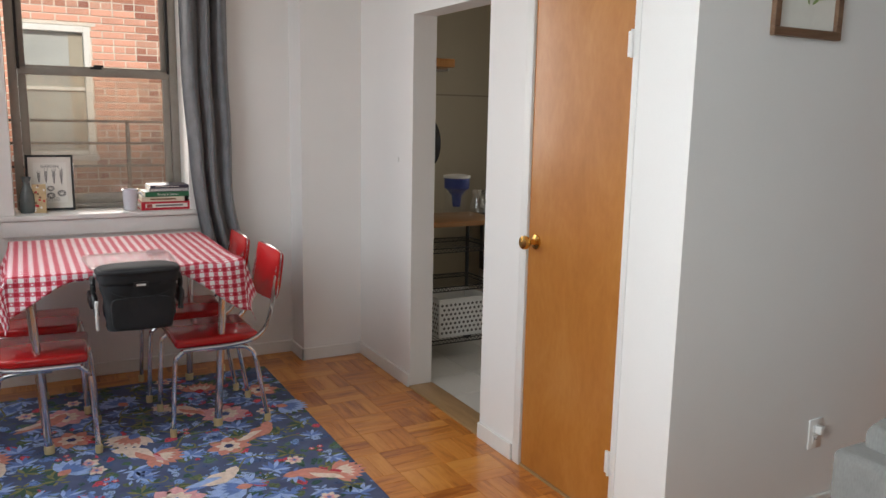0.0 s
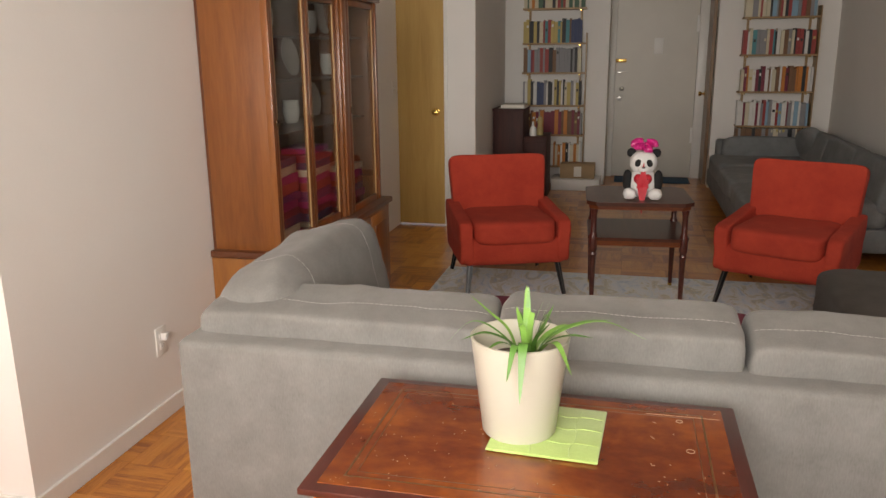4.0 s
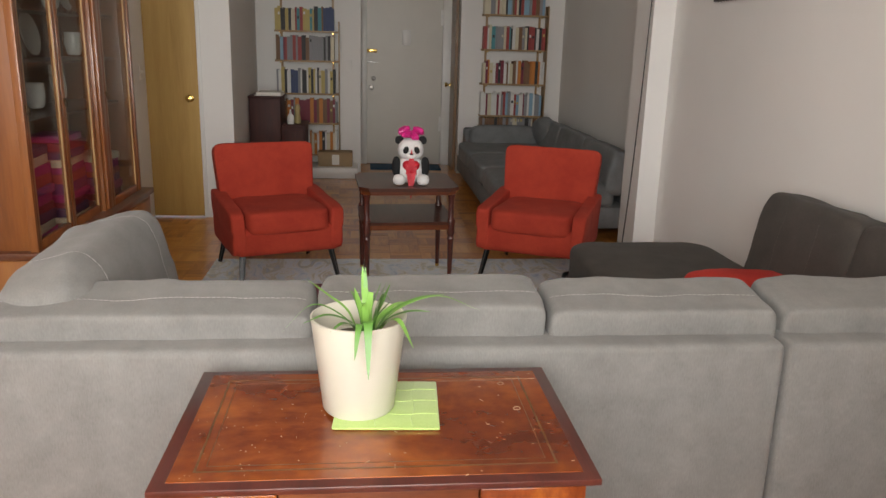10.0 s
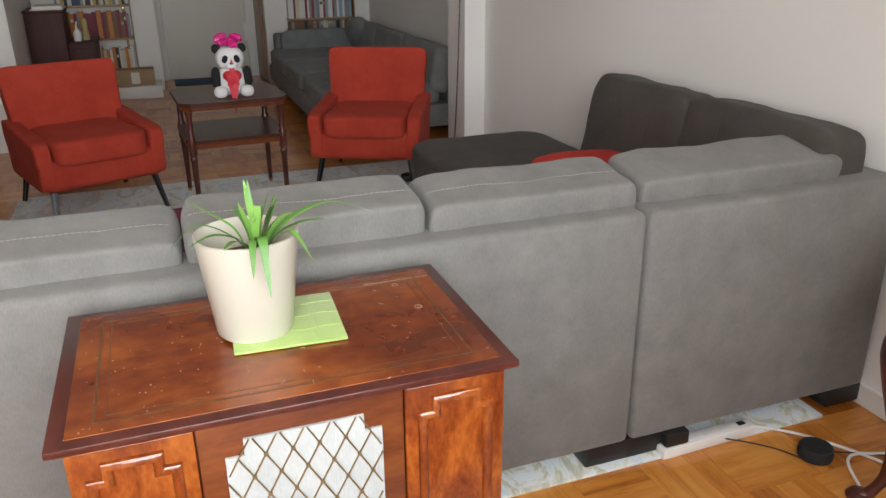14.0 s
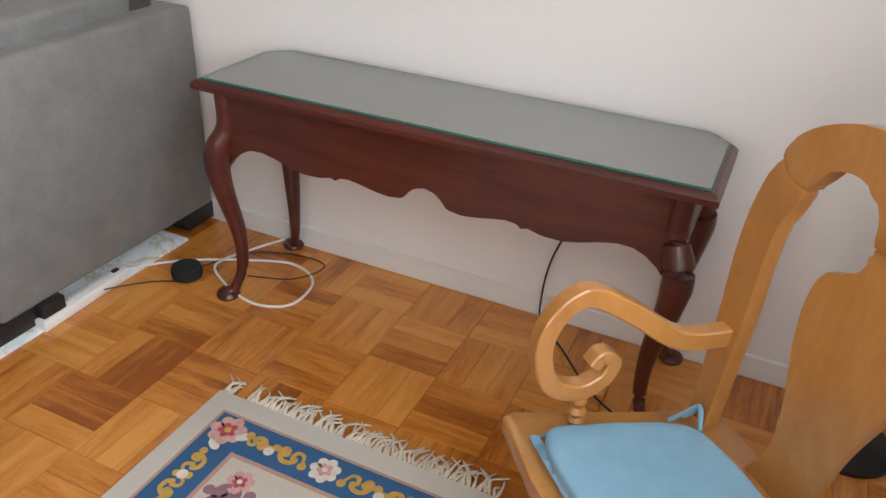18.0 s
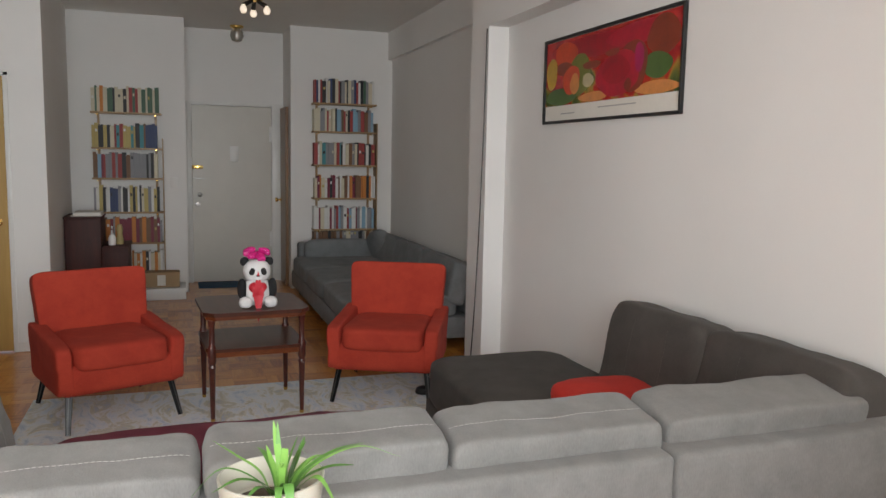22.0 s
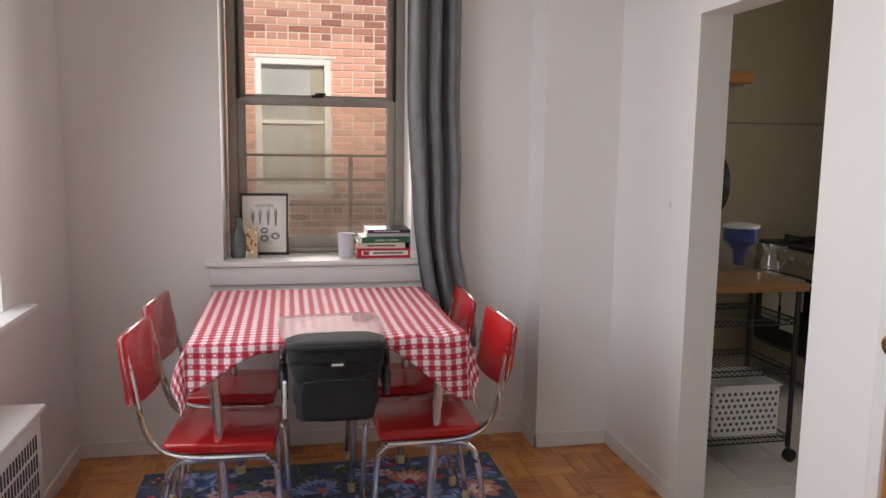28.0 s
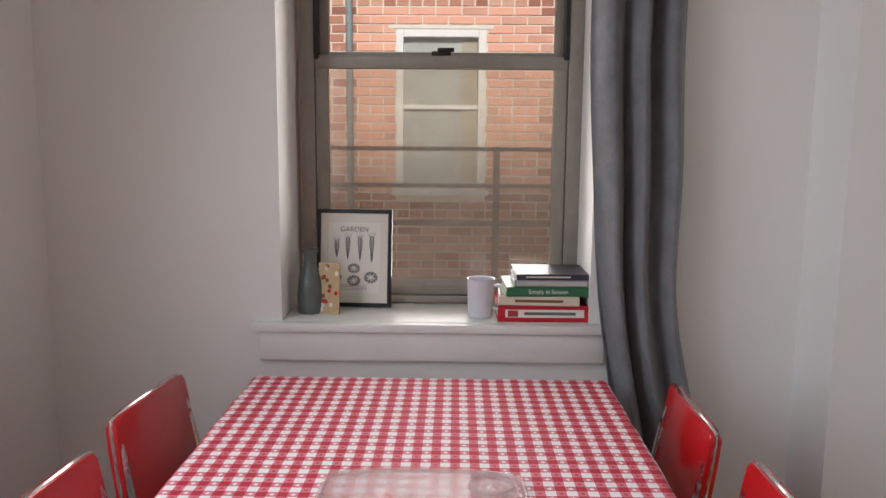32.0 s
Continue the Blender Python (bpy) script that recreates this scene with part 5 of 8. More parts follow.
WOOLS = {n: plain("wool_" + n, c, 0.95, vary=0.22, scale=60, fine=300, bump=0.4) for n, c in (("white", (0.66, 0.60, 0.53)), ("pink", (0.58, 0.33, 0.28)), ("red", (0.42, 0.07, 0.10)), ("gold", (0.52, 0.32, 0.07)), ("mauve", (0.27, 0.15, 0.18)))}
pile = {n: bmesh.new() for n in WOOLS}


def dab(tint, x, y, r, lift=0, sq=1.0, turn=0.0):
    c, s_ = math.cos(turn), math.sin(turn)
    o = [(r * math.cos(a), r * sq * math.sin(a)) for a in [math.pi * k / 5 for k in range(10)]]
    slab(pile[tint], [(x + c * u - s_ * v, y + s_ * u + c * v) for u, v in o], 0.0118, 0.0124 + 0.0004 * lift)


def peony(x, y, r, outer, inner, heart):
    for k in range(7):
        a = k * 2 * math.pi / 7
        dab(outer, x + r * 0.62 * math.cos(a), y + r * 0.62 * math.sin(a), r * 0.42, k % 3, 0.85, a)
    for k in range(5):
        a = k * 2 * math.pi / 5 + 0.3
        dab(inner, x + r * 0.30 * math.cos(a), y + r * 0.30 * math.sin(a), r * 0.24, 4 + k % 2, 0.8, a)
    dab(heart, x, y, r * 0.2, 7)


def curl(tint, x, y, size, turn, flip, w):
    c, s_ = math.cos(turn), math.sin(turn)
    pts = [(-1.0, -0.35), (-0.75, 0.3), (-0.35, 0.35), (-0.25, -0.05), (-0.5, -0.12), (-0.28, -0.42), (0.2, -0.42), (0.5, 0.0), (0.42, 0.38), (0.12, 0.30), (0.2, 0.05)]
    line = smooth_line([(x + size * (c * u - s_ * v * flip), y + size * (s_ * u + c * v * flip), 0.0121) for u, v in pts], 4)
    n = len(line)
    ribbon(pile[tint], line, [w * (0.6 + 0.5 * math.sin(math.pi * i / n)) for i in range(n)], 0.0009, (0, 0, 1))
    for u, v in ((-1.0, -0.35), (0.2, 0.05), (0.85, 0.15)):
        dab(tint, x + size * (c * u - s_ * v * flip), y + size * (s_ * u + c * v * flip), w * 1.9, 2)


IN = 0.1145
for sx in (-1, 1):
    for sy in (-1, 1):
        peony(sx * (0.395 - IN), sy * (0.60 - IN), 0.047, "pink", "red", "gold")
        for q in (-1, 1):
            dab("white", sx * (0.395 - IN - 0.05 * (q > 0)), sy * (0.60 - IN - 0.05 * (q < 0)), 0.022, 1, 0.6, 0.7 * q)
        peony(sx * 0.150, sy * 0.365, 0.034, "pink", "red", "white")
        for q in range(3):
            curl("mauve", sx * (0.155 - 0.075 * q), sy * (0.325 - 0.02 * (q % 2)), 0.05, 0.5 * q * sx, sx, 0.0075)
            curl("mauve", sx * 0.165, sy * (0.27 - 0.10 * q), 0.045, 1.57 + 0.4 * q, -sx, 0.007)
    for y in (-0.16, 0.16):
        peony(sx * (0.395 - IN), y, 0.036, "white", "pink", "white")
    for y in (-0.325, 0.0, 0.325):
        for q in (-1, 1):
            curl("gold", sx * (0.395 - IN), y + q * 0.045, 0.042, 1.57 * q, sx, 0.0055)
        dab("white", sx * (0.395 - IN), y, 0.014, 3)
    peony(0, sx * (0.60 - IN), 0.038, "white", "pink", "white")
    for q in (-1, 1):
        curl("gold", q * 0.10, sx * (0.60 - IN), 0.046, 0 if q > 0 else math.pi, sx * q, 0.006)
        curl("gold", q * 0.185, sx * (0.60 - IN), 0.034, math.pi if q > 0 else 0, sx * q, 0.006)
        dab("white", q * 0.15, sx * (0.60 - IN) + 0.012, 0.013, 3)
peony(0, 0, 0.075, "pink", "red", "gold")
for k in range(8):
    curl("mauve", 0.12 * math.cos(k * 0.785), 0.14 * math.sin(k * 0.785), 0.045, k * 0.785, 1 - 2 * (k % 2), 0.006)
for n, bm in pile.items():
    tagged(part(n + "_pile_motif", bm, WOOLS[n], orug, n + " flowers and scrolls in the pile", smooth=0), kind="stuff")
rs = random.Random(3)
fr = bmesh.new()
for k in range(120):
    x = -0.385 + 0.77 * k / 119 + rs.uniform(-0.004, 0.004)
    l = rs.uniform(0.035, 0.075)
    a = rs.uniform(-0.6, 0.6)
    if 0.31 < x < 0.36:
        continue
    tube(fr, smooth_line([(x, -0.598, 0.008), (x + math.sin(a) * l * 0.5, -0.60 - l * 0.5, 0.012 + rs.uniform(0, 0.006)), (x + math.sin(a + rs.uniform(-0.8, 0.8)) * l, -0.60 - l, 0.004)], 3), [0.0034, 0.0040, 0.0030, 0.0030, 0.0027, 0.0025, 0.0016], 5)
part("fringe", fr, plain("wool_fringe", (0.64, 0.58, 0.47), 0.95, vary=0.25, scale=40, bump=0.3), orug, "knotted cream fringe")

# rocking chair
rock = thing("rocking_chair", (-0.239, -0.744, 0.0), "golden oak rocking chair with scroll arms and blue cushion", "rocking chair", turn=-45.5)
SEAT_Z = 0.43
bm = slab(bmesh.new(), [(-0.215, -0.235), (0.215, -0.235), (0.262, -0.05), (0.318, 0.13), (0.312, 0.155), (0.16, 0.168), (-0.16, 0.168), (-0.312, 0.155), (-0.318, 0.13), (-0.262, -0.05)], SEAT_Z - 0.036, SEAT_Z)
bmesh.ops.bevel(bm, geom=bm.edges[:], offset=0.007, segments=2, profile=0.5, affect="EDGES")
part("seat", bm, OAK, rock)
BLUE = weave("pale_blue_cloth", (0.15, 0.31, 0.42), (0.22, 0.41, 0.53), pitch=420, sheen=0.1)


def taper(p):
    return 0.335 + 0.52 * (p + 0.16)


bm = cushion(bmesh.new(), (0.0, -0.008, SEAT_Z + 0.022), (1.0, 0.285, 0.044), 6, n=20, wrinkle=0.0, seed=2)
for v in bm.verts:
    v.co.x *= taper(v.co.y)
    v.co.z += 0.004 * noise.noise(v.co * 14) + 0.003 * noise.noise(v.co * 34)
pad = part("cushion", bm, BLUE, rock, "pale blue quilted seat cushion with ruffled edge")
rim = [(-0.475, 0.125), (0.475, 0.125), (0.475, -0.142), (-0.475, -0.142)]
rs = random.Random(31)
bm = bmesh.new()
top, low = [], []
for (xa, ya), (xb, yb) in zip(rim, rim[1:] + rim[:1]):
    n = 46 if ya == yb else 34
    for k in range(n):
        y = ya + (yb - ya) * k / n
        x = (xa + (xb - xa) * k / n) * taper(y)
        d = Vector((x, (y + 0.008) * 1.6, 0)).normalized()
        w = 0.5 + 0.5 * math.sin(k * 2.1) + rs.uniform(-0.3, 0.3)
        top.append(bm.verts.new((x * 0.985, y * 0.985, SEAT_Z + 0.020)))
        low.append(bm.verts.new((x + d.x * (0.012 + 0.006 * w), y + d.y * (0.012 + 0.006 * w), SEAT_Z + 0.005 + 0.010 * w)))
for k in range(len(top)):
    j = (k + 1) % len(top)
    bm.faces.new((top[k], top[j], low[j], low[k]))
part("ruffle", bm, BLUE, rock)
TILT = pose(0, -0.20, SEAT_Z, 6, 0, 0)
FACE = TILT @ pose(0, 0, 0, 90)


def board(half, thick, closed=False):
    """A flat board sawn to an outline, with eased edges."""
    o = smooth_line(half, 4)
    bm = slab(bmesh.new(), [(p.x, p.y) for p in o], -thick, thick)
    bmesh.ops.bevel(bm, geom=[e for e in bm.edges if abs(e.verts[0].co.z - e.verts[1].co.z) < 1e-5], offset=0.004, segments=2, profile=0.5, affect="EDGES")
    return turned(bm, FACE)


for s in (-1, 1):
    inner = [(s * 0.182, -0.02, 0), (s * 0.186, 0.10, 0), (s * 0.188, 0.22, 0), (s * 0.196, 0.34, 0), (s * 0.190, 0.42, 0), (s * 0.172, 0.468, 0)]
    outer = [(s * 0.232, 0.498, 0), (s * 0.256, 0.42, 0), (s * 0.258, 0.33, 0), (s * 0.246, 0.22, 0), (s * 0.236, 0.10, 0), (s * 0.230, -0.02, 0)]
    part("back_post", board(inner + outer, 0.016), OAK, rock)
    X0 = s * 0.262
    line = smooth_line([(s * 0.212, -0.222, SEAT_Z + 0.180), (s * 0.232, -0.12, SEAT_Z + 0.178), (s * 0.25, -0.03, SEAT_Z + 0.236), (X0, 0.05, SEAT_Z + 0.276), (X0, 0.102, SEAT_Z + 0.248), (X0, 0.124, SEAT_Z + 0.185), (X0, 0.102, SEAT_Z + 0.108), (X0, 0.046, SEAT_Z + 0.078),
                        (X0, 0.0, SEAT_Z + 0.094), (X0, -0.016, SEAT_Z + 0.128), (X0, 0.006, SEAT_Z + 0.146), (X0, 0.022, SEAT_Z + 0.128)], 6)
    part("scroll_arm", ribbon(bmesh.new(), line, [0.018] * 20 + [0.0165] * 28 + [0.015] * 8 + [0.013] * 14, 0.016, (1, 0, 0)), OAK, rock, "scrolled oak arm")
    part("arm_support", lathe(bmesh.new(), [(0.012, 0.0), (0.017, 0.012), (0.011, 0.02), (0.017, 0.03), (0.011, 0.042), (0.016, 0.055), (0.012, 0.07)], (X0, 0.034, SEAT_Z - 0.004), 14), OAK, rock)
    for y0, y1 in ((0.10, 0.14), (-0.17, -0.22)):
        part("leg", rod(bmesh.new(), (s * 0.20, y0, SEAT_Z - 0.03), (s * 0.235, y1, 0.062), 0.018, 0.015), OAK, rock)
    rk = smooth_line([(s * 0.236, 0.36, 0.085), (s * 0.236, 0.20, 0.040), (s * 0.236, 0.0, 0.022), (s * 0.236, -0.20, 0.040), (s * 0.236, -0.44, 0.105)], 6)
    part("rocker", tube(bmesh.new(), rk, 0.020, 10, 0.7), OAK, rock)
half = [(0.030, 0.452), (0.040, 0.492), (0.066, 0.520), (0.108, 0.527), (0.150, 0.508), (0.174, 0.470), (0.234, 0.500), (0.210, 0.548), (0.150, 0.585), (0.075, 0.600)]
part("crest_rail", board([(x, y, 0) for x, y in half] + [(-x, y, 0) for x, y in half[::-1]], 0.017), OAK, rock, "arched oak crest rail with round cut-outs")
half = [(0.078, -0.012), (0.074, 0.012), (0.052, 0.06), (0.062, 0.15), (0.090, 0.25), (0.100, 0.32), (0.092, 0.372), (0.074, 0.386), (0.046, 0.398), (0.030, 0.430), (0.029, 0.451)]
part("back_splat", board([(x, y, 0) for x, y in half] + [(-x, y, 0) for x, y in half[::-1]], 0.010), OAK, rock, "vase-shaped oak back splat")
part("stretcher", rod(bmesh.new(), (-0.22, 0.13, 0.2), (0.22, 0.13, 0.2), 0.011), OAK, rock)
bm = bmesh.new()
for q in (0.0, 0.03):
    tube(bm, smooth_line([(0.155, -0.15, SEAT_Z + 0.025), (0.185, -0.165, SEAT_Z + 0.05), (0.205, -0.15 - q, SEAT_Z + 0.02), (0.214, -0.13 - q, SEAT_Z + 0.002)], 5), 0.004, 6)
part("cushion_tie", bm, BLUE, rock)

pole = thing("floor_lamp", (-0.585, -1.63, 0), "black metal floor lamp standing in the corner", "floor lamp")
part("base", lathe(bmesh.new(), [(0.12, 0), (0.12, 0.012), (0.03, 0.03), (0.012, 0.05), (0.0, 0.05)], (0, 0, 0), 28, close=False), BLACK, pole)
part("pole", rod(bmesh.new(), (0, 0, 0.04), (0, 0, 1.62), 0.010), BLACK, pole)
part("shade", lathe(bmesh.new(), [(0.17, 1.55), (0.10, 1.78), (0.097, 1.78), (0.166, 1.55)], (0, 0, 0), 28, close=False), PAPER, pole)

# doors of this side
def knob(parent, m, mat=BRASS):
    bm = turned(lathe(bmesh.new(), [(0.030, 0), (0.030, 0.006), (0.012, 0.012), (0.010, 0.035), (0.022, 0.042), (0.029, 0.055), (0.026, 0.068), (0.0, 0.072)], (0, 0, 0), 20, close=False), m)
    return part("knob", bm, mat, parent, "round brass knob")


d1 = tagged(solid("door_1", boxes((X_K + 0.004, X_K + 0.042, CY0, CY1, 0.012, CZ), r=0.002), DOOR_WOOD, smooth=0), "flush golden birch closet door, closed, with brass knob", "door", kind="structure")
knob(d1, pose(X_K + 0.004, CY1 - 0.055, 0.99, 0, -90, 0))
for z in (0.25, 1.735):
    h_ = part("hinge", boxes((X_K - 0.006, X_K + 0.003, CY0 - 0.014, CY0 + 0.022, z - 0.042, z + 0.042), r=0.001), TRIM, d1, "painted-over butt hinge")
    part("hinge_pin", rod(bmesh.new(), (X_K - 0.008, CY0 - 0.002, z - 0.046), (X_K - 0.008, CY0 - 0.002, z + 0.046), 0.006), TRIM, h_)
solid("door_saddle", boxes((X_K + 0.0, X_K + 0.09, CY0 - 0.03, CY1 + 0.05, -0.005, 0.010), (X_K - 0.005, X_K + 0.14, KY0, KY1, -0.005, 0.010), r=0.003), SHELF_WOOD, "worn oak saddles under the openings", "saddle", kind="structure")
solid("closet_frame", boxes((X_K - 0.006, X_K + 0.04, CY1 + 0.003, CY1 + 0.052, 0, CZ + 0.05), (X_K - 0.004, X_K + 0.04, CY0 - 0.032, CY0 - 0.003, 0, CZ + 0.05), (X_K - 0.006, X_K + 0.04, CY0 - 0.003, CY1 + 0.003, CZ + 0.003, CZ + 0.05), r=0.003), TRIM, "white painted closet door frame", "door frame", kind="structure")

d2 = tagged(solid("door_2", boxes((6.352, 6.385, 1.445, 2.10, 0.012, 2.03), r=0.002), YDOOR, smooth=0), "flush yellow birch closet door with a brass knob", "door", kind="structure")
knob(d2, pose(6.352, 1.51, 0.975, 0, -90, 0))
solid("closet_casing", boxes((6.345, 6.362, 1.412, 1.443, 0, 2.06), (6.345, 6.362, 1.412, 1.99, 2.032, 2.062), r=0.003), TRIM, "white painted casing of the yellow closet door", "door frame", kind="structure")
chime = thing("door_chime", (6.36, 1.70, 2.26), "round cream door chime on the wall above the closet", "door chime")
part("cover", turned(lathe(bmesh.new(), [(0.0, 0.035), (0.06, 0.033), (0.078, 0.02), (0.08, 0.0)], (0, 0, 0), 24, close=False), pose(0, 0, 0, 0, -90, 0)), plain("cream_plastic", (0.52, 0.45, 0.27), 0.4), chime)

# ---- foyer ----
fdoor = tagged(solid("door_3", boxes((X_NICHE + 0.01, X_NICHE + 0.055, -0.80, 0.10, 0.012, 2.06), r=0.002), plain("door_enamel", (0.60, 0.57, 0.51), 0.4, vary=0.06, scale=3, bump=0.05), smooth=0), "cream painted steel entrance door with several locks", "door", kind="structure")
part("peephole_plate", boxes((X_NICHE + 0.002, X_NICHE + 0.011, -0.42, -0.32, 1.42, 1.60), r=0.002), WHITE, fdoor)
part("chain_lock", boxes((X_NICHE - 0.012, X_NICHE + 0.011, -0.02, 0.10, 1.33, 1.37), r=0.003), BRASS, fdoor)
part("slide_bolt", boxes((X_NICHE - 0.008, X_NICHE + 0.011, -0.04, 0.10, 1.21, 1.225), r=0.003), STEEL, fdoor)
part("deadbolt", turned(lathe(bmesh.new(), [(0.028, 0), (0.028, 0.008), (0.018, 0.014), (0.0, 0.016)], (0, 0, 0), 16, close=False), pose(X_NICHE + 0.01, 0.02, 1.03, 0, -90, 0)), STEEL, fdoor)
knob(fdoor, pose(X_NICHE + 0.01, 0.045, 0.92, 0, -90, 0), STEEL)
for z in (0.5, 1.75):
    part("hinge", boxes((X_NICHE - 0.004, X_NICHE + 0.011, -0.82, -0.775, z - 0.09, z + 0.09), r=0.002), TRIM, fdoor)
solid("entrance_frame", boxes((X_NICHE - 0.02, X_NICHE + 0.06, 0.103, 0.168, 0, 2.10), (X_NICHE - 0.02, X_NICHE + 0.06, -0.938, -0.803, 0, 2.10), (X_NICHE - 0.02, X_NICHE + 0.06, -0.803, 0.103, 2.063, 2.10), r=0.004), TRIM, "cream painted steel frame of the entrance door", "door frame", kind="structure")
solid("wall_behind_door", boxes((X_NICHE + 0.06, X_NICHE + 0.15, -0.94, 0.17, -0.012, 2.10)), WALL, "wall closing the niche behind the entrance door", "wall", kind="structure", smooth=0)
d4 = tagged(solid("door_4", boxes((X_B + 0.16, X_NICHE - 0.03, -0.936, -0.90, 0.012, 2.05), r=0.002), wood("brown_door", (0.14, 0.065, 0.025), (0.20, 0.10, 0.04), (0.26, 0.14, 0.06), 0.4, (10, 10, 1), 1.0, 0.2), smooth=0), "brown stained wooden closet door in the entrance niche", "door", kind="structure")
knob(d4, pose(X_NICHE - 0.10, -0.90, 0.98, -90, 0, 0))
solid("door_mat", boxes((X_NICHE - 0.45, X_NICHE - 0.03, -0.78, 0.06, 0.0, 0.010), r=0.003), plain("blue_mat", (0.035, 0.085, 0.14), 0.9, vary=0.2), "dark blue door mat inside the entrance", "door mat")

# book shelves on the wall: boards on uprights, books standing on them
rs = random.Random(77)
PAGES = plain("book_pages", (0.66, 0.60, 0.48), 0.8, vary=0.08, scale=30, bump=0.05)


def book(m, w, h, d, mat, group, label):
    """A standing book; its spine faces -y in its own space."""
    t = new("book")
    t.matrix_world = m
    tagged(t, label, "book", group)
    part("cover", boxes((0, 0.0025, 0.0, d, 0, h), (w - 0.0025, w, 0.0, d, 0, h), (0.0025, w - 0.0025, 0.0, 0.003, 0, h)), mat, t, smooth=0)
    part("pages", boxes((0.0025, w - 0.0025, 0.003, d - 0.004, 0.003, h - 0.004)), PAGES, t, smooth=0)
    if w > 0.024 and rs.random() < 0.25:
        z = h * rs.uniform(0.55, 0.8)
        part("spine_label", boxes((w * 0.2, w * 0.8, -0.0006, 0.0, z - 0.012, z + 0.016)), BOOK_TINTS[rs.choice((3, 7, 9, 4))], t, smooth=0)
    return t


def book_wall(name, y_left, y_right, boards, tall, tints, label):
    t = thing(name, (X_B, 0, 0), label, "bookshelf")
    for z in boards:
        part("shelf_board", boxes((-0.175, -0.012, y_right, y_left, z - 0.018, z), r=0.002, seg=1), SHELF_WOOD, t)
    for y in (y_left - 0.06, y_right + 0.06):
        part("upright", boxes((-0.012, 0.0, y - 0.012, y + 0.012, boards[0] - 0.1, boards[-1] + 0.1)), SHELF_WOOD, t)
        for z in boards:
            part("bracket", boxes((-0.16, -0.012, y - 0.006, y + 0.006, z - 0.032, z - 0.0185)), BRASS, t)
    part("end_board", boxes((-0.17, -0.012, y_right - 0.012, y_right - 0.001, boards[0] - 0.02, boards[-2] + 0.1)), SHELF_WOOD, t)
    for k, z in enumerate(boards):
        y, base = y_left - rs.uniform(0.005, 0.02), rs.uniform(0.235, 0.262)
        while True:
            w = rs.choice((0.018, 0.022, 0.026, 0.030, 0.034, 0.040))
            if y - w < y_right + 0.004:
                break
            h = min(tall[k], base + rs.uniform(-0.022, 0.018))
            lean = rs.uniform(-1.2, 1.2)
            tint = BOOK_TINTS[rs.choice(tints[k])]
            book(Matrix.Translation((X_B - 0.165 + rs.uniform(0, 0.03), y, z + 0.0005)) @ pose(0, 0, 0, 0, 0, -90), w - 0.001, h, rs.uniform(0.11, 0.13), tint, "books on the foyer shelves", "upright book among others on the foyer shelf")
            y -= w
    return t


book_wall("bookshelf", 1.085, 0.41, (0.225, 0.57, 0.89, 1.24, 1.55, 1.91), (0.28, 0.27, 0.28, 0.26, 0.28, 0.28),
          ((3, 7, 4, 5, 1, 7), (9, 11, 10, 3, 8, 5, 11), (9, 4, 3, 10, 7, 0, 4), (10, 4, 11, 3, 1, 12, 8, 4), (6, 1, 3, 9, 0, 4, 8), (4, 2, 3, 1, 5, 3)), "pine wall shelves packed with upright books, by the entrance")
book_wall("bookshelf", -1.165, -1.88, (0.57, 0.69, 1.04, 1.41, 1.78, 2.09), (0.09, 0.28, 0.28, 0.28, 0.26, 0.27),
          ((8, 4, 10, 3), (7, 12, 3, 11, 1, 7, 10), (5, 1, 8, 4, 3, 7, 11), (7, 4, 10, 6, 3, 1, 8), (4, 10, 3, 1, 8, 12), (1, 3, 10, 4, 7, 0, 2)), "pine wall shelves of coloured books above the foyer sofa")

DULL_MAHOGANY = wood("dull_mahogany", (0.030, 0.007, 0.005), (0.052, 0.011, 0.008), (0.078, 0.018, 0.012), 0.62, (9, 9, 1.2), 2.0, 0.0)
chest = thing("dresser", (7.77, 0.91, 0), "dark mahogany stepped dresser in front of the book shelves", "dresser")
part("tall_body", boxes((-0.22, 0.22, 0.02, 0.32, 0.03, 0.90), r=0.006), DULL_MAHOGANY, chest)
part("tall_top", boxes((-0.235, 0.225, 0.01, 0.33, 0.901, 0.920), r=0.004), DULL_MAHOGANY, chest)
part("low_body", boxes((-0.22, 0.22, -0.21, 0.018, 0.03, 0.635), r=0.006), DULL_MAHOGANY, chest)
part("low_top", boxes((-0.235, 0.225, -0.22, 0.008, 0.636, 0.655), r=0.004), DULL_MAHOGANY, chest)
for k, z in enumerate((0.10, 0.36)):
    dr = part("drawer", boxes((-0.232, -0.219, -0.195, 0.0, z, z + 0.24), r=0.003), DULL_MAHOGANY, chest)
    part("drawer_pull", boxes((-0.242, -0.231, -0.12, -0.08, z + 0.085, z + 0.10), r=0.003), BRASS, dr)
solid("paper_stack", boxes((7.58, 7.90, 0.92, 1.18, 0.921, 0.930), (7.59, 7.88, 0.93, 1.16, 0.9305, 0.955), r=0.003), PAPER, "stack of papers and magazines on the dresser", "papers")
bot_ = thing("white_bottle", (7.60, 0.84, 0.656), "small white pump bottle on the dresser step", "bottle")
part("body", lathe(bmesh.new(), [(0.030, 0), (0.033, 0.01), (0.033, 0.07), (0.018, 0.095), (0.012, 0.10), (0.012, 0.115), (0.0, 0.115)], (0, 0, 0), 18, close=False), WHITE, bot_)
part("pump", boxes((-0.035, 0.01, -0.007, 0.007, 0.115, 0.14), r=0.003), WHITE, bot_)
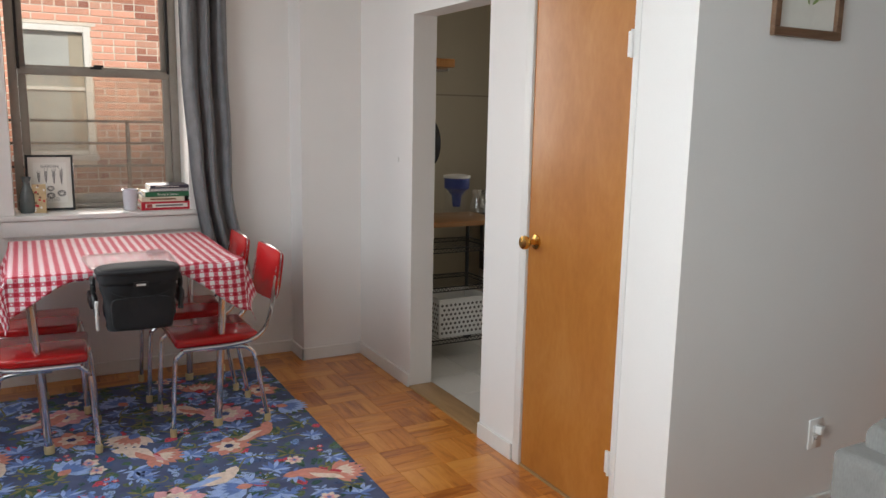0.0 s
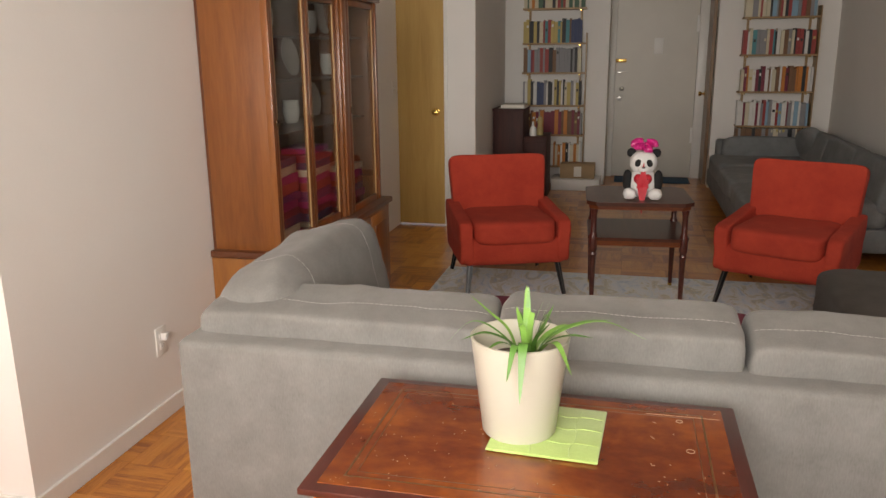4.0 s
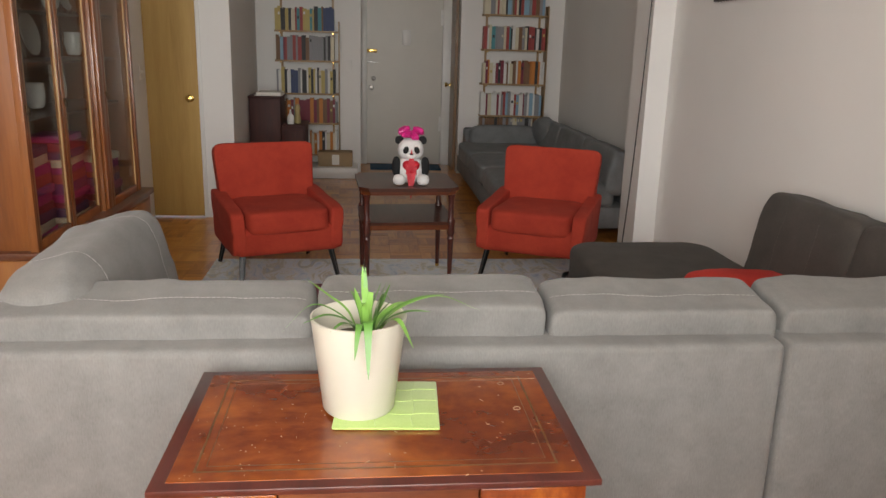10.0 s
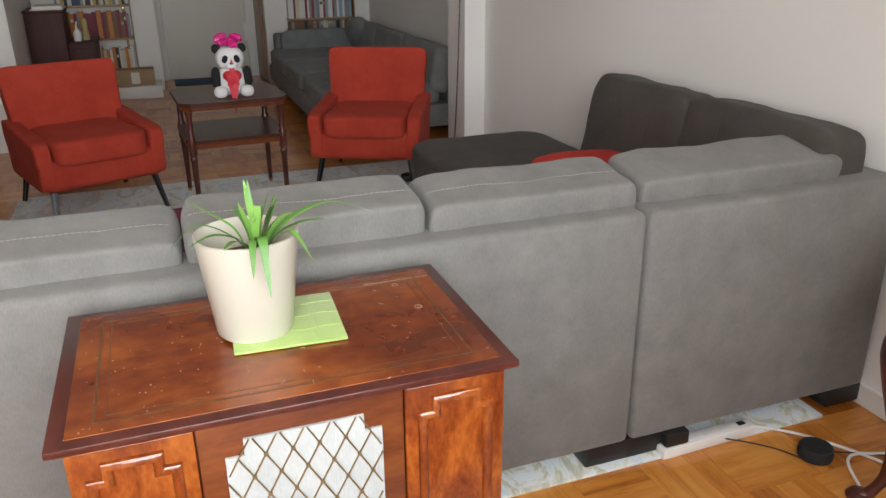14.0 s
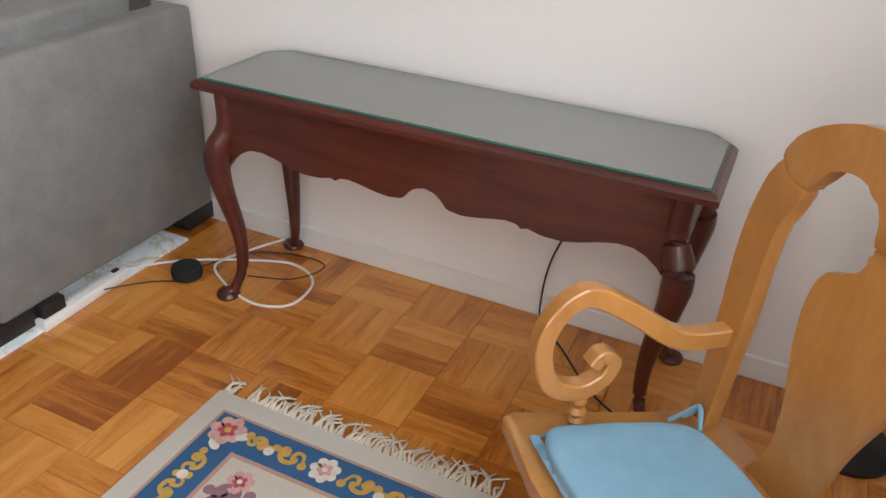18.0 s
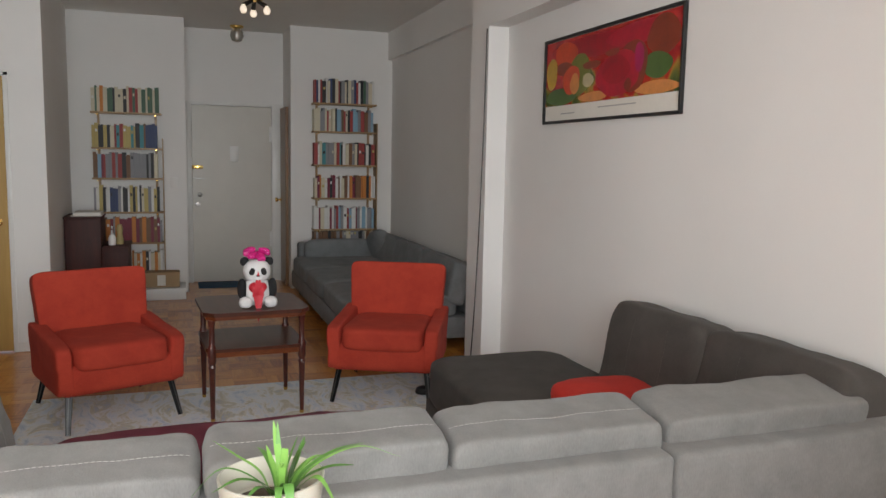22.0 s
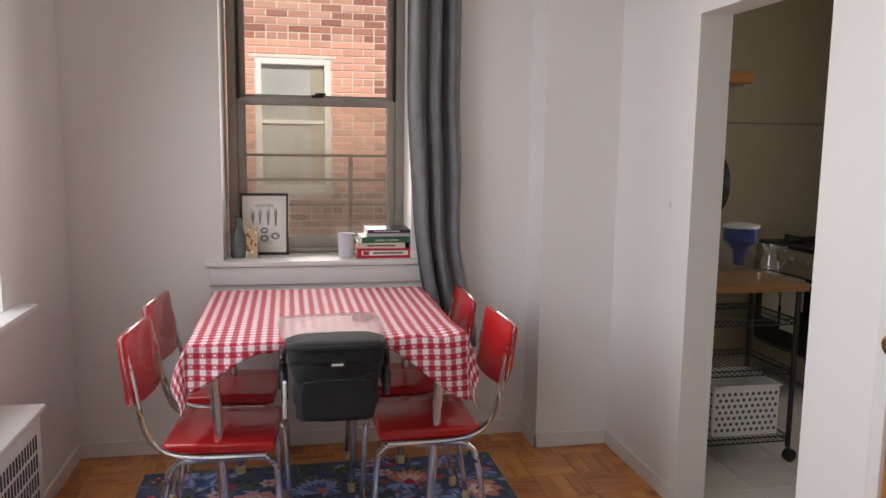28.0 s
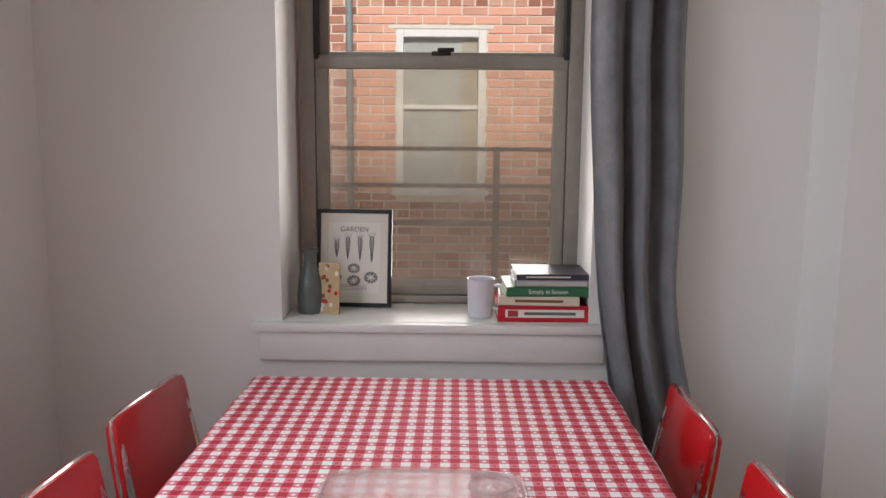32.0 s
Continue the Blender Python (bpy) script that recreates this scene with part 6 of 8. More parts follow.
tan = solid("figurine", lathe(bmesh.new(), [(0.03, 0), (0.035, 0.03), (0.022, 0.10), (0.03, 0.14), (0.02, 0.18), (0.0, 0.19)], (7.68, 0.78, 0.656), 16, close=False), plain("tan_clay", (0.42, 0.32, 0.14), 0.5), "tan clay figurine on the dresser step", "figurine")
cbox = thing("cardboard_box", (8.50, 0.43, 0.12), "brown cardboard box resting on a low white step", "box")
part("carton", boxes((-0.12, 0.12, -0.17, 0.20, 0, 0.15), r=0.004), CARDBOARD, cbox)
part("tape", boxes((-0.1215, -0.12, -0.03, 0.05, 0.02, 0.13)), PAPER, cbox, smooth=0)
part("flap", boxes((-0.122, 0.0, -0.172, 0.202, 0.150, 0.154), r=0.001), CARDBOARD, cbox)
solid("shoe_tray", boxes((8.30, 8.70, 0.20, 0.72, 0.0, 0.118), r=0.006), WHITE, "low white storage box on the floor by the entrance", "storage box")

# foyer sofa
fs = thing("daybed_sofa", (5.60, -2.08, 0), "slate grey fabric corner sofa with loose pillows in the foyer", "sofa")
part("base", boxes((0.0, 2.85, 0.03, 1.18, 0.09, 0.26), r=0.02), SLATE, fs)
for k in range(3):
    part("seat_cushion", cushion(bmesh.new(), (0.46 + 0.89 * k, 0.72, 0.345), (0.89, 0.96, 0.19), 8, seed=k), SLATE, fs)
part("wall_back", boxes((0.0, 2.85, 0.03, 0.20, 0.262, 0.62), r=0.03, seg=3), SLATE, fs)
part("end_back", boxes((2.66, 2.85, 0.21, 1.12, 0.262, 0.57), r=0.03, seg=3), SLATE, fs)
for k in range(3):
    part("back_cushion", cushion(bmesh.new(), (0.45 + 0.87 * k, 0.26, 0.52), (0.88, 0.17, 0.36), 9, seed=11 + k, m=pose(0, 0, 0, 12).to_3x3()), SLATE, fs)
part("end_cushion", cushion(bmesh.new(), (2.60, 0.69, 0.465), (0.19, 0.78, 0.31), 5, seed=17, m=pose(0, 0, 0, 0, 8, 0).to_3x3()), SLATE, fs)
for x in (0.1, 1.4, 2.75):
    for y in (0.12, 1.08):
        part("foot", boxes((x - 0.03, x + 0.03, y - 0.03, y + 0.03, 0, 0.092), r=0.004), BLACK, fs)
fp = solid("scatter_pillow", cushion(bmesh.new(), (0, 0, 0), (0.44, 0.30, 0.14), 2.8, n=14, wrinkle=0.01, seed=4), SLATE, "slate grey pillow propped on its corner on the sofa", "pillow")
fp.matrix_world = pose(7.95, -1.76, 0.585, 74, 14, 10)

# ceiling lights
def ceiling_light(at, label):
    t = thing("ceiling_light", at, label, "ceiling light", "foyer ceiling lights")
    part("canopy", lathe(bmesh.new(), [(0.075, 0.0), (0.07, -0.02), (0.03, -0.035), (0.0, -0.036)], (0, 0, 0), 24, close=False), BRASS, t)
    return t


# weak warm glow added to make the bulbs look pale
BULB = bpy.data.materials.new("weak_glow_bulb")
BULB.use_nodes = True
BULB.node_tree.nodes["Principled BSDF"].inputs["Emission Color"].default_value = (1.0, 0.86, 0.66, 1)
BULB.node_tree.nodes["Principled BSDF"].inputs["Emission Strength"].default_value = 0.6
c1 = ceiling_light((9.05, -0.39, Z_C), "small glass ceiling light in the entrance niche")
part("globe", lathe(bmesh.new(), [(0.03, -0.03), (0.065, -0.06), (0.075, -0.11), (0.055, -0.16), (0.0, -0.18)], (0, 0, 0), 24, close=False), thin_glass("frosted_glass", 0.35, 0.3, (0.8, 0.78, 0.72)), c1)
c2 = ceiling_light((7.40, -0.43, Z_C), "dark metal ceiling light with three bare bulbs")
for k in range(3):
    a = k * 2.09
    arm = part("socket", rod(bmesh.new(), (0.03 * math.cos(a), 0.03 * math.sin(a), -0.03), (0.11 * math.cos(a), 0.11 * math.sin(a), -0.075), 0.016, 0.022), BLACK, c2)
    part("bulb", lathe(bmesh.new(), [(0.012, 0), (0.03, -0.03), (0.032, -0.05), (0.02, -0.075), (0.0, -0.08)], (0.12 * math.cos(a), 0.12 * math.sin(a), -0.075), 16, close=False), BULB, arm)

# plush panda on the side table: one plain mesh in several colours
pm = [plain("plush_white", (0.72, 0.71, 0.70), 0.95, vary=0.06, scale=40, bump=0.5), plain("plush_black", (0.012, 0.012, 0.013), 0.95, vary=0.3, scale=40, bump=0.5), plain("plush_red", (0.55, 0.015, 0.03), 0.5, vary=0.2, scale=20), plain("bow_pink", (0.62, 0.02, 0.20), 0.3, vary=0.25, scale=20)]
bm = bmesh.new()
def blob(c, s, mi, k=2.2, m=None):
    n0 = set(bm.faces)
    cushion(bm, c, s, k, n=8, wrinkle=0.003, seed=c[0] * 9 + c[2], m=m)
    for f in bm.faces:
        if f not in n0:
            f.material_index = mi
blob((0, 0, 0.085), (0.14, 0.16, 0.17), 0)
blob((-0.005, 0, 0.205), (0.13, 0.155, 0.135), 0)
for s in (-1, 1):
    blob((-0.070, s * 0.070, 0.033), (0.075, 0.075, 0.066), 0)
    blob((-0.020, s * 0.066, 0.035), (0.11, 0.07, 0.064), 1)
    blob((-0.022, s * 0.085, 0.105), (0.08, 0.055, 0.12), 1)
    blob((0.0, s * 0.068, 0.258), (0.03, 0.05, 0.05), 1)
    blob((-0.066, s * 0.032, 0.208), (0.02, 0.032, 0.044), 1, 2.2, pose(0, 0, 0, s * 20).to_3x3())
blob((-0.076, 0, 0.183), (0.018, 0.024, 0.015), 1)
blob((-0.066, 0, 0.172), (0.04, 0.06, 0.04), 0)
heart = []
for i in range(28):
    a = i / 28 * 2 * math.pi
    heart.append((0.0038 * 16 * math.sin(a) ** 3 * 0.78, 0.0030 * (13 * math.cos(a) - 5 * math.cos(2 * a) - 2 * math.cos(3 * a) - math.cos(4 * a))))
n0 = set(bm.faces)
mitred(bm, heart, [(0.0, -0.045), (0.004, -0.055), (0.0, -0.068), (-0.012, -0.078), (-0.026, -0.082), (-0.036, -0.083)])
for f in bm.faces:
    if f not in n0:
        f.material_index = 2
        for v in f.verts:
            v.tag = True
for v in bm.verts:
    if v.tag:
        v.co.z += 0.105
for k in range(14):
    a, tilt = k * 2.399, (k % 3) * 26
    for e in (-1, 1):
        blob((0.0 + 0.028 * math.cos(a), 0.045 * math.sin(a) + e * 0.006, 0.285 + 0.012 * (k % 4)), (0.058, 0.018, 0.034), 3, 2.4, pose(0, 0, 0, tilt * e, 20, math.degrees(a)).to_3x3())
me = mesh_of("plush_panda", bm, 60)
for q in pm:
    me.materials.append(q)
panda = tagged(new("plush_panda", me), "plush toy bear holding a red heart, pink bow on top", "plush toy")
panda.matrix_world = pose(4.48, -0.155, 0.6362)

# ---- dining nook ----
# window in the deep opening
GY = 4.90
SX0, SX1 = 0.0, 0.79
win = thing("window_1", ((SX0 + SX1) / 2, GY, 0), "double-hung window in a bronze metal frame, brick wall outside", "window")
tagged(win, kind="structure")
HW = (SX1 - SX0) / 2
part("window_frame", boxes((-HW - 0.045, -HW, -0.03, 0.05, 0.93, 2.55), (HW, HW + 0.045, -0.03, 0.05, 0.93, 2.55), (-HW, HW, -0.03, 0.05, 2.49, 2.55), (-HW, HW, -0.03, 0.05, 0.93, 0.955), r=0.003), BRONZE_FRAME, win)
part("track", boxes((-HW, -HW + 0.014, -0.035, 0.0, 1.70, 2.49), (HW - 0.014, HW, -0.035, 0.0, 1.70, 2.49), r=0.002), BLACK, win)
low = part("lower_sash", boxes((-HW + 0.002, -HW + 0.042, -0.022, 0.0, 0.957, 1.69), (HW - 0.042, HW - 0.002, -0.022, 0.0, 0.957, 1.69), (-HW + 0.042, HW - 0.042, -0.022, 0.0, 0.957, 1.012), (-HW + 0.002, HW - 0.002, -0.026, 0.0, 1.672, 1.712), r=0.003), BRONZE_FRAME, win)
upp = part("upper_sash", boxes((-HW + 0.002, -HW + 0.042, 0.004, 0.026, 1.69, 2.485), (HW - 0.042, HW - 0.002, 0.004, 0.026, 1.69, 2.485), (-HW + 0.042, HW - 0.042, 0.004, 0.026, 1.69, 1.725), (-HW + 0.042, HW - 0.042, 0.004, 0.026, 2.44, 2.485), r=0.003), BRONZE_FRAME, win)
for parent, z0, z1, y, mat in ((low, 1.012, 1.672, -0.010, PANE_DUSTY), (upp, 1.725, 2.44, 0.015, PANE)):
    g_ = part("pane", boxes((-HW + 0.042, HW - 0.042, y, y + 0.003, z0, z1)), mat, parent, smooth=0)
    g_.visible_shadow = False
part("sash_lock", boxes((-0.03, 0.03, -0.022, 0.0, 1.712, 1.726), (-0.012, 0.040, -0.026, -0.012, 1.724, 1.736), r=0.002), BLACK, low)
part("sash_lift", boxes((-0.06, 0.06, -0.032, -0.022, 0.975, 0.985), r=0.002), BRONZE_FRAME, low)
solid("window_sill", boxes((WX0, WX1, Y_N - 0.002, GY - 0.03, 0.905, 0.929), (-0.142, 0.895, Y_N - 0.035, Y_N + 0.001, 0.902, 0.928), (-0.125, 0.878, Y_N - 0.022, Y_N - 0.0005, 0.815, 0.900), r=0.004), TRIM, "white painted wooden window sill and apron", "window sill", kind="structure")

# things on the sill
ZS = 0.9295
gp = thing("framed_print", (0.124, 4.812, ZS), "black framed vegetable garden print leaning on the window", "framed print", turn=-4)
TILT_B = pose(0, 0, 0, -7)
part("frame", turned(boxes((-0.128, 0.128, -0.009, 0.009, 0.317, 0.330), (-0.128, 0.128, -0.009, 0.009, 0, 0.013), (-0.128, -0.115, -0.009, 0.009, 0.013, 0.317), (0.115, 0.128, -0.009, 0.009, 0.013, 0.317), r=0.002, seg=1), TILT_B), BLACK, gp)
part("mount", turned(boxes((-0.115, 0.115, -0.003, 0.004, 0.013, 0.317)), TILT_B), PAPER, gp)
part("print_sheet", turned(boxes((-0.088, 0.088, -0.0036, -0.0031, 0.045, 0.285)), TILT_B), plain("print_paper", (0.84, 0.82, 0.76), 0.7, vary=0.02, bump=0), gp, smooth=0)
INK = plain("black_ink", (0.13, 0.13, 0.125), 0.7, vary=0.2, bump=0)
bm = bmesh.new()
for k, x in enumerate((-0.060, -0.022, 0.020, 0.060)):
    h0, h1 = ((0.165, 0.225), (0.16, 0.235), (0.155, 0.235), (0.15, 0.24))[k]
    for j in range(3):
        q = (j - 1) * 0.0062
        slab(bm, [(x + q * 0.25 - 0.001, h0 + abs(q)), (x + q * 0.25 + 0.001, h0 + abs(q)), (x + q + 0.0021, h1 - 0.02), (x + q * 0.8 + 0.0015, h1), (x + q * 0.8 - 0.0015, h1), (x + q - 0.0021, h1 - 0.02)], 0.0037, 0.0041)
    for j in range(4):
        slab(bm, [(x + (j - 1.5) * 0.006 - 0.001, h1), (x + (j - 1.5) * 0.006 + 0.001, h1), (x + (j - 1.5) * 0.009, h1 + 0.018)], 0.0037, 0.0041)
for x, z, r in ((-0.058, 0.10, 0.016), (0.0, 0.13, 0.02), (0.0, 0.088, 0.022), (0.058, 0.10, 0.023)):
    for j in range(12):
        a, b = j * 0.524, j * 0.524 + 0.40
        slab(bm, [(x + r * q * math.cos(e) * 1.05, z + r * q * math.sin(e) * 0.85) for q, e in ((0.25 + 0.3 * (j % 2), a), (1.0, a), (1.0, b), (0.25 + 0.3 * (j % 2), b))], 0.0037, 0.0041)
for k in range(4):
    box(bm, -0.045, 0.045, 0.056 + 0.0055 * k, 0.0570 + 0.0055 * k, 0.0037, 0.0041)
part("vegetable_print", turned(bm, TILT_B @ pose(0, 0, 0, 90)), INK, gp, "ink drawings of vegetables", smooth=0)
text_on("lettering", "GARDEN", 0.024, gp.matrix_world @ TILT_B @ pose(0, -0.0042, 0.262, 90, 0, 0), INK, None)
lt = bpy.data.objects["lettering"]
lt.parent = gp
lt.matrix_world = gp.matrix_world @ TILT_B @ pose(0, -0.0042, 0.262, 90, 0, 0)
gp.scale = (0.935, 1.0, 0.93)

solid("bottle_vase", lathe(bmesh.new(), [(0.034, 0), (0.038, 0.008), (0.040, 0.05), (0.036, 0.10), (0.020, 0.145), (0.017, 0.165), (0.026, 0.195), (0.023, 0.195), (0.013, 0.165), (0.0, 0.15)], (0.005, 4.725, ZS), 28, close=False), plain("grey_glaze", (0.10, 0.12, 0.12), 0.25, vary=0.2, scale=20, bump=0.05, coat=0.4), "slim grey glazed bottle vase on the window sill", "vase")
card = thing("painted_card", (0.062, 4.705, ZS), "small cream card painted with brown and red spots", "card", turn=-12)
part("board", turned(boxes((-0.034, 0.034, -0.004, 0.004, 0, 0.155), r=0.002), pose(0, 0, 0, -6)), plain("tan_card", (0.55, 0.40, 0.22), 0.6, vary=0.2, scale=30), card)
rs = random.Random(31)
for k in range(16):
    part("painted_spot", turned(disc(rs.uniform(-0.027, 0.027), rs.uniform(0.01, 0.145), 0.006, 0.007, -0.0046, -0.0041, n=9, seed=k), pose(0, 0, 0, -6)), (FRUIT_RED, BOOK_TINTS[8], PAPER)[k % 3], card, smooth=0)

mug = thing("enamel_mug", (0.522, 4.70, ZS), "pale grey-lilac ceramic mug on the window sill", "mug")
MUGM = plain("lilac_glaze", (0.62, 0.62, 0.68), 0.25, vary=0.06, scale=18, bump=0.02, coat=0.4)
part("body", lathe(bmesh.new(), [(0.046, 0), (0.050, 0.003), (0.055, 0.118), (0.057, 0.120), (0.053, 0.119), (0.048, 0.01), (0.0, 0.008)], (0, 0, 0), 32, close=False), MUGM, mug)
part("handle", tube(bmesh.new(), smooth_line([(0.050, -0.01, 0.095), (0.078, -0.018, 0.098), (0.086, -0.02, 0.06), (0.072, -0.016, 0.028), (0.048, -0.01, 0.03)], 5), 0.006, 8, 1.3), MUGM, mug)
mug.scale = (0.74, 0.74, 0.97)


def flat_book(at, w, d, h, mat, turn, label, words="", ink=None):
    t = thing("cookbook", at, label, "book", "cookbooks on the window sill", turn)
    part("cover", boxes((-w / 2, w / 2, -d / 2, d / 2, 0, 0.003), (-w / 2, w / 2, -d / 2, d / 2, h - 0.003, h), (-w / 2, w / 2, -d / 2, -d / 2 + 0.003, 0.003, h - 0.003), r=0.001, seg=1), mat, t)
    part("pages", boxes((-w / 2 + 0.004, w / 2 - 0.004, -d / 2 + 0.0035, d / 2 - 0.004, 0.0032, h - 0.0032)), PAGES, t, smooth=0)
    if words:
        ob = text_on("spine_title", words, h * 0.62, Matrix.Identity(4), ink or WHITE)
        ob.parent = t
        ob.matrix_world = t.matrix_world @ pose(0, -d / 2 - 0.0006, h / 2, 90, 0, 0)
    return t


BX, BY = 0.706, 4.73
b1 = flat_book((BX, BY, ZS), 0.275, 0.20, 0.047, plain("cover_red", (0.48, 0.012, 0.03), 0.4, vary=0.08, bump=0.02), 1, "thick red cookbook lying at the bottom of the stack")
part("spine_band", boxes((-0.115, 0.115, -0.1012, -0.1002, 0.014, 0.037)), PAPER, b1, smooth=0)
part("spine_bars", boxes((-0.06, 0.09, -0.1016, -0.1013, 0.021, 0.030)), INK, b1, smooth=0)
part("spine_seal", boxes((-0.108, -0.078, -0.1016, -0.1013, 0.016, 0.035)), BOOK_TINTS[1], b1, smooth=0)
b2 = flat_book((BX - 0.012, BY, ZS + 0.0475), 0.235, 0.19, 0.027, plain("cover_cream", (0.66, 0.60, 0.48), 0.5), -2, "cream paperback in the stack of cookbooks")
part("spine_bars", boxes((-0.07, 0.07, -0.0960, -0.0953, 0.010, 0.018)), BOOK_TINTS[8], b2, smooth=0)
flat_book((BX + 0.008, BY, ZS + 0.075), 0.245, 0.19, 0.028, plain("cover_green", (0.03, 0.15, 0.07), 0.4, vary=0.08, bump=0.02), 2, "green cookbook in the stack on the sill", "Simply in Season")
b4 = flat_book((BX + 0.022, BY, ZS + 0.1035), 0.22, 0.18, 0.019, plain("cover_grey", (0.30, 0.30, 0.31), 0.5), 0, "spiral-bound grey recipe notebook in the stack")
bm = bmesh.new()
for k in range(34):
    rod(bm, (-0.10 + k * 0.006, -0.0905, 0.003), (-0.10 + k * 0.006, -0.0905, 0.016), 0.0014, n=5)
part("spiral", bm, WHITE, b4)
b5 = flat_book((BX + 0.024, BY, ZS + 0.123), 0.215, 0.18, 0.017, plain("cover_violet", (0.045, 0.04, 0.06), 0.4), 1, "dark slim cookbook on top of the stack")
part("spine_bars", boxes((-0.08, 0.05, -0.0912, -0.0903, 0.007, 0.011)), PAPER, b5, smooth=0)

# curtain
def step01(t):
    t = max(0.0, min(1.0, t))
    return t * t * (3 - 2 * t)


bm = bmesh.new()
cols, rows_ = 150, 46
grid_ = []
for j in range(rows_ + 1):
    z = 2.80 - 2.30 * j / rows_
    row = []
    t = j / rows_
    for i in range(cols + 1):
        u = i / cols
        wdt = 0.255 - 0.03 * math.exp(-((t - 0.80) / 0.13) ** 2)
        x = 0.805 + wdt * u + 0.03 * step01((t - 0.45) / 0.3) + 0.10 * step01((t - 0.68) / 0.4)
        y = 4.545 + 0.040 * math.sin(u * 3.1 * 2 * math.pi + 0.5 + 0.5 * math.sin(2.6 * t)) + 0.010 * math.sin(u * 29 + t * 5) + 0.006 * noise.noise((u * 6, t * 5, 0))
        row.append(bm.verts.new((x, y, z)))
    grid_.append(row)
for a, b in zip(grid_, grid_[1:]):
    for i in range(cols):
        bm.faces.new((a[i], a[i + 1], b[i + 1], b[i]))
cur = thing("curtain", (0, 0, 0), "long pleated grey fabric curtain drawn beside the window", "curtain")
sol = part("panel", bm, CURTAIN, cur, smooth=180)
sm = sol.modifiers.new("thick", "SOLIDIFY")
sm.thickness = 0.003
part("rod", rod(bmesh.new(), (-0.35, 4.545, 2.82), (1.25, 4.545, 2.82), 0.012), BLACK, cur)
for x in (-0.25, 1.18):
    part("bracket", boxes((x - 0.01, x + 0.01, 4.545, Y_N, 2.81, 2.83)), BLACK, cur)

# table with checked cloth
TZ = 0.815
dt = thing("dining_table", (0.38, 3.94, 0), "dining table with chrome legs under a checked cloth", "dining table")
part("tabletop", boxes((-0.465, 0.465, -0.475, 0.475, TZ - 0.035, TZ), r=0.006), WHITE, dt)
for sx in (-1, 1):
    for sy in (-1, 1):
        lg = part("leg", rod(bmesh.new(), (sx * 0.36, sy * 0.36, 0.03), (sx * 0.40, sy * 0.40, TZ - 0.034), 0.018), CHROME, dt)
        part("leg_cap", lathe(bmesh.new(), [(0.021, 0.012), (0.022, 0.045), (0.019, 0.05), (0.0, 0.05)], (sx * 0.36, sy * 0.36, 0), 14, close=False), plain("cream_rubber", (0.62, 0.52, 0.28), 0.5, vary=0.1), lg)

m, nt, p = nodes_of("checked_cloth")
uv = node(nt, "ShaderNodeUVMap")
sp = node(nt, "ShaderNodeSeparateXYZ")
link(nt, uv.outputs[0], sp.inputs[0])
PITCH = 0.039
sxy = []
for k in (0, 1):
    fr_ = math_node(nt, "FRACT", math_node(nt, "DIVIDE", sp.outputs[k], PITCH))
    sxy.append(math_node(nt, "GREATER_THAN", fr_, 0.50))
both = math_node(nt, "ADD", sxy[0], sxy[1])
half = math_node(nt, "MULTIPLY", both, 0.5)
colr = ramp(nt, half, [(0.0, (0.78, 0.74, 0.74)), (0.3, (0.60, 0.15, 0.20)), (0.8, (0.42, 0.006, 0.026))])
colr.node.color_ramp.interpolation = "CONSTANT"
# small lozenge woven into the half-tone squares
fx = math_node(nt, "FRACT", math_node(nt, "DIVIDE", sp.outputs[0], PITCH))
fy = math_node(nt, "FRACT", math_node(nt, "DIVIDE", sp.outputs[1], PITCH))
mid = lambda q, on: math_node(nt, "ABSOLUTE", math_node(nt, "SUBTRACT", q, math_node(nt, "MULTIPLY_ADD", on, 0.50, 0.25)))
cx, cy = mid(fx, sxy[0]), mid(fy, sxy[1])
loz = math_node(nt, "LESS_THAN", math_node(nt, "ADD", cx, cy), 0.135)
one = math_node(nt, "COMPARE", half, 0.5, 0.1)
lz = node(nt, "ShaderNodeMixRGB")
link(nt, sxy[1], lz.inputs[0])
lz.inputs[1].default_value = (0.50, 0.03, 0.06, 1)
lz.inputs[2].default_value = (0.78, 0.68, 0.70, 1)
mx = node(nt, "ShaderNodeMixRGB")
link(nt, math_node(nt, "MULTIPLY", loz, one), mx.inputs[0])
link(nt, colr, mx.inputs[1])
link(nt, lz.outputs[0], mx.inputs[2])
link(nt, mx.outputs[0], p.inputs["Base Color"])
p.inputs["Roughness"].default_value = 0.75
wn_ = node(nt, "ShaderNodeTexNoise", Scale=900.0)
co = node(nt, "ShaderNodeTexCoord")
link(nt, co.outputs["Object"], wn_.inputs[0])
bp = node(nt, "ShaderNodeBump", Strength=0.2, Distance=0.001)
link(nt, wn_.outputs[0], bp.inputs["Height"])
link(nt, bp.outputs[0], p.inputs["Normal"])
CHECK = m

A, B, ZT = 0.472, 0.482, TZ + 0.004
bm = bmesh.new()
uvl = bm.loops.layers.uv.new("UVMap")
NX, NY = 96, 96
pts = {}


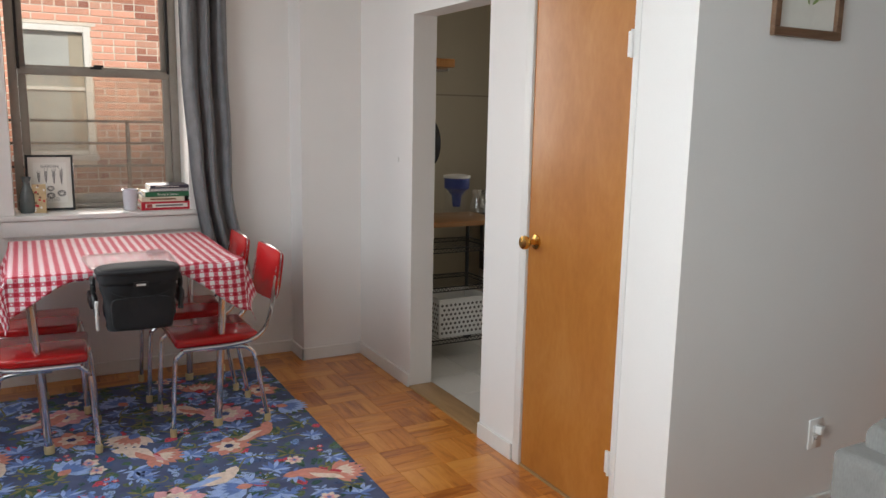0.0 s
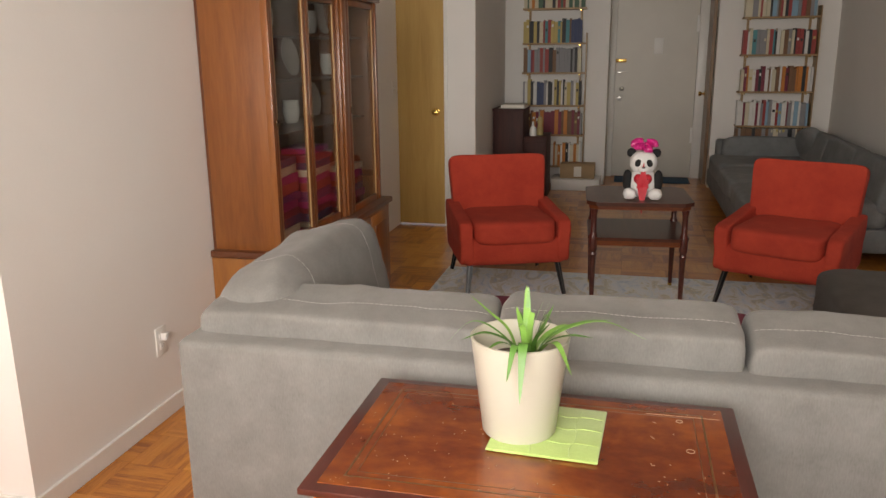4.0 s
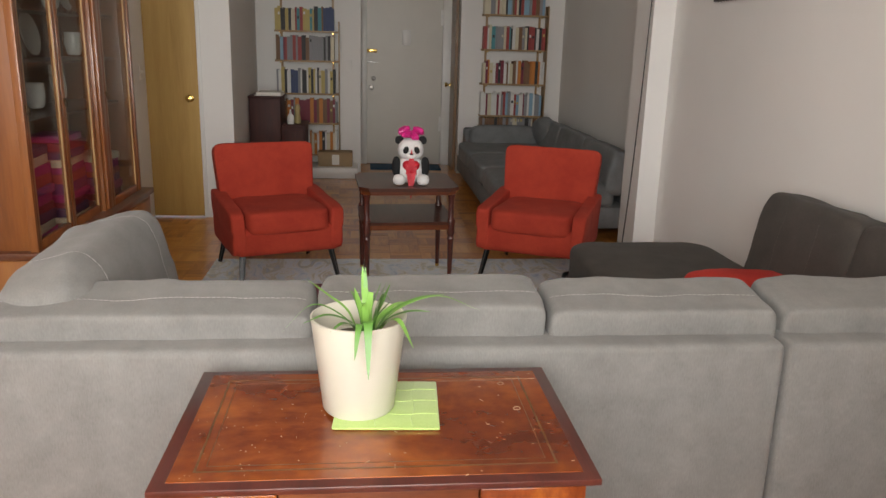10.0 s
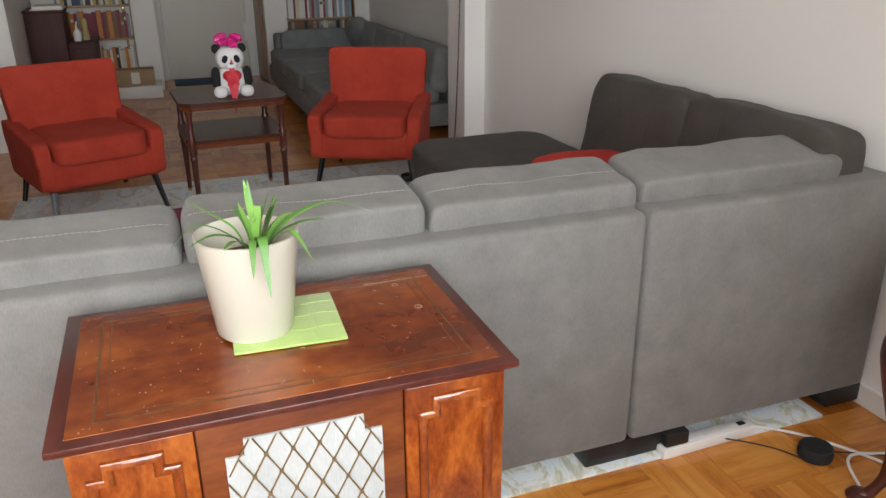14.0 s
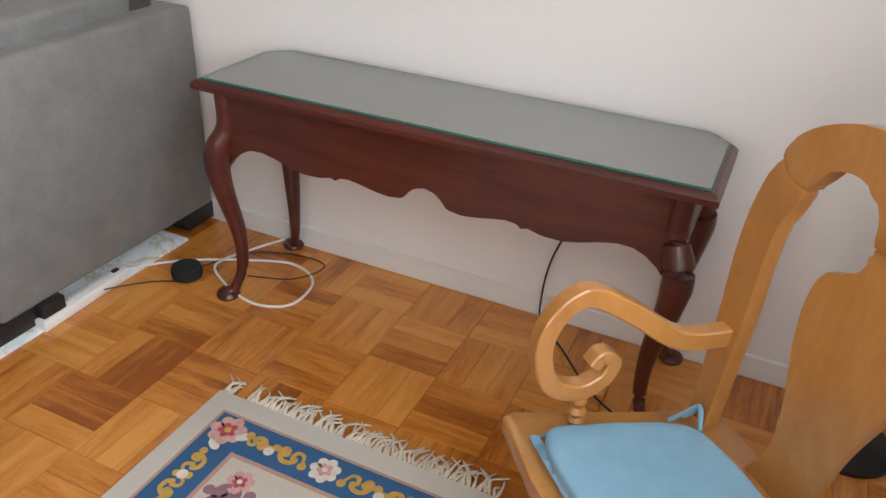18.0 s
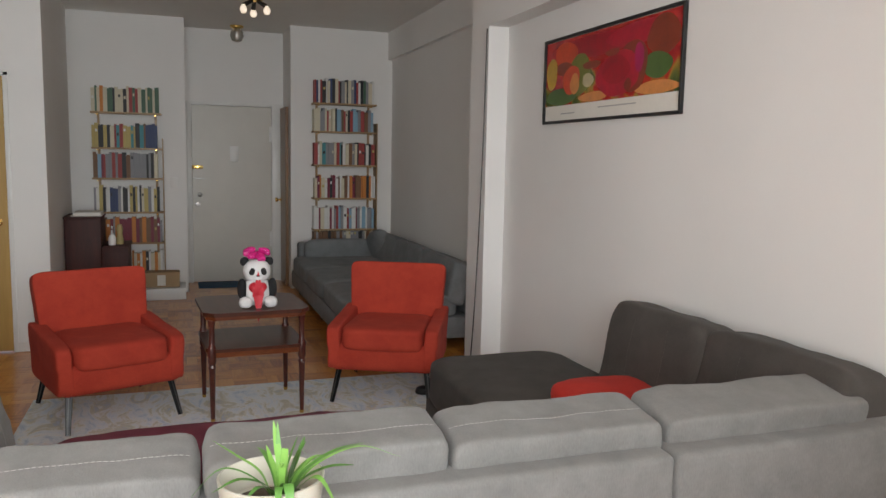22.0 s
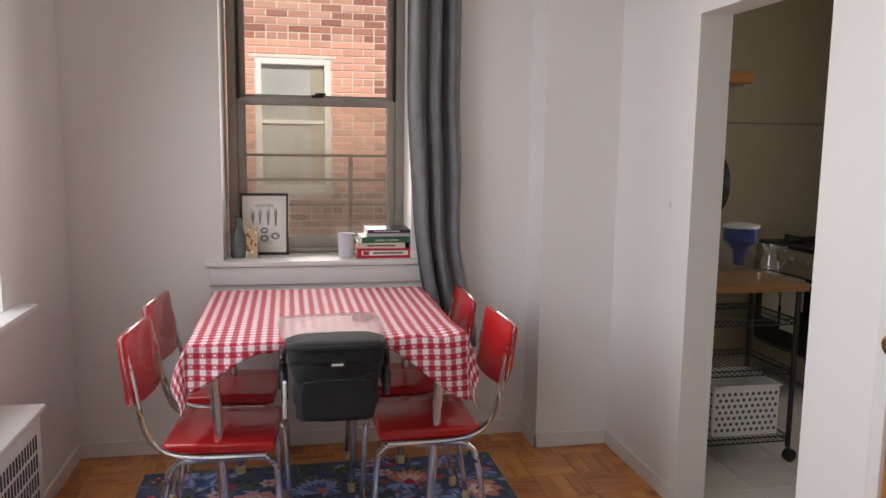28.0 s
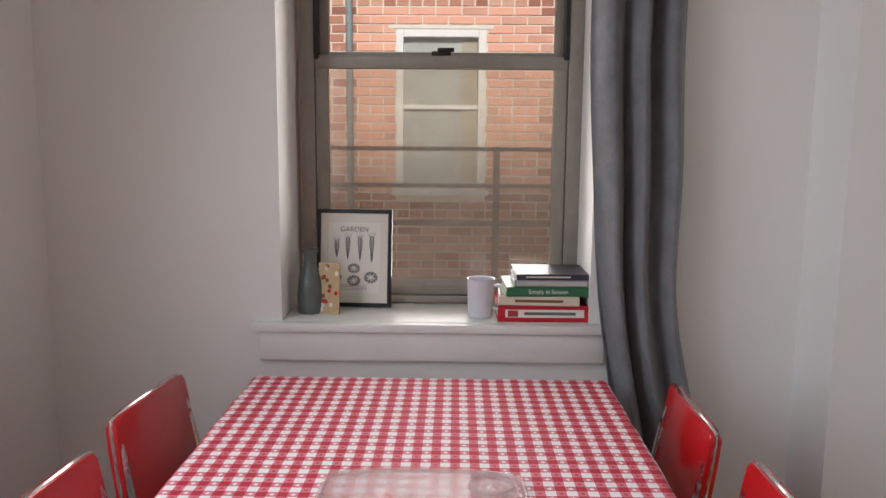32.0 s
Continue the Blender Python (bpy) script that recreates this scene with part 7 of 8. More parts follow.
for i in range(NX + 1):
    for j in range(NY + 1):
        s, t = -1 + 2 * i / NX, -1 + 2 * j / NY
        ovx = (0.15 if s < 0 else 0.17) * (1 - 0.25 * step01((t + 0.2) / 1.2))
        ovf = 0.035 + (0.15 if s < 0 else 0.20) * step01((abs(s + 0.05) - 0.30) / 0.5)
        u = s * (A + ovx)
        v = t * (B + (ovf if t < 0 else 0.03))
        du, dv = max(0.0, abs(u) - A), max(0.0, abs(v) - B)
        hang = math.hypot(du, dv)
        fold = 0.018 * math.sin(v * 17 + s * 3) * min(1, du / 0.08) + 0.0
        x = math.copysign(min(abs(u), A) + 0.22 * du + fold, u)
        foldy = 0.016 * math.sin(u * 19 + 1.0) * min(1, dv / 0.08)
        y = math.copysign(min(abs(v), B) + 0.22 * dv + foldy, v)
        z = ZT - 0.95 * hang + 0.0012 * noise.noise((u * 9, v * 9, 0)) + 0.0012
        if t < 0 and s > 0:
            z += 0.016 * step01((s - 0.25) / 0.5) * step01((-t - 0.35) / 0.5) * math.sin(u * 26 + v * 11) * (1 if hang == 0 else 0.3) + (0.010 * step01((s - 0.25) / 0.5) * step01((-t - 0.35) / 0.5))
        pts[i, j] = (bm.verts.new((x, y, z)), (u, v))
for i in range(NX):
    for j in range(NY):
        q = [pts[i, j], pts[i + 1, j], pts[i + 1, j + 1], pts[i, j + 1]]
        f = bm.faces.new([a for a, _ in q])
        for lp, (_, c) in zip(f.loops, q):
            lp[uvl].uv = c
cloth = solid("tablecloth", bm, CHECK, "red and white checked tablecloth hanging unevenly over the table", "tablecloth", smooth=180)
cloth.matrix_world = pose(0.38, 3.94, 0.0006)
sm = cloth.modifiers.new("thick", "SOLIDIFY")
sm.thickness, sm.offset = 0.002, 1.0

# clear mat and hook-on baby seat
tray = thing("feeding_mat", (0.39, 3.655, TZ + 0.0085), "translucent plastic feeding mat with a cup dent on the table", "feeding mat")
MATP = thin_glass("milky_plastic", 0.07, 0.35, (0.96, 0.92, 0.92))
_nt = MATP.node_tree
_milk = node(_nt, "ShaderNodeBsdfDiffuse")
_milk.inputs[0].default_value = (0.66, 0.52, 0.52, 1)
_mm = node(_nt, "ShaderNodeMixShader", Fac=0.22)
link(_nt, _nt.nodes["Material Output"].inputs[0].links[0].from_socket, _mm.inputs[1])
link(_nt, _milk.outputs[0], _mm.inputs[2])
link(_nt, _mm.outputs[0], _nt.nodes["Material Output"].inputs[0])
bm = slab(bmesh.new(), [(p_.x, p_.y) for p_ in smooth_line([(-0.17, -0.18, 0), (-0.185, 0.10, 0), (-0.15, 0.16, 0), (0, 0.175, 0), (0.15, 0.16, 0), (0.185, 0.10, 0), (0.17, -0.18, 0)], 5)], 0.0, 0.006)
part("sheet", bm, MATP, tray, smooth=0)
part("rim", tube(bmesh.new(), smooth_line([(-0.17, -0.18, 0.006), (-0.185, 0.10, 0.006), (-0.15, 0.16, 0.006), (0, 0.175, 0.006), (0.15, 0.16, 0.006), (0.185, 0.10, 0.006), (0.17, -0.18, 0.006)], 6), 0.005, 6), MATP, tray)
part("cup_dent", lathe(bmesh.new(), [(0.042, 0.006), (0.042, 0.020), (0.038, 0.022), (0.036, 0.008), (0.0, 0.008)], (0.125, 0.10, 0), 24, close=False), MATP, tray)

seat = thing("hook_on_chair", (0.39, 3.375, -0.045), "black fabric hook-on baby chair clamped to the table edge", "baby chair")
bm = bmesh.new()
cols, rows_ = 40, 14
ring = []
for j in range(rows_ + 1):
    t = j / rows_
    z = 0.885 - 0.245 * t
    w = 0.151 - 0.022 * t
    d = 0.085 - 0.012 * t
    ring.append([])
    for i in range(cols):
        a = 2 * math.pi * i / cols
        c, s = math.cos(a), math.sin(a)
        k = (abs(c) ** 5 + abs(s) ** 5) ** (-0.2)
        wr = 0.009 * noise.noise((c * 3, s * 3, z * 22)) + 0.004 * noise.noise((c * 9, s * 9, z * 60)) + 0.003 * math.sin(z * 60 + c * 4)
        ring[-1].append(bm.verts.new((c * k * (w + wr), s * k * (d + wr), z)))
for a, b in zip(ring, ring[1:]):
    for i in range(cols):
        bm.faces.new((a[i], a[(i + 1) % cols], b[(i + 1) % cols], b[i]))
bm.faces.new(ring[-1][::-1])
part("shell", bm, BLACK_CLOTH, seat, smooth=60)
part("back_pad", cushion(bmesh.new(), (0, -0.002, 0.862), (0.312, 0.168, 0.085), 5, n=16, wrinkle=0.004), BLACK_CLOTH, seat)
part("padded_rim", tube(bmesh.new(), [(0.155 * math.cos(a) * (abs(math.cos(a)) ** 4 + abs(math.sin(a)) ** 4) ** -0.25, 0.08 * math.sin(a) * (abs(math.cos(a)) ** 4 + abs(math.sin(a)) ** 4) ** -0.25, 0.882) for a in [2 * math.pi * i / 48 for i in range(49)]], 0.011, 10), BLACK_CLOTH, seat)
part("pocket", cushion(bmesh.new(), (0, -0.082, 0.715), (0.235, 0.02, 0.13), 7, n=10, wrinkle=0.006), BLACK_CLOTH, seat, "stitched front pocket")
part("pocket_seam", tube(bmesh.new(), smooth_line([(-0.112, -0.088, 0.805), (-0.09, -0.0935, 0.793), (-0.04, -0.096, 0.782), (0.03, -0.096, 0.780), (0.085, -0.0935, 0.789), (0.112, -0.088, 0.800)], 5), 0.0028, 6), BLACK_CLOTH, seat, "raised curved seam over the pocket")
part("badge", boxes((-0.028, 0.028, -0.0925, -0.0895, 0.822, 0.845)), BLACK, seat, smooth=0)
part("badge_mark", boxes((-0.018, 0.018, -0.0935, -0.0926, 0.828, 0.836)), WHITE, seat, "white stitched mark", smooth=0)
for s in (-1, 1):
    arm = part("clamp_arm", tube(bmesh.new(), smooth_line([(s * 0.165, -0.01, 0.70), (s * 0.172, 0.03, 0.78), (s * 0.172, 0.05, 0.838), (s * 0.172, 0.22, 0.838)], 6), 0.011, 10), BLACK, seat)
    part("grip_pad", boxes((s * 0.172 - 0.014, s * 0.172 + 0.014, 0.16, 0.25, 0.826, 0.850), r=0.005), BLACK, arm)
    part("lower_clamp", boxes((s * 0.172 - 0.016, s * 0.172 + 0.016, 0.02, 0.17, 0.72, 0.774), r=0.008), BLACK, seat)
part("side_strap", boxes((-0.172, -0.160, -0.03, 0.0, 0.64, 0.76), r=0.003), WHITE, seat, "pale grey strap")


# diner chairs
def diner_chair():
    t = thing("dining_chair", (0, 0, 0), "chrome tube diner chair with red vinyl seat and back", "chair", "chairs round the table")
    bm = bmesh.new()
    box(bm, -0.19, 0.19, -0.19, 0.19, 0.425, 0.468, r=0.016, seg=3)
    part("seat", bm, VINYL, t)
    for s in (-1, 1):
        part("front_leg", tube(bmesh.new(), smooth_line([(s * 0.178, 0.0, 0.414), (s * 0.180, 0.13, 0.414), (s * 0.180, 0.175, 0.395), (s * 0.178, 0.195, 0.34), (s * 0.176, 0.212, 0.03)], 6), 0.0115, 10), CHROME, t)
        part("rear_leg", tube(bmesh.new(), smooth_line([(s * 0.165, 0.05, 0.402), (s * 0.172, -0.10, 0.402), (s * 0.174, -0.15, 0.38), (s * 0.175, -0.178, 0.32), (s * 0.176, -0.228, 0.03)], 6), 0.0115, 10), CHROME, t)
        part("back_tube", tube(bmesh.new(), smooth_line([(s * 0.188, 0.16, 0.418), (s * 0.190, -0.08, 0.420), (s * 0.186, -0.19, 0.45), (s * 0.178, -0.245, 0.53), (s * 0.170, -0.285, 0.72), (s * 0.160, -0.31, 0.80)], 6), 0.0115, 10), CHROME, t)
        for y in (0.212, -0.228):
            part("foot_cap", lathe(bmesh.new(), [(0.015, 0.011), (0.016, 0.045), (0.012, 0.05), (0, 0.05)], (s * 0.176, y, 0), 12, close=False), bpy.data.materials["cream_rubber"], t, "cream rubber foot cap")
    bm = bmesh.new()
    o = [(p.x, p.y) for p in smooth_line([(-0.165, 0.0, 0), (0.165, 0.0, 0), (0.185, 0.03, 0), (0.178, 0.20, 0), (0.150, 0.235, 0), (0, 0.245, 0), (-0.150, 0.235, 0), (-0.178, 0.20, 0), (-0.185, 0.03, 0)], 4)]
    slab(bm, o, -0.012, 0.014)
    bmesh.ops.bevel(bm, geom=[e for e in bm.edges if abs(e.verts[0].co.z - e.verts[1].co.z) < 1e-6], offset=0.009, segments=3, profile=0.5, affect="EDGES")
    for v in bm.verts:
        v.co.z += -0.022 * (1 - (v.co.x / 0.18) ** 2)
    turned(bm, pose(0, -0.275, 0.605, 90 + 9, 0, 0))
    part("backrest", bm, VINYL, t)
    part("back_trim", tube(bmesh.new(), [Matrix.Translation((0, -0.276, 0.605)) @ pose(0, 0, 0, 99) @ Vector((x * 1.005, y * 1.003, -0.022 * (1 - (x / 0.18) ** 2))) for x, y in o + o[:1]], 0.004, 6), CHROME, t)
    return t


ch = diner_chair()
ch.matrix_world = pose(0.012, 3.69, 0.0, 0, 0, -94)
for x, y, a in ((0.005, 4.20, -95), (0.737, 3.71, 91), (0.707, 4.205, 89)):
    copy_thing(ch, pose(x, y, 0.0, 0, 0, a))

# dark floral rug: navy ground, scattered blooms and leaves
m, nt, p = nodes_of("floral_rug")
co = node(nt, "ShaderNodeTexCoord")
nz = node(nt, "ShaderNodeTexNoise", Scale=9.0, Detail=3.0)
link(nt, co.outputs["Object"], nz.inputs[0])
dis = node(nt, "ShaderNodeMixRGB", Fac=0.10)
link(nt, co.outputs["Object"], dis.inputs[1])
link(nt, nz.outputs[1], dis.inputs[2])


def layer(nt, base, scale, tints, reach, rnd=1.0):
    vo = node(nt, "ShaderNodeTexVoronoi", Scale=scale, Randomness=rnd)
    link(nt, dis.outputs[0], vo.inputs[0])
    sepc = node(nt, "ShaderNodeSeparateColor")
    link(nt, vo.outputs["Color"], sepc.inputs[0])
    tint = ramp(nt, sepc.outputs[0], [(i / len(tints), c) for i, c in enumerate(tints)])
    tint.node.color_ramp.interpolation = "CONSTANT"
    # petals: the reach swells and shrinks round the middle
    wob = node(nt, "ShaderNodeTexNoise", Scale=scale * 4.5)
    link(nt, co.outputs["Object"], wob.inputs[0])
    d = math_node(nt, "MULTIPLY_ADD", wob.outputs[0], 0.42, vo.outputs["Distance"])
    ring = ramp(nt, d, [(0.0, (1, 1, 1)), (reach * 0.62 + 0.2, (0.45, 0.45, 0.45)), (reach * 0.75 + 0.2, (0.95, 0.95, 0.95))])
    ring.node.color_ramp.interpolation = "CONSTANT"
    tm = node(nt, "ShaderNodeMixRGB", Fac=1.0)
    tm.blend_type = "MULTIPLY"
    link(nt, tint, tm.inputs[1])
    link(nt, ring, tm.inputs[2])
    mm = node(nt, "ShaderNodeMixRGB")
    keep = math_node(nt, "GREATER_THAN", sepc.outputs[1], 0.30)
    link(nt, math_node(nt, "MULTIPLY", keep, math_node(nt, "LESS_THAN", d, reach + 0.2)), mm.inputs[0])
    link(nt, base, mm.inputs[1])
    link(nt, tm.outputs[0], mm.inputs[2])
    return mm.outputs[0]


ground_c = ramp(nt, nz.outputs[0], [(0.3, (0.069, 0.088, 0.178)), (0.7, (0.111, 0.146, 0.264))])
lay = layer(nt, ground_c, 22.0, [(0.082, 0.177, 0.107), (0.047, 0.119, 0.107), (0.142, 0.189, 0.095), (0.070, 0.119, 0.261)], 0.44)
lay = layer(nt, lay, 17.0, [(0.166, 0.284, 0.639), (0.236, 0.402, 0.780), (0.119, 0.213, 0.166), (0.709, 0.095, 0.142), (0.378, 0.520, 0.800)], 0.43)
link(nt, lay, p.inputs["Base Color"])
p.inputs["Roughness"].default_value = 0.9
fz = node(nt, "ShaderNodeTexNoise", Scale=300.0)
link(nt, co.outputs["Object"], fz.inputs[0])
bp = node(nt, "ShaderNodeBump", Strength=0.4, Distance=0.002)
link(nt, fz.outputs[0], bp.inputs["Height"])
link(nt, bp.outputs[0], p.inputs["Normal"])
frug = solid("floral_rug", boxes((-0.40, 1.18, 2.05, 4.36, 0.0, 0.010), r=0.003), m, "dark navy rug with pink, blue and red flowers and birds", "rug")

# flowers, sprays and stems woven into the floral rug
TUFT = {n: plain("tuft_" + n, c, 0.95, vary=0.3, scale=50, fine=260, bump=0.4) for n, c in (("navy", (0.044, 0.069, 0.188)), ("blue", (0.138, 0.225, 0.525)), ("sky", (0.338, 0.475, 0.775)), ("green", (0.056, 0.106, 0.075)), ("olive", (0.213, 0.213, 0.088)), ("salmon", (0.650, 0.275, 0.213)), ("cream", (0.800, 0.650, 0.550)), ("rose", (0.725, 0.375, 0.400)), ("red", (0.575, 0.050, 0.075)))}
tuft = {n: bmesh.new() for n in TUFT}
rs = random.Random(52)


def petal(tint, x, y, length, width, a, lift):
    """A pointed petal or leaf from its foot at (x, y) along the angle a."""
    c, s_ = math.cos(a), math.sin(a)
    o = [(0, 0), (0.22, 0.62), (0.5, 1.0), (0.78, 0.66), (1, 0), (0.78, -0.66), (0.5, -1.0), (0.22, -0.62)]
    slab(tuft[tint], [(x + c * u * length - s_ * v * width, y + s_ * u * length + c * v * width) for u, v in o], 0.0096, 0.0103 + 0.00012 * lift)


def spray(tint, other, x, y, size, a):
    for k in range(-3, 4):
        petal(other if k % 3 == 0 else tint, x, y, size * (1.0 - 0.08 * abs(k)), size * 0.11, a + k * 0.42, 1 + k % 2)
    for k in range(3):
        petal(other, x - 0.5 * size * math.cos(a) * k / 3, y - 0.5 * size * math.sin(a) * k / 3, size * 0.45, size * 0.08, a + (2.2 if k % 2 else -2.2), 1)


def rug_bloom(x, y, r, outer, mid, heart, n, a=0.0):
    for k in range(n):
        t = a + 2 * math.pi * k / n
        petal(outer, x + 0.15 * r * math.cos(t), y + 0.15 * r * math.sin(t), r * 0.85, r * 0.30, t, 4 + k % 2)
    for k in range(n):
        t = a + 2 * math.pi * (k + 0.5) / n
        petal(mid, x + 0.1 * r * math.cos(t), y + 0.1 * r * math.sin(t), r * 0.5, r * 0.17, t, 6 + k % 2)
    for k in range(6):
        petal(heart, x, y, r * 0.24, r * 0.10, k * 1.047, 8)


def fan_bloom(x, y, r, a, outer, mid, heart):
    """A large flower seen from the side: a fan of long petals over a cup."""
    for k in range(-4, 5):
        petal(outer, x, y, r * (1.25 - 0.05 * abs(k)), r * 0.20, a + k * 0.27, 4 + k % 2)
    for k in range(-2, 3):
        petal(mid, x, y, r * 0.85, r * 0.13, a + k * 0.30, 6 + k % 2)
    petal(heart, x - 0.25 * r * math.cos(a), y - 0.25 * r * math.sin(a), r * 0.6, r * 0.22, a, 8)


for i in range(12):
    for j in range(18):
        x, y = -0.33 + 0.128 * i + rs.uniform(-0.04, 0.04), 2.13 + 0.128 * j + rs.uniform(-0.04, 0.04)
        q, a = rs.random(), rs.uniform(0, 6.28)
        if q < 0.34:
            spray("blue", "sky", x, y, rs.uniform(0.075, 0.10), a)
        elif q < 0.52:
            spray("green", "olive", x, y, rs.uniform(0.07, 0.09), a)
        elif q < 0.66:
            ribbon(tuft["olive"], smooth_line([(x + 0.05 * math.cos(a + k * 0.8) * (1 - 0.12 * k), y + 0.05 * math.sin(a + k * 0.8) * (1 - 0.12 * k), 0.0101) for k in range(6)], 4), 0.0035, 0.0005, (0, 0, 1))
            petal("green", x, y, 0.045, 0.012, a + 1, 2)
        elif q < 0.78:
            for k in range(3):
                rug_bloom(x + 0.024 * math.cos(a + 2.1 * k), y + 0.024 * math.sin(a + 2.1 * k), 0.016, "red", "rose", "cream", 5, a)
        elif q < 0.90:
            rug_bloom(x, y, rs.uniform(0.04, 0.052), "cream", "rose", "blue", 6, a)
        else:
            spray("sky", "blue", x, y, 0.10, a)
for i in range(5):
    for j in range(7):
        x, y, k = -0.24 + 0.33 * i + rs.uniform(-0.06, 0.06), 2.22 + 0.36 * j + rs.uniform(-0.07, 0.07), (i + 2 * j) % 5
        a = rs.uniform(0, 6.28)
        if not (-0.30 < x < 1.08 and 2.16 < y < 4.25):
            continue
        if k == 0:
            fan_bloom(x, y, 0.125, a, "cream", "salmon", "blue")
        elif k == 1:
            rug_bloom(x, y, 0.12, "rose", "cream", "blue", 9, a)
        elif k == 2:
            fan_bloom(x, y, 0.115, a, "sky", "blue", "salmon")
        elif k == 3:
            fan_bloom(x, y, 0.115, a, "salmon", "cream", "red")
        else:
            rug_bloom(x, y, 0.10, "salmon", "cream", "navy", 7, a)


def rug_bird(x, y, size, a, body, wing, tail):
    """A thrush among the flowers: rounded body, small head, folded wing and long tail."""
    c, s_ = math.cos(a), math.sin(a)
    petal(tail, x - 0.95 * size * c, y - 0.95 * size * s_, size * 0.9, size * 0.13, a, 9)
    petal(body, x - 0.55 * size * c, y - 0.55 * size * s_, size * 1.1, size * 0.30, a, 10)
    petal(body, x + 0.25 * size * c, y + 0.25 * size * s_, size * 0.50, size * 0.17, a + 0.5, 11)
    for k in range(3):
        petal(wing, x + (0.1 - 0.2 * k) * size * c, y + (0.1 - 0.2 * k) * size * s_, size * 0.55, size * 0.10, a + math.pi - 0.35, 12 + k)


for x, y, a, k in ((-0.12, 2.45, 0.6, 0), (0.30, 2.62, 2.4, 1), (0.80, 2.42, 0.9, 0), (0.06, 3.02, 2.1, 1), (0.62, 3.02, 0.4, 2), (0.98, 2.90, 2.6, 1), (-0.20, 3.45, 1.0, 2), (0.36, 3.42, 2.2, 0), (0.90, 3.42, 0.7, 1), (0.62, 3.86, 2.5, 0), (0.02, 3.95, 0.5, 1)):
    rug_bird(x, y, 0.17, a, ("cream", "salmon", "cream")[k], ("salmon", "cream", "sky")[k], ("rose", "salmon", "blue")[k])
for k in range(26):
    x, y, a = rs.uniform(-0.3, 1.0), rs.uniform(2.15, 4.2), rs.uniform(0, 6.28)
    vine = [(x + 0.055 * q * math.cos(a) - 0.04 * math.sin(q * 1.3) * math.sin(a), y + 0.055 * q * math.sin(a) + 0.04 * math.sin(q * 1.3) * math.cos(a), 0.0103) for q in range(-2, 4)]
    if all(-0.38 < p[0] < 1.16 and 2.07 < p[1] < 4.34 for p in vine):
        ribbon(tuft["olive"], smooth_line(vine, 4), 0.004, 0.0005, (0, 0, 1))
for n, bm in tuft.items():
    tagged(part(n + "_tuft_motif", bm, TUFT[n], frug, n + " flowers and leaves in the pile", smooth=0), kind="stuff")

# assumed living room window, nook window, sill and radiator cover
for k, (ya, yb, label) in enumerate(((WY0, WY1, "wide bronze-framed window, unseen and assumed, lighting the living room"), (2.6, 3.775, "bronze-framed window in the dining nook's side wall"))):
    wn2 = tagged(thing("window_%d" % (k + 2), (X_W - 0.2, (ya + yb) / 2, 0), label, "window"), kind="structure")
    hw = (yb - ya) / 2
    part("window_frame", boxes((-0.03, 0.03, -hw, -hw + 0.05, 0.86, 2.6), (-0.03, 0.03, hw - 0.05, hw, 0.86, 2.6), (-0.03, 0.03, -hw + 0.05, hw - 0.05, 2.55, 2.6), (-0.03, 0.03, -hw + 0.05, hw - 0.05, 0.86, 0.91), (-0.03, 0.03, -hw + 0.05, hw - 0.05, 1.66, 1.71), (-0.03, 0.03, -0.025, 0.025, 0.91, 1.66), (-0.03, 0.03, -0.025, 0.025, 1.71, 2.55), r=0.003), BRONZE_FRAME, wn2)
    pa = part("pane", boxes((-0.002, 0.002, -hw + 0.05, hw - 0.05, 0.91, 2.55)), PANE, wn2, smooth=0)
    pa.visible_shadow = False
    part("window_sill", boxes((0.03, 0.20, -hw, hw, 0.862, 0.886), (0.201, 0.275, -hw - 0.10, hw + 0.14 if k else hw + 0.10, 0.862, 0.886), (0.204, 0.222, -hw, hw, 0.80, 0.861), r=0.004), TRIM, wn2)
rad = thing("radiator_cover", (X_W, 2.91, 0), "white metal radiator cover with a slotted grille under the window", "radiator cover")
part("box", boxes((0.016, 0.175, -0.62, 0.62, 0.0, 0.60), r=0.004), TRIM, rad)
part("top", boxes((0.0, 0.19, -0.64, 0.64, 0.601, 0.622), r=0.005), TRIM, rad)
bm = bmesh.new()
for j in range(7):
    for i in range(44):
        y = -0.56 + 0.026 * i
        z = 0.12 + 0.062 * j
        box(bm, 0.1745, 0.1765, y, y + 0.012, z, z + 0.048)
tagged(part("grille_slot", bm, BLACK, rad, smooth=0), kind="stuff")
solid("baby_gate_pad", boxes((-0.10, 0.10, 4.58, Y_N - 0.014, 0.22, 0.30), r=0.005), TRIM, "white painted outlet cover under the table", "outlet cover")

# ---- kitchen ----
solid("kitchen_floor", boxes((X_K + 0.135, 4.0, 2.85, 5.8, -0.012, -0.006)), MORTAR, "grouted pale tile floor of the kitchen", "floor", kind="structure", smooth=0)
KF = bpy.data.objects["kitchen_floor"]
tile_me = None
for i in range(7):
    for j in range(10):
        x, y = X_K + 0.14 + 0.305 * i, 2.86 + 0.305 * j
        if x + 0.3 > 4.02 or y + 0.30 > 5.82:
            continue
        if tile_me is None:
            tile_me = mesh_of("tile", boxes((0, 0.300, 0, 0.300, -0.006, 0.001), r=0.002, seg=1), 35)
            tile_me.materials.append(TILE)
        t = new("tile", tile_me)
        t.parent = KF
        t.location = (x, y, 0)

cart = thing("kitchen_cart", (2.31, 4.215, 0), "black wire kitchen cart with a wooden top and casters", "cart")
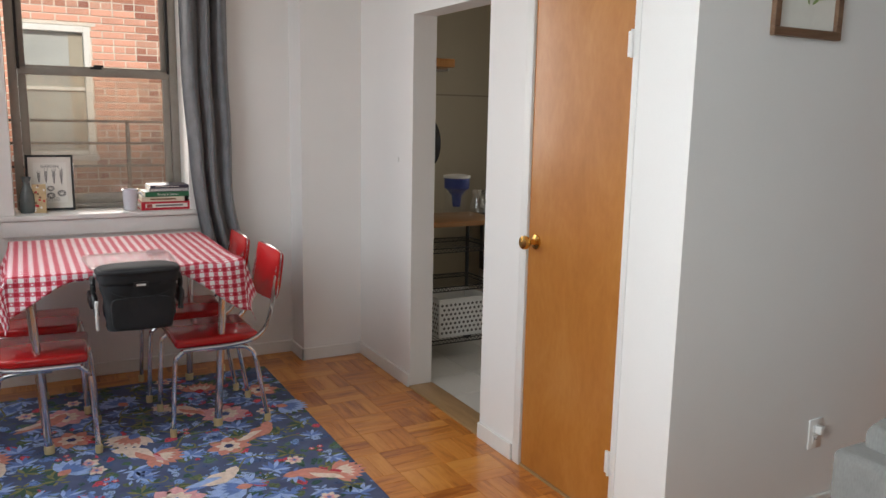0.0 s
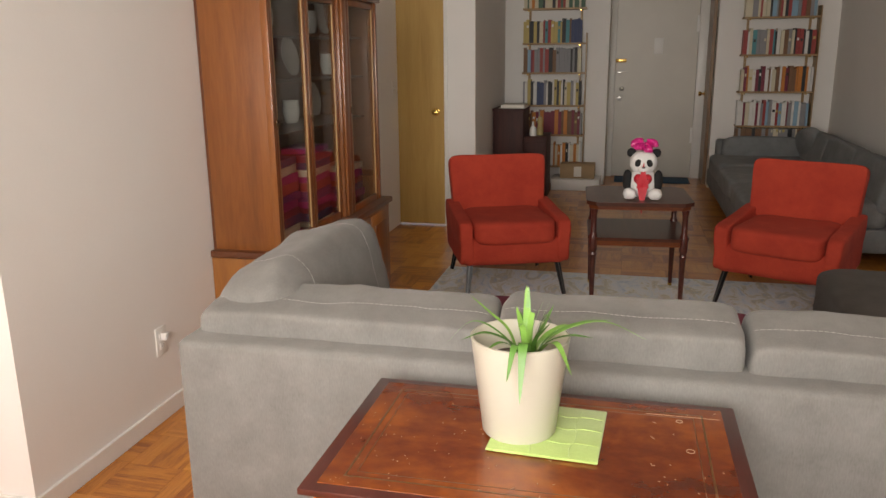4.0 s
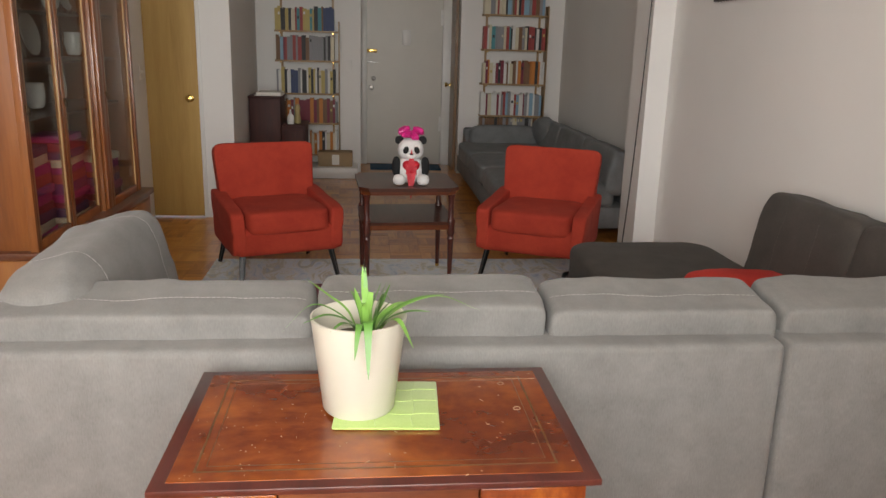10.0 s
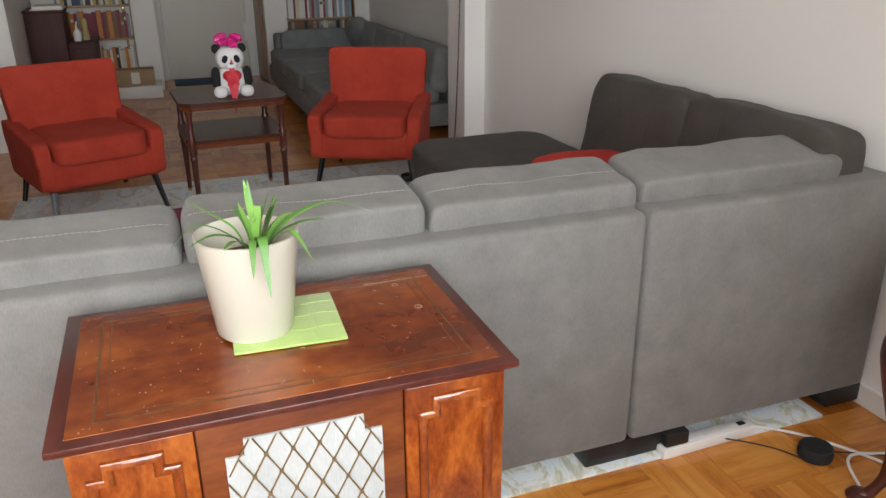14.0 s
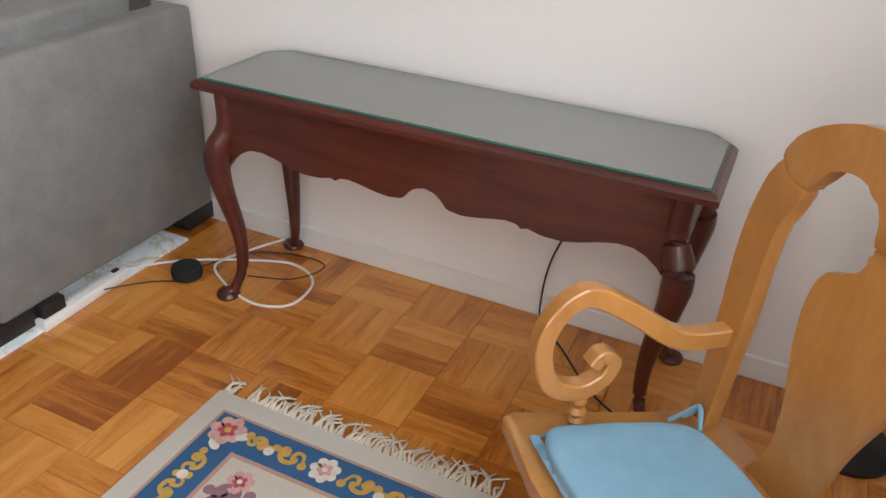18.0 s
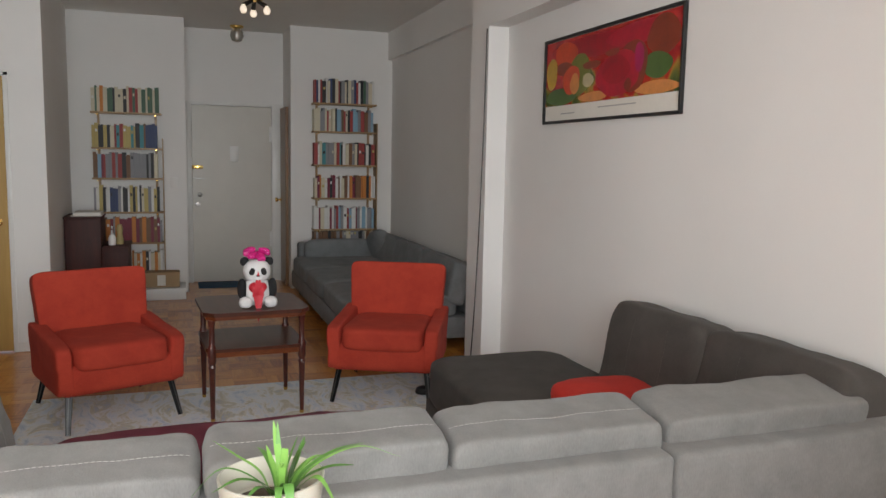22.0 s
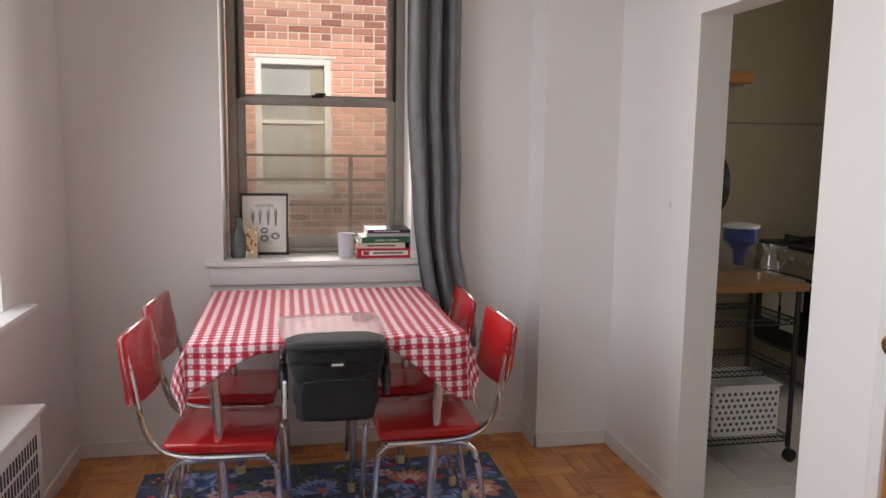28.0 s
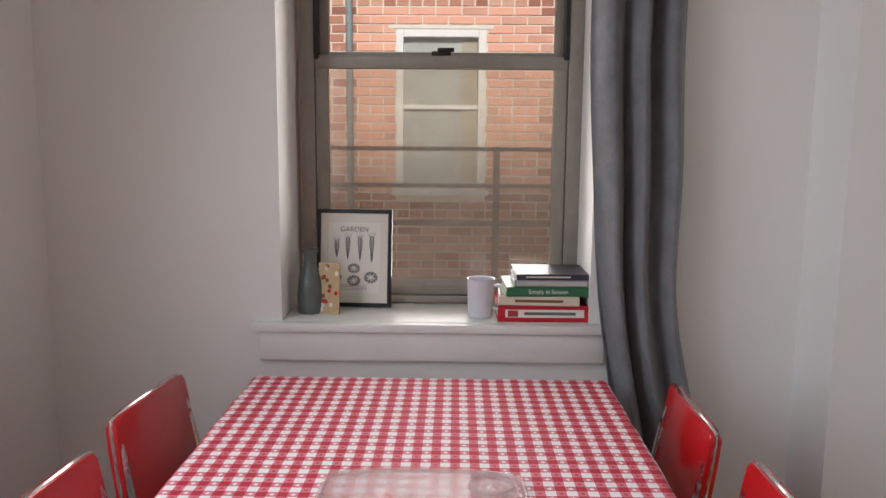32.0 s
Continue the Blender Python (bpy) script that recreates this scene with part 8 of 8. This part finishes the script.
part("wood_top", boxes((-0.30, 0.30, -0.215, 0.215, 0.835, 0.865), r=0.004), wood("butcher_block", (0.24, 0.10, 0.03), (0.32, 0.15, 0.05), (0.40, 0.2, 0.07), 0.4, (1, 10, 10), 2, 0.2), cart)
for sx in (-1, 1):
    for sy in (-1, 1):
        ps = part("post", rod(bmesh.new(), (sx * 0.265, sy * 0.185, 0.075), (sx * 0.265, sy * 0.185, 0.834), 0.0125), BLACK, cart)
        part("caster", turned(lathe(bmesh.new(), [(0.012, -0.014), (0.032, -0.012), (0.032, 0.012), (0.012, 0.014)], (0, 0, 0), 16), pose(sx * 0.265 + 0.012, sy * 0.185, 0.033, 90, 0, 0)), BLACK, ps)
for z in (0.13, 0.46, 0.70):
    bm = bmesh.new()
    for dz in (0, -0.025):
        for s in (-1, 1):
            rod(bm, (-0.265, s * 0.185, z + dz), (0.265, s * 0.185, z + dz), 0.0035, n=6)
            rod(bm, (s * 0.265, -0.185, z + dz), (s * 0.265, 0.185, z + dz), 0.0035, n=6)
    for k in range(20):
        x = -0.25 + k * 0.0263
        rod(bm, (x, -0.185, z), (x, 0.185, z), 0.002, n=5)
        for s in (-1, 1):
            rod(bm, (x, s * 0.185, z), (x + 0.0131, s * 0.185, z - 0.025), 0.002, n=5)
            rod(bm, (x + 0.0131, s * 0.185, z - 0.025), (x + 0.0263, s * 0.185, z), 0.002, n=5)
    part("wire_shelf", bm, BLACK, cart)
bas = thing("laundry_basket", (2.36, 4.20, 0.134), "white plastic basket with round holes on the cart", "basket")
bm = bmesh.new()
for f_, (w0, d0) in enumerate(((0.15, 0.13),)):
    for s in (-1, 1):
        box(bm, -0.17, 0.17, s * 0.14 - 0.003, s * 0.14 + 0.003, 0, 0.24)
        box(bm, s * 0.17 - 0.003, s * 0.17 + 0.003, -0.137, 0.137, 0, 0.24)
    box(bm, -0.166, 0.166, -0.136, 0.136, 0.0, 0.006)
part("wall", bm, WHITE, bas, smooth=0)
part("rim", tube(bmesh.new(), [(-0.175, -0.145, 0.24), (0.175, -0.145, 0.24), (0.175, 0.145, 0.24), (-0.175, 0.145, 0.24), (-0.175, -0.145, 0.24)], 0.007, 8), WHITE, bas)
# dark discs on the solid walls paint the shade of open holes
bm = bmesh.new()
for j in range(7):
    for i in range(11):
        x, z = -0.152 + 0.0305 * i + 0.015 * (j % 2), 0.03 + 0.029 * j
        if x < 0.165:
            turned_ = [(x + 0.009 * math.cos(a), z + 0.009 * math.sin(a)) for a in [k * 0.7854 for k in range(8)]]
            v = [bm.verts.new((px, -0.1436, pz)) for px, pz in turned_]
            bm.faces.new(v)
    for i in range(9):
        y, z = -0.125 + 0.0305 * i + 0.015 * (j % 2), 0.03 + 0.029 * j
        if y < 0.13:
            v = [bm.verts.new((-0.1736, y + 0.009 * math.cos(k * 0.7854), z + 0.009 * math.sin(k * 0.7854))) for k in range(8)]
            bm.faces.new(v)
tagged(part("perforation", bm, plain("basket_shade", (0.13, 0.12, 0.11), 0.9), bas, "dark discs painted for the shade in round holes", smooth=0), kind="stuff")

jug = thing("water_filter_jug", (2.44, 4.32, 0.8655), "clear water filter jug with a blue reservoir", "jug")
BLUEP = plain("blue_plastic", (0.012, 0.04, 0.26), 0.3, vary=0.1, bump=0.0)
part("vessel", lathe(bmesh.new(), [(0.070, 0), (0.075, 0.005), (0.085, 0.24), (0.083, 0.24), (0.072, 0.006), (0, 0.005)], (0, 0, 0), 28, close=False), thin_glass("jug_plastic", 0.04, 0.05), jug)
part("reservoir", lathe(bmesh.new(), [(0.025, 0.05), (0.032, 0.12), (0.06, 0.155), (0.081, 0.17), (0.083, 0.235), (0.0, 0.235)], (0, 0, 0), 28, close=False), BLUEP, jug, "blue filter reservoir")
part("lid", lathe(bmesh.new(), [(0.088, 0.236), (0.088, 0.25), (0.05, 0.258), (0, 0.258)], (0, 0, 0), 28, close=False), WHITE, jug)
pit = thing("glass_pitcher", (2.50, 4.16, 0.8655), "clear glass pitcher with a handle on the cart", "pitcher")
part("body", lathe(bmesh.new(), [(0.045, 0), (0.052, 0.01), (0.055, 0.06), (0.035, 0.13), (0.04, 0.17), (0.038, 0.17), (0.033, 0.13), (0.05, 0.06), (0, 0.012)], (0, 0, 0), 24, close=False), SCREEN, pit)
part("handle", tube(bmesh.new(), smooth_line([(0.036, 0, 0.15), (0.08, 0, 0.16), (0.09, 0, 0.10), (0.052, 0, 0.05)], 5), 0.006, 8), SCREEN, pit)

stove = thing("gas_stove", (3.68, 5.17, 0), "stainless gas stove with towels over the oven handle", "stove")
part("body", boxes((-0.30, 0.30, -0.38, 0.38, 0.03, 0.86), r=0.005), STEEL, stove)
part("cooktop", boxes((-0.31, 0.31, -0.385, 0.385, 0.861, 0.885), r=0.004), BLACK, stove)
part("oven_door", boxes((-0.325, -0.302, -0.36, 0.36, 0.22, 0.70), r=0.005), BLACK, stove)
part("warming_drawer", boxes((-0.325, -0.302, -0.36, 0.36, 0.05, 0.205), r=0.004), STEEL, stove)
part("control_panel", boxes((-0.325, -0.300, -0.38, 0.38, 0.74, 0.858), r=0.005), STEEL, stove)
for k in range(5):
    part("knob", turned(lathe(bmesh.new(), [(0.026, 0), (0.026, 0.01), (0.021, 0.03), (0, 0.032)], (0, 0, 0), 18, close=False), pose(-0.325, -0.30 + 0.15 * k, 0.80, 0, -90, 0)), STEEL, stove)
part("oven_handle", rod(bmesh.new(), (-0.375, -0.33, 0.685), (-0.375, 0.33, 0.685), 0.012), STEEL, stove)
for s in (-1, 1):
    part("handle_post", rod(bmesh.new(), (-0.375, s * 0.32, 0.685), (-0.322, s * 0.32, 0.685), 0.008), STEEL, stove)
for sx in (-0.14, 0.14):
    for sy in (-0.19, 0.19):
        bm = bmesh.new()
        for a in range(4):
            c, s = math.cos(a * 1.571), math.sin(a * 1.571)
            box(bm, min(sx, sx + c * 0.11) - 0.006, max(sx, sx + c * 0.11) + 0.006, min(sy, sy + s * 0.15) - 0.006, max(sy, sy + s * 0.15) + 0.006, 0.905, 0.922)
        lathe(bm, [(0.04, 0.886), (0.045, 0.895), (0.0, 0.90)], (sx, sy, 0), 14, close=False)
        for s in (-1, 1):
            box(bm, sx - 0.006, sx + 0.006, sy + s * 0.14 - 0.006, sy + s * 0.14 + 0.006, 0.884, 0.906)
        part("burner_grate", bm, BLACK, stove)
for k, (y, l) in enumerate(((0.10, 0.30), (-0.10, 0.34))):
    tw = solid("dish_towel", boxes((3.287, 3.291, 5.17 + y - 0.085, 5.17 + y + 0.085, 0.70 - l, 0.70), (3.291, 3.321, 5.17 + y - 0.085, 5.17 + y + 0.085, 0.698, 0.702), (3.321, 3.324, 5.17 + y - 0.08, 5.17 + y + 0.08, 0.50, 0.699), r=0.0015, seg=1), weave("towel_cloth", (0.52, 0.49, 0.42), (0.66, 0.62, 0.54), pitch=300), "cream cotton dish towel hanging over the oven handle", "towel")
    if k == 0:
        part("printed_motif", boxes((3.2862, 3.2868, 5.17 + y - 0.05, 5.17 + y + 0.04, 0.58, 0.63)), BOOK_TINTS[1], tw, "red printed motif", smooth=0)
kn = thing("towel_holder", (X_K + 0.135, 3.90, 1.745), "light wooden paper towel holder with a metal rod on the wall", "towel holder")
part("bar", boxes((0.0, 0.125, -0.19, 0.19, 0, 0.045), r=0.006), OAK, kn)
part("rod", rod(bmesh.new(), (0.09, -0.18, -0.012), (0.09, 0.18, -0.012), 0.007), STEEL, kn)
pan = thing("frying_pan", (X_K + 0.138, 3.835, 1.34), "black iron frying pan hanging on the kitchen wall", "pan")
part("pan", turned(lathe(bmesh.new(), [(0.10, 0), (0.13, 0.04), (0.127, 0.04), (0.098, 0.004), (0, 0.004)], (0, 0, 0), 28, close=False), pose(0, 0, 0, 0, 90, 0)), BLACK, pan)
part("handle", boxes((0.0, 0.022, -0.012, 0.012, 0.10, 0.30), r=0.004), BLACK, pan)
solid("tile_line", boxes((X_K + 0.135, 4.0, 5.794, 5.8, 1.66, 1.672)), plain("shelf_edge", (0.30, 0.26, 0.2), 0.6), "thin ledge moulding along the kitchen wall", "moulding", kind="structure", smooth=0)

# ---- outside the dining window ----
rail = thing("fire_escape_rail", (0.39, 5.32, 0), "rusty flat-iron fire escape railing outside the window", "railing")
IRON = plain("rusty_iron", (0.09, 0.072, 0.056), 0.7, vary=0.3, scale=20, bump=0.2)
for z in (1.418, 1.282, 1.140):
    part("bar", boxes((-1.6, 1.6, -0.006, 0.006, z - 0.008, z + 0.008)), IRON, rail, smooth=0)
for x in (-1.0, 0.205, 1.3):
    part("post", boxes((x - 0.012, x + 0.012, -0.012, 0.012, 0.62, 1.428)), IRON, rail, smooth=0)
part("landing", boxes((-1.6, 1.6, -0.26, 0.03, 0.58, 0.62)), IRON, rail, smooth=0)
for x in (-1.5, 1.5):
    part("wall_bracket", boxes((x - 0.02, x + 0.02, -0.276, -0.2, 0.30, 0.58)), IRON, rail, smooth=0)

BYW = 9.0
house = thing("apartment_building", (0, BYW, -3.2), "red brick apartment house across the narrow courtyard", "building")
BW0, BW1, BZ0, BZ1 = -0.063, 0.684, 0.962, 2.335
GZ = 3.2
part("wall", boxes((-14, BW0, 0.0, 0.5, 0, 12), (BW1, 14, 0.0, 0.5, 0, 12), (BW0, BW1, 0.0, 0.5, 0, BZ0 + GZ), (BW0, BW1, 0.0, 0.5, BZ1 + GZ, 12)), MORTAR, house, smooth=0)
part("roof", boxes((-14.2, 14.2, -0.15, 9, 12, 12.25)), CONCRETE, house, smooth=0)
part("body", boxes((-14, 14, 0.9, 9, 0, 12)), BRICK_FIELD, house, smooth=0)
BWM = plain("white_vinyl", (0.82, 0.81, 0.77), 0.45, vary=0.06, bump=0.05)
bwin = part("window", boxes((BW0, BW0 + 0.062, -0.01, 0.10, BZ0 + 0.06 + GZ, BZ1 + GZ), (BW1 - 0.062, BW1, -0.01, 0.10, BZ0 + 0.06 + GZ, BZ1 + GZ), (BW0 + 0.062, BW1 - 0.062, -0.01, 0.10, BZ1 - 0.064 + GZ, BZ1 + GZ), (BW0 + 0.062, BW1 - 0.062, 0.01, 0.10, BZ0 + 0.06 + GZ, BZ0 + 0.10 + GZ), (BW0 + 0.062, BW1 - 0.062, 0.03, 0.09, 1.682 + GZ, 1.720 + GZ), r=0.005, seg=1), BWM, house)
part("sill", boxes((BW0 - 0.035, BW1 + 0.03, -0.06, 0.10, BZ0 + GZ, BZ0 + 0.058 + GZ), r=0.005, seg=1), BWM, bwin)
DARKGLASS = plain("window_dark", (0.44, 0.46, 0.44), 0.08, vary=0.25, scale=1.5, bump=0, coat=0.5)
part("upper_pane", boxes((BW0 + 0.062, BW1 - 0.062, 0.06, 0.066, 1.72 + GZ, BZ1 - 0.064 + GZ)), DARKGLASS, bwin, smooth=0)
part("lower_pane", boxes((BW0 + 0.062, BW1 - 0.062, 0.06, 0.066, BZ0 + 0.10 + GZ, 1.682 + GZ)), DARKGLASS, bwin, smooth=0)
part("curtain", boxes((BW1 - 0.20, BW1 - 0.07, 0.050, 0.058, BZ0 + 0.12 + GZ, BZ1 - 0.08 + GZ)), plain("old_curtain", (0.40, 0.36, 0.28), 0.9), bwin, smooth=0)
part("lintel", boxes((BW0 - 0.06, BW1 + 0.06, -0.014, 0.0, BZ1 + 0.002 + GZ, BZ1 + 0.030 + GZ)), MORTAR, house, smooth=0)
part("downpipe", rod(bmesh.new(), (-0.442, -0.06, 0.2), (-0.442, -0.06, 11.8), 0.028), plain("pipe_grey", (0.22, 0.27, 0.29), 0.5), house)
# bricks in running bond; those beside the opposite window are single pieces, the rest one part
BL, BHT, JT = 0.203, 0.060, 0.013
near_me = {}
far_v, far_f = [], []
count = 0
rs = random.Random(8)
for r in range(96):
    z = -1.2 + r * (BHT + JT)
    x = -3.4 + (0.108 if r % 2 else 0.0)
    header = r % 6 == 3
    ln = 0.095 if header else BL
    while x < 4.4:
        x0, x1 = x, x + ln
        x += ln + JT
        z0, z1 = z, z + BHT
        if z1 > BZ0 and z0 < BZ1 and x1 > BW0 - 0.02 and x0 < BW1 + 0.02:
            if x0 < BW0 - 0.05 and x1 > BW0 - 0.02:
                x1 = BW0 - 0.008
            elif x0 < BW1 and x1 > BW1 + 0.05:
                x0 = BW1 + 0.008
            else:
                continue
        d = 0.008 + rs.uniform(-0.002, 0.003)
        if 0.98 < z < 2.5 and -0.55 < x0 < 1.1 and count < 300:
            key = round(x1 - x0, 2)
            if key not in near_me:
                near_me[key] = mesh_of("brick", boxes((0, x1 - x0, -0.010, 0.002, 0, BHT), r=0.002, seg=1), 0)
                near_me[key].materials.append(BRICK)
            b = new("brick", near_me[key])
            b.parent = house
            b.location = (x0, -d + 0.008, z0 + GZ)
            count += 1
        else:
            o = len(far_v)
            far_v += [(x0, -d, z0 + GZ), (x1, -d, z0 + GZ), (x1, -d, z1 + GZ), (x0, -d, z1 + GZ), (x0, 0.0, z0 + GZ), (x1, 0.0, z0 + GZ), (x1, 0.0, z1 + GZ), (x0, 0.0, z1 + GZ)]
            far_f += [(o, o + 1, o + 2, o + 3), (o + 4, o, o + 3, o + 7), (o + 1, o + 5, o + 6, o + 2), (o + 3, o + 2, o + 6, o + 7), (o + 4, o + 5, o + 1, o)]
fm, fnt, fp_ = nodes_of("brick_course")
gi = node(fnt, "ShaderNodeNewGeometry")
gn = node(fnt, "ShaderNodeTexNoise", Scale=40.0, Detail=4.0)
gc = node(fnt, "ShaderNodeTexCoord")
link(fnt, gc.outputs["Object"], gn.inputs[0])
link(fnt, ramp(fnt, math_node(fnt, "MULTIPLY_ADD", gn.outputs[0], 0.25, gi.outputs["Random Per Island"]), [(0.1, (0.32, 0.12, 0.085)), (0.5, (0.48, 0.21, 0.14)), (1.1, (0.66, 0.37, 0.27))]), fp_.inputs["Base Color"])
fp_.inputs["Roughness"].default_value = 0.88
me = bpy.data.meshes.new("brickwork")
me.from_pydata(far_v, [], far_f)
me.materials.append(fm)
bwk = new("brickwork", me)
bwk.parent = house
tagged(bwk, kind="stuff")

# ---- parquet: blocks of four strips, turned by quarter turns ----
S, NB, OX, OY = BLOCK, 3, BLOCK_X, BLOCK_Y
SW = S / NB
strip_me = mesh_of("plank", boxes((-S / 2 + 0.0006, S / 2 - 0.0006, -SW / 2 + 0.0005, SW / 2 - 0.0005, -0.012, 0.0), r=0.0008, seg=1), 0)
strip_me.materials.append(PLANK)
pv_, pf_ = {True: [], False: []}, {True: [], False: []}
rs = random.Random(15)


def inside(x, y):
    e = 0.115
    if X_W - e < x < X_K + e and Y_S - e < y < Y_N + e:
        return not (x > 1.436 + e and y > 4.40 + e)
    if X_K <= x < X_STUB and Y_S - e < y < Y_G + e:
        return True
    return X_STUB <= x < X_NICHE + e and Y_F - e < y < Y_G + 0.1 + e


made = 0
for i in range(-5, 46):
    for j in range(-12, 23):
        cx, cy = OX + (i + 0.5) * S, OY + (j + 0.5) * S
        if not inside(cx, cy):
            continue
        if 1.7 < cx < 4.9 and -1.5 < cy < 1.0:
            continue
        along_x = (i + j) % 2 == 0
        single = (-0.1 < cx < 1.55 and -1.8 < cy < -0.75) or (1.2 < cx < 1.81 and 2.3 < cy < 4.4)
        for k in range(NB):
            o_ = -S / 2 + (k + 0.5) * SW
            px, py = (cx, cy + o_) if along_x else (cx + o_, cy)
            dz = rs.uniform(-0.0006, 0.0)
            if single and made < 300:
                ob = new("plank", strip_me)
                ob.parent = floor
                ob.matrix_local = pose(px, py, dz, 0, 0, 0 if along_x else 90)
                made += 1
            else:
                hx, hy = (S / 2 - 0.0006, SW / 2 - 0.0005) if along_x else (SW / 2 - 0.0005, S / 2 - 0.0006)
                o = len(pv_[along_x])
                pv_[along_x] += [(px - hx, py - hy, dz), (px + hx, py - hy, dz), (px + hx, py + hy, dz), (px - hx, py + hy, dz), (px - hx, py - hy, -0.012), (px + hx, py - hy, -0.012), (px + hx, py + hy, -0.012), (px - hx, py + hy, -0.012)]
                pf_[along_x] += [(o, o + 1, o + 2, o + 3), (o, o + 4, o + 5, o + 1), (o + 1, o + 5, o + 6, o + 2), (o + 2, o + 6, o + 7, o + 3), (o + 3, o + 7, o + 4, o)]
# the joined strips lie in two parts, one for each way of the grain; each strip has its own tone
def strip_wood(name, grain):
    m, nt, p = nodes_of(name)
    co = node(nt, "ShaderNodeTexCoord")
    mp = node(nt, "ShaderNodeMapping", Scale=grain)
    link(nt, co.outputs["Object"], mp.inputs[0])
    gi = node(nt, "ShaderNodeNewGeometry")
    sh = node(nt, "ShaderNodeVectorMath")
    sh.operation = "MULTIPLY_ADD"
    link(nt, gi.outputs["Random Per Island"], sh.inputs[0])
    sh.inputs[1].default_value = (37.0, 11.0, 23.0)
    link(nt, mp.outputs[0], sh.inputs[2])
    n1 = node(nt, "ShaderNodeTexNoise", Scale=2.2, Detail=6.0, Roughness=0.62, Distortion=0.6)
    n2 = node(nt, "ShaderNodeTexNoise", Scale=19.8, Detail=4.0)
    link(nt, sh.outputs[0], n1.inputs[0])
    link(nt, sh.outputs[0], n2.inputs[0])
    fac = math_node(nt, "MULTIPLY_ADD", n2.outputs[0], 0.3, n1.outputs[0])
    fac = math_node(nt, "MULTIPLY_ADD", math_node(nt, "SUBTRACT", gi.outputs["Random Per Island"], 0.5), 0.30, fac)
    fac = math_node(nt, "ADD", fac, block_tone(nt))
    link(nt, ramp(nt, fac, [(0.38, (0.33, 0.088, 0.011)), (0.62, (0.59, 0.212, 0.032)), (0.9, (0.74, 0.32, 0.068))]), p.inputs["Base Color"])
    p.inputs["Roughness"].default_value = 0.28
    p.inputs["Coat Weight"].default_value = 0.4
    p.inputs["Coat Roughness"].default_value = 0.15
    b = node(nt, "ShaderNodeBump", Strength=0.06, Distance=0.003)
    link(nt, fac, b.inputs["Height"])
    link(nt, b.outputs[0], p.inputs["Normal"])
    return m


for along, grain in ((True, (1.5, 14, 10)), (False, (14, 1.5, 10))):
    me = bpy.data.meshes.new("parquet_strip_field")
    me.from_pydata(pv_[along], [], pf_[along])
    me.materials.append(strip_wood("parquet_long" if along else "parquet_cross", grain))
    pk = new("parquet_strip_field", me)
    pk.parent = floor
    tagged(pk, kind="stuff")
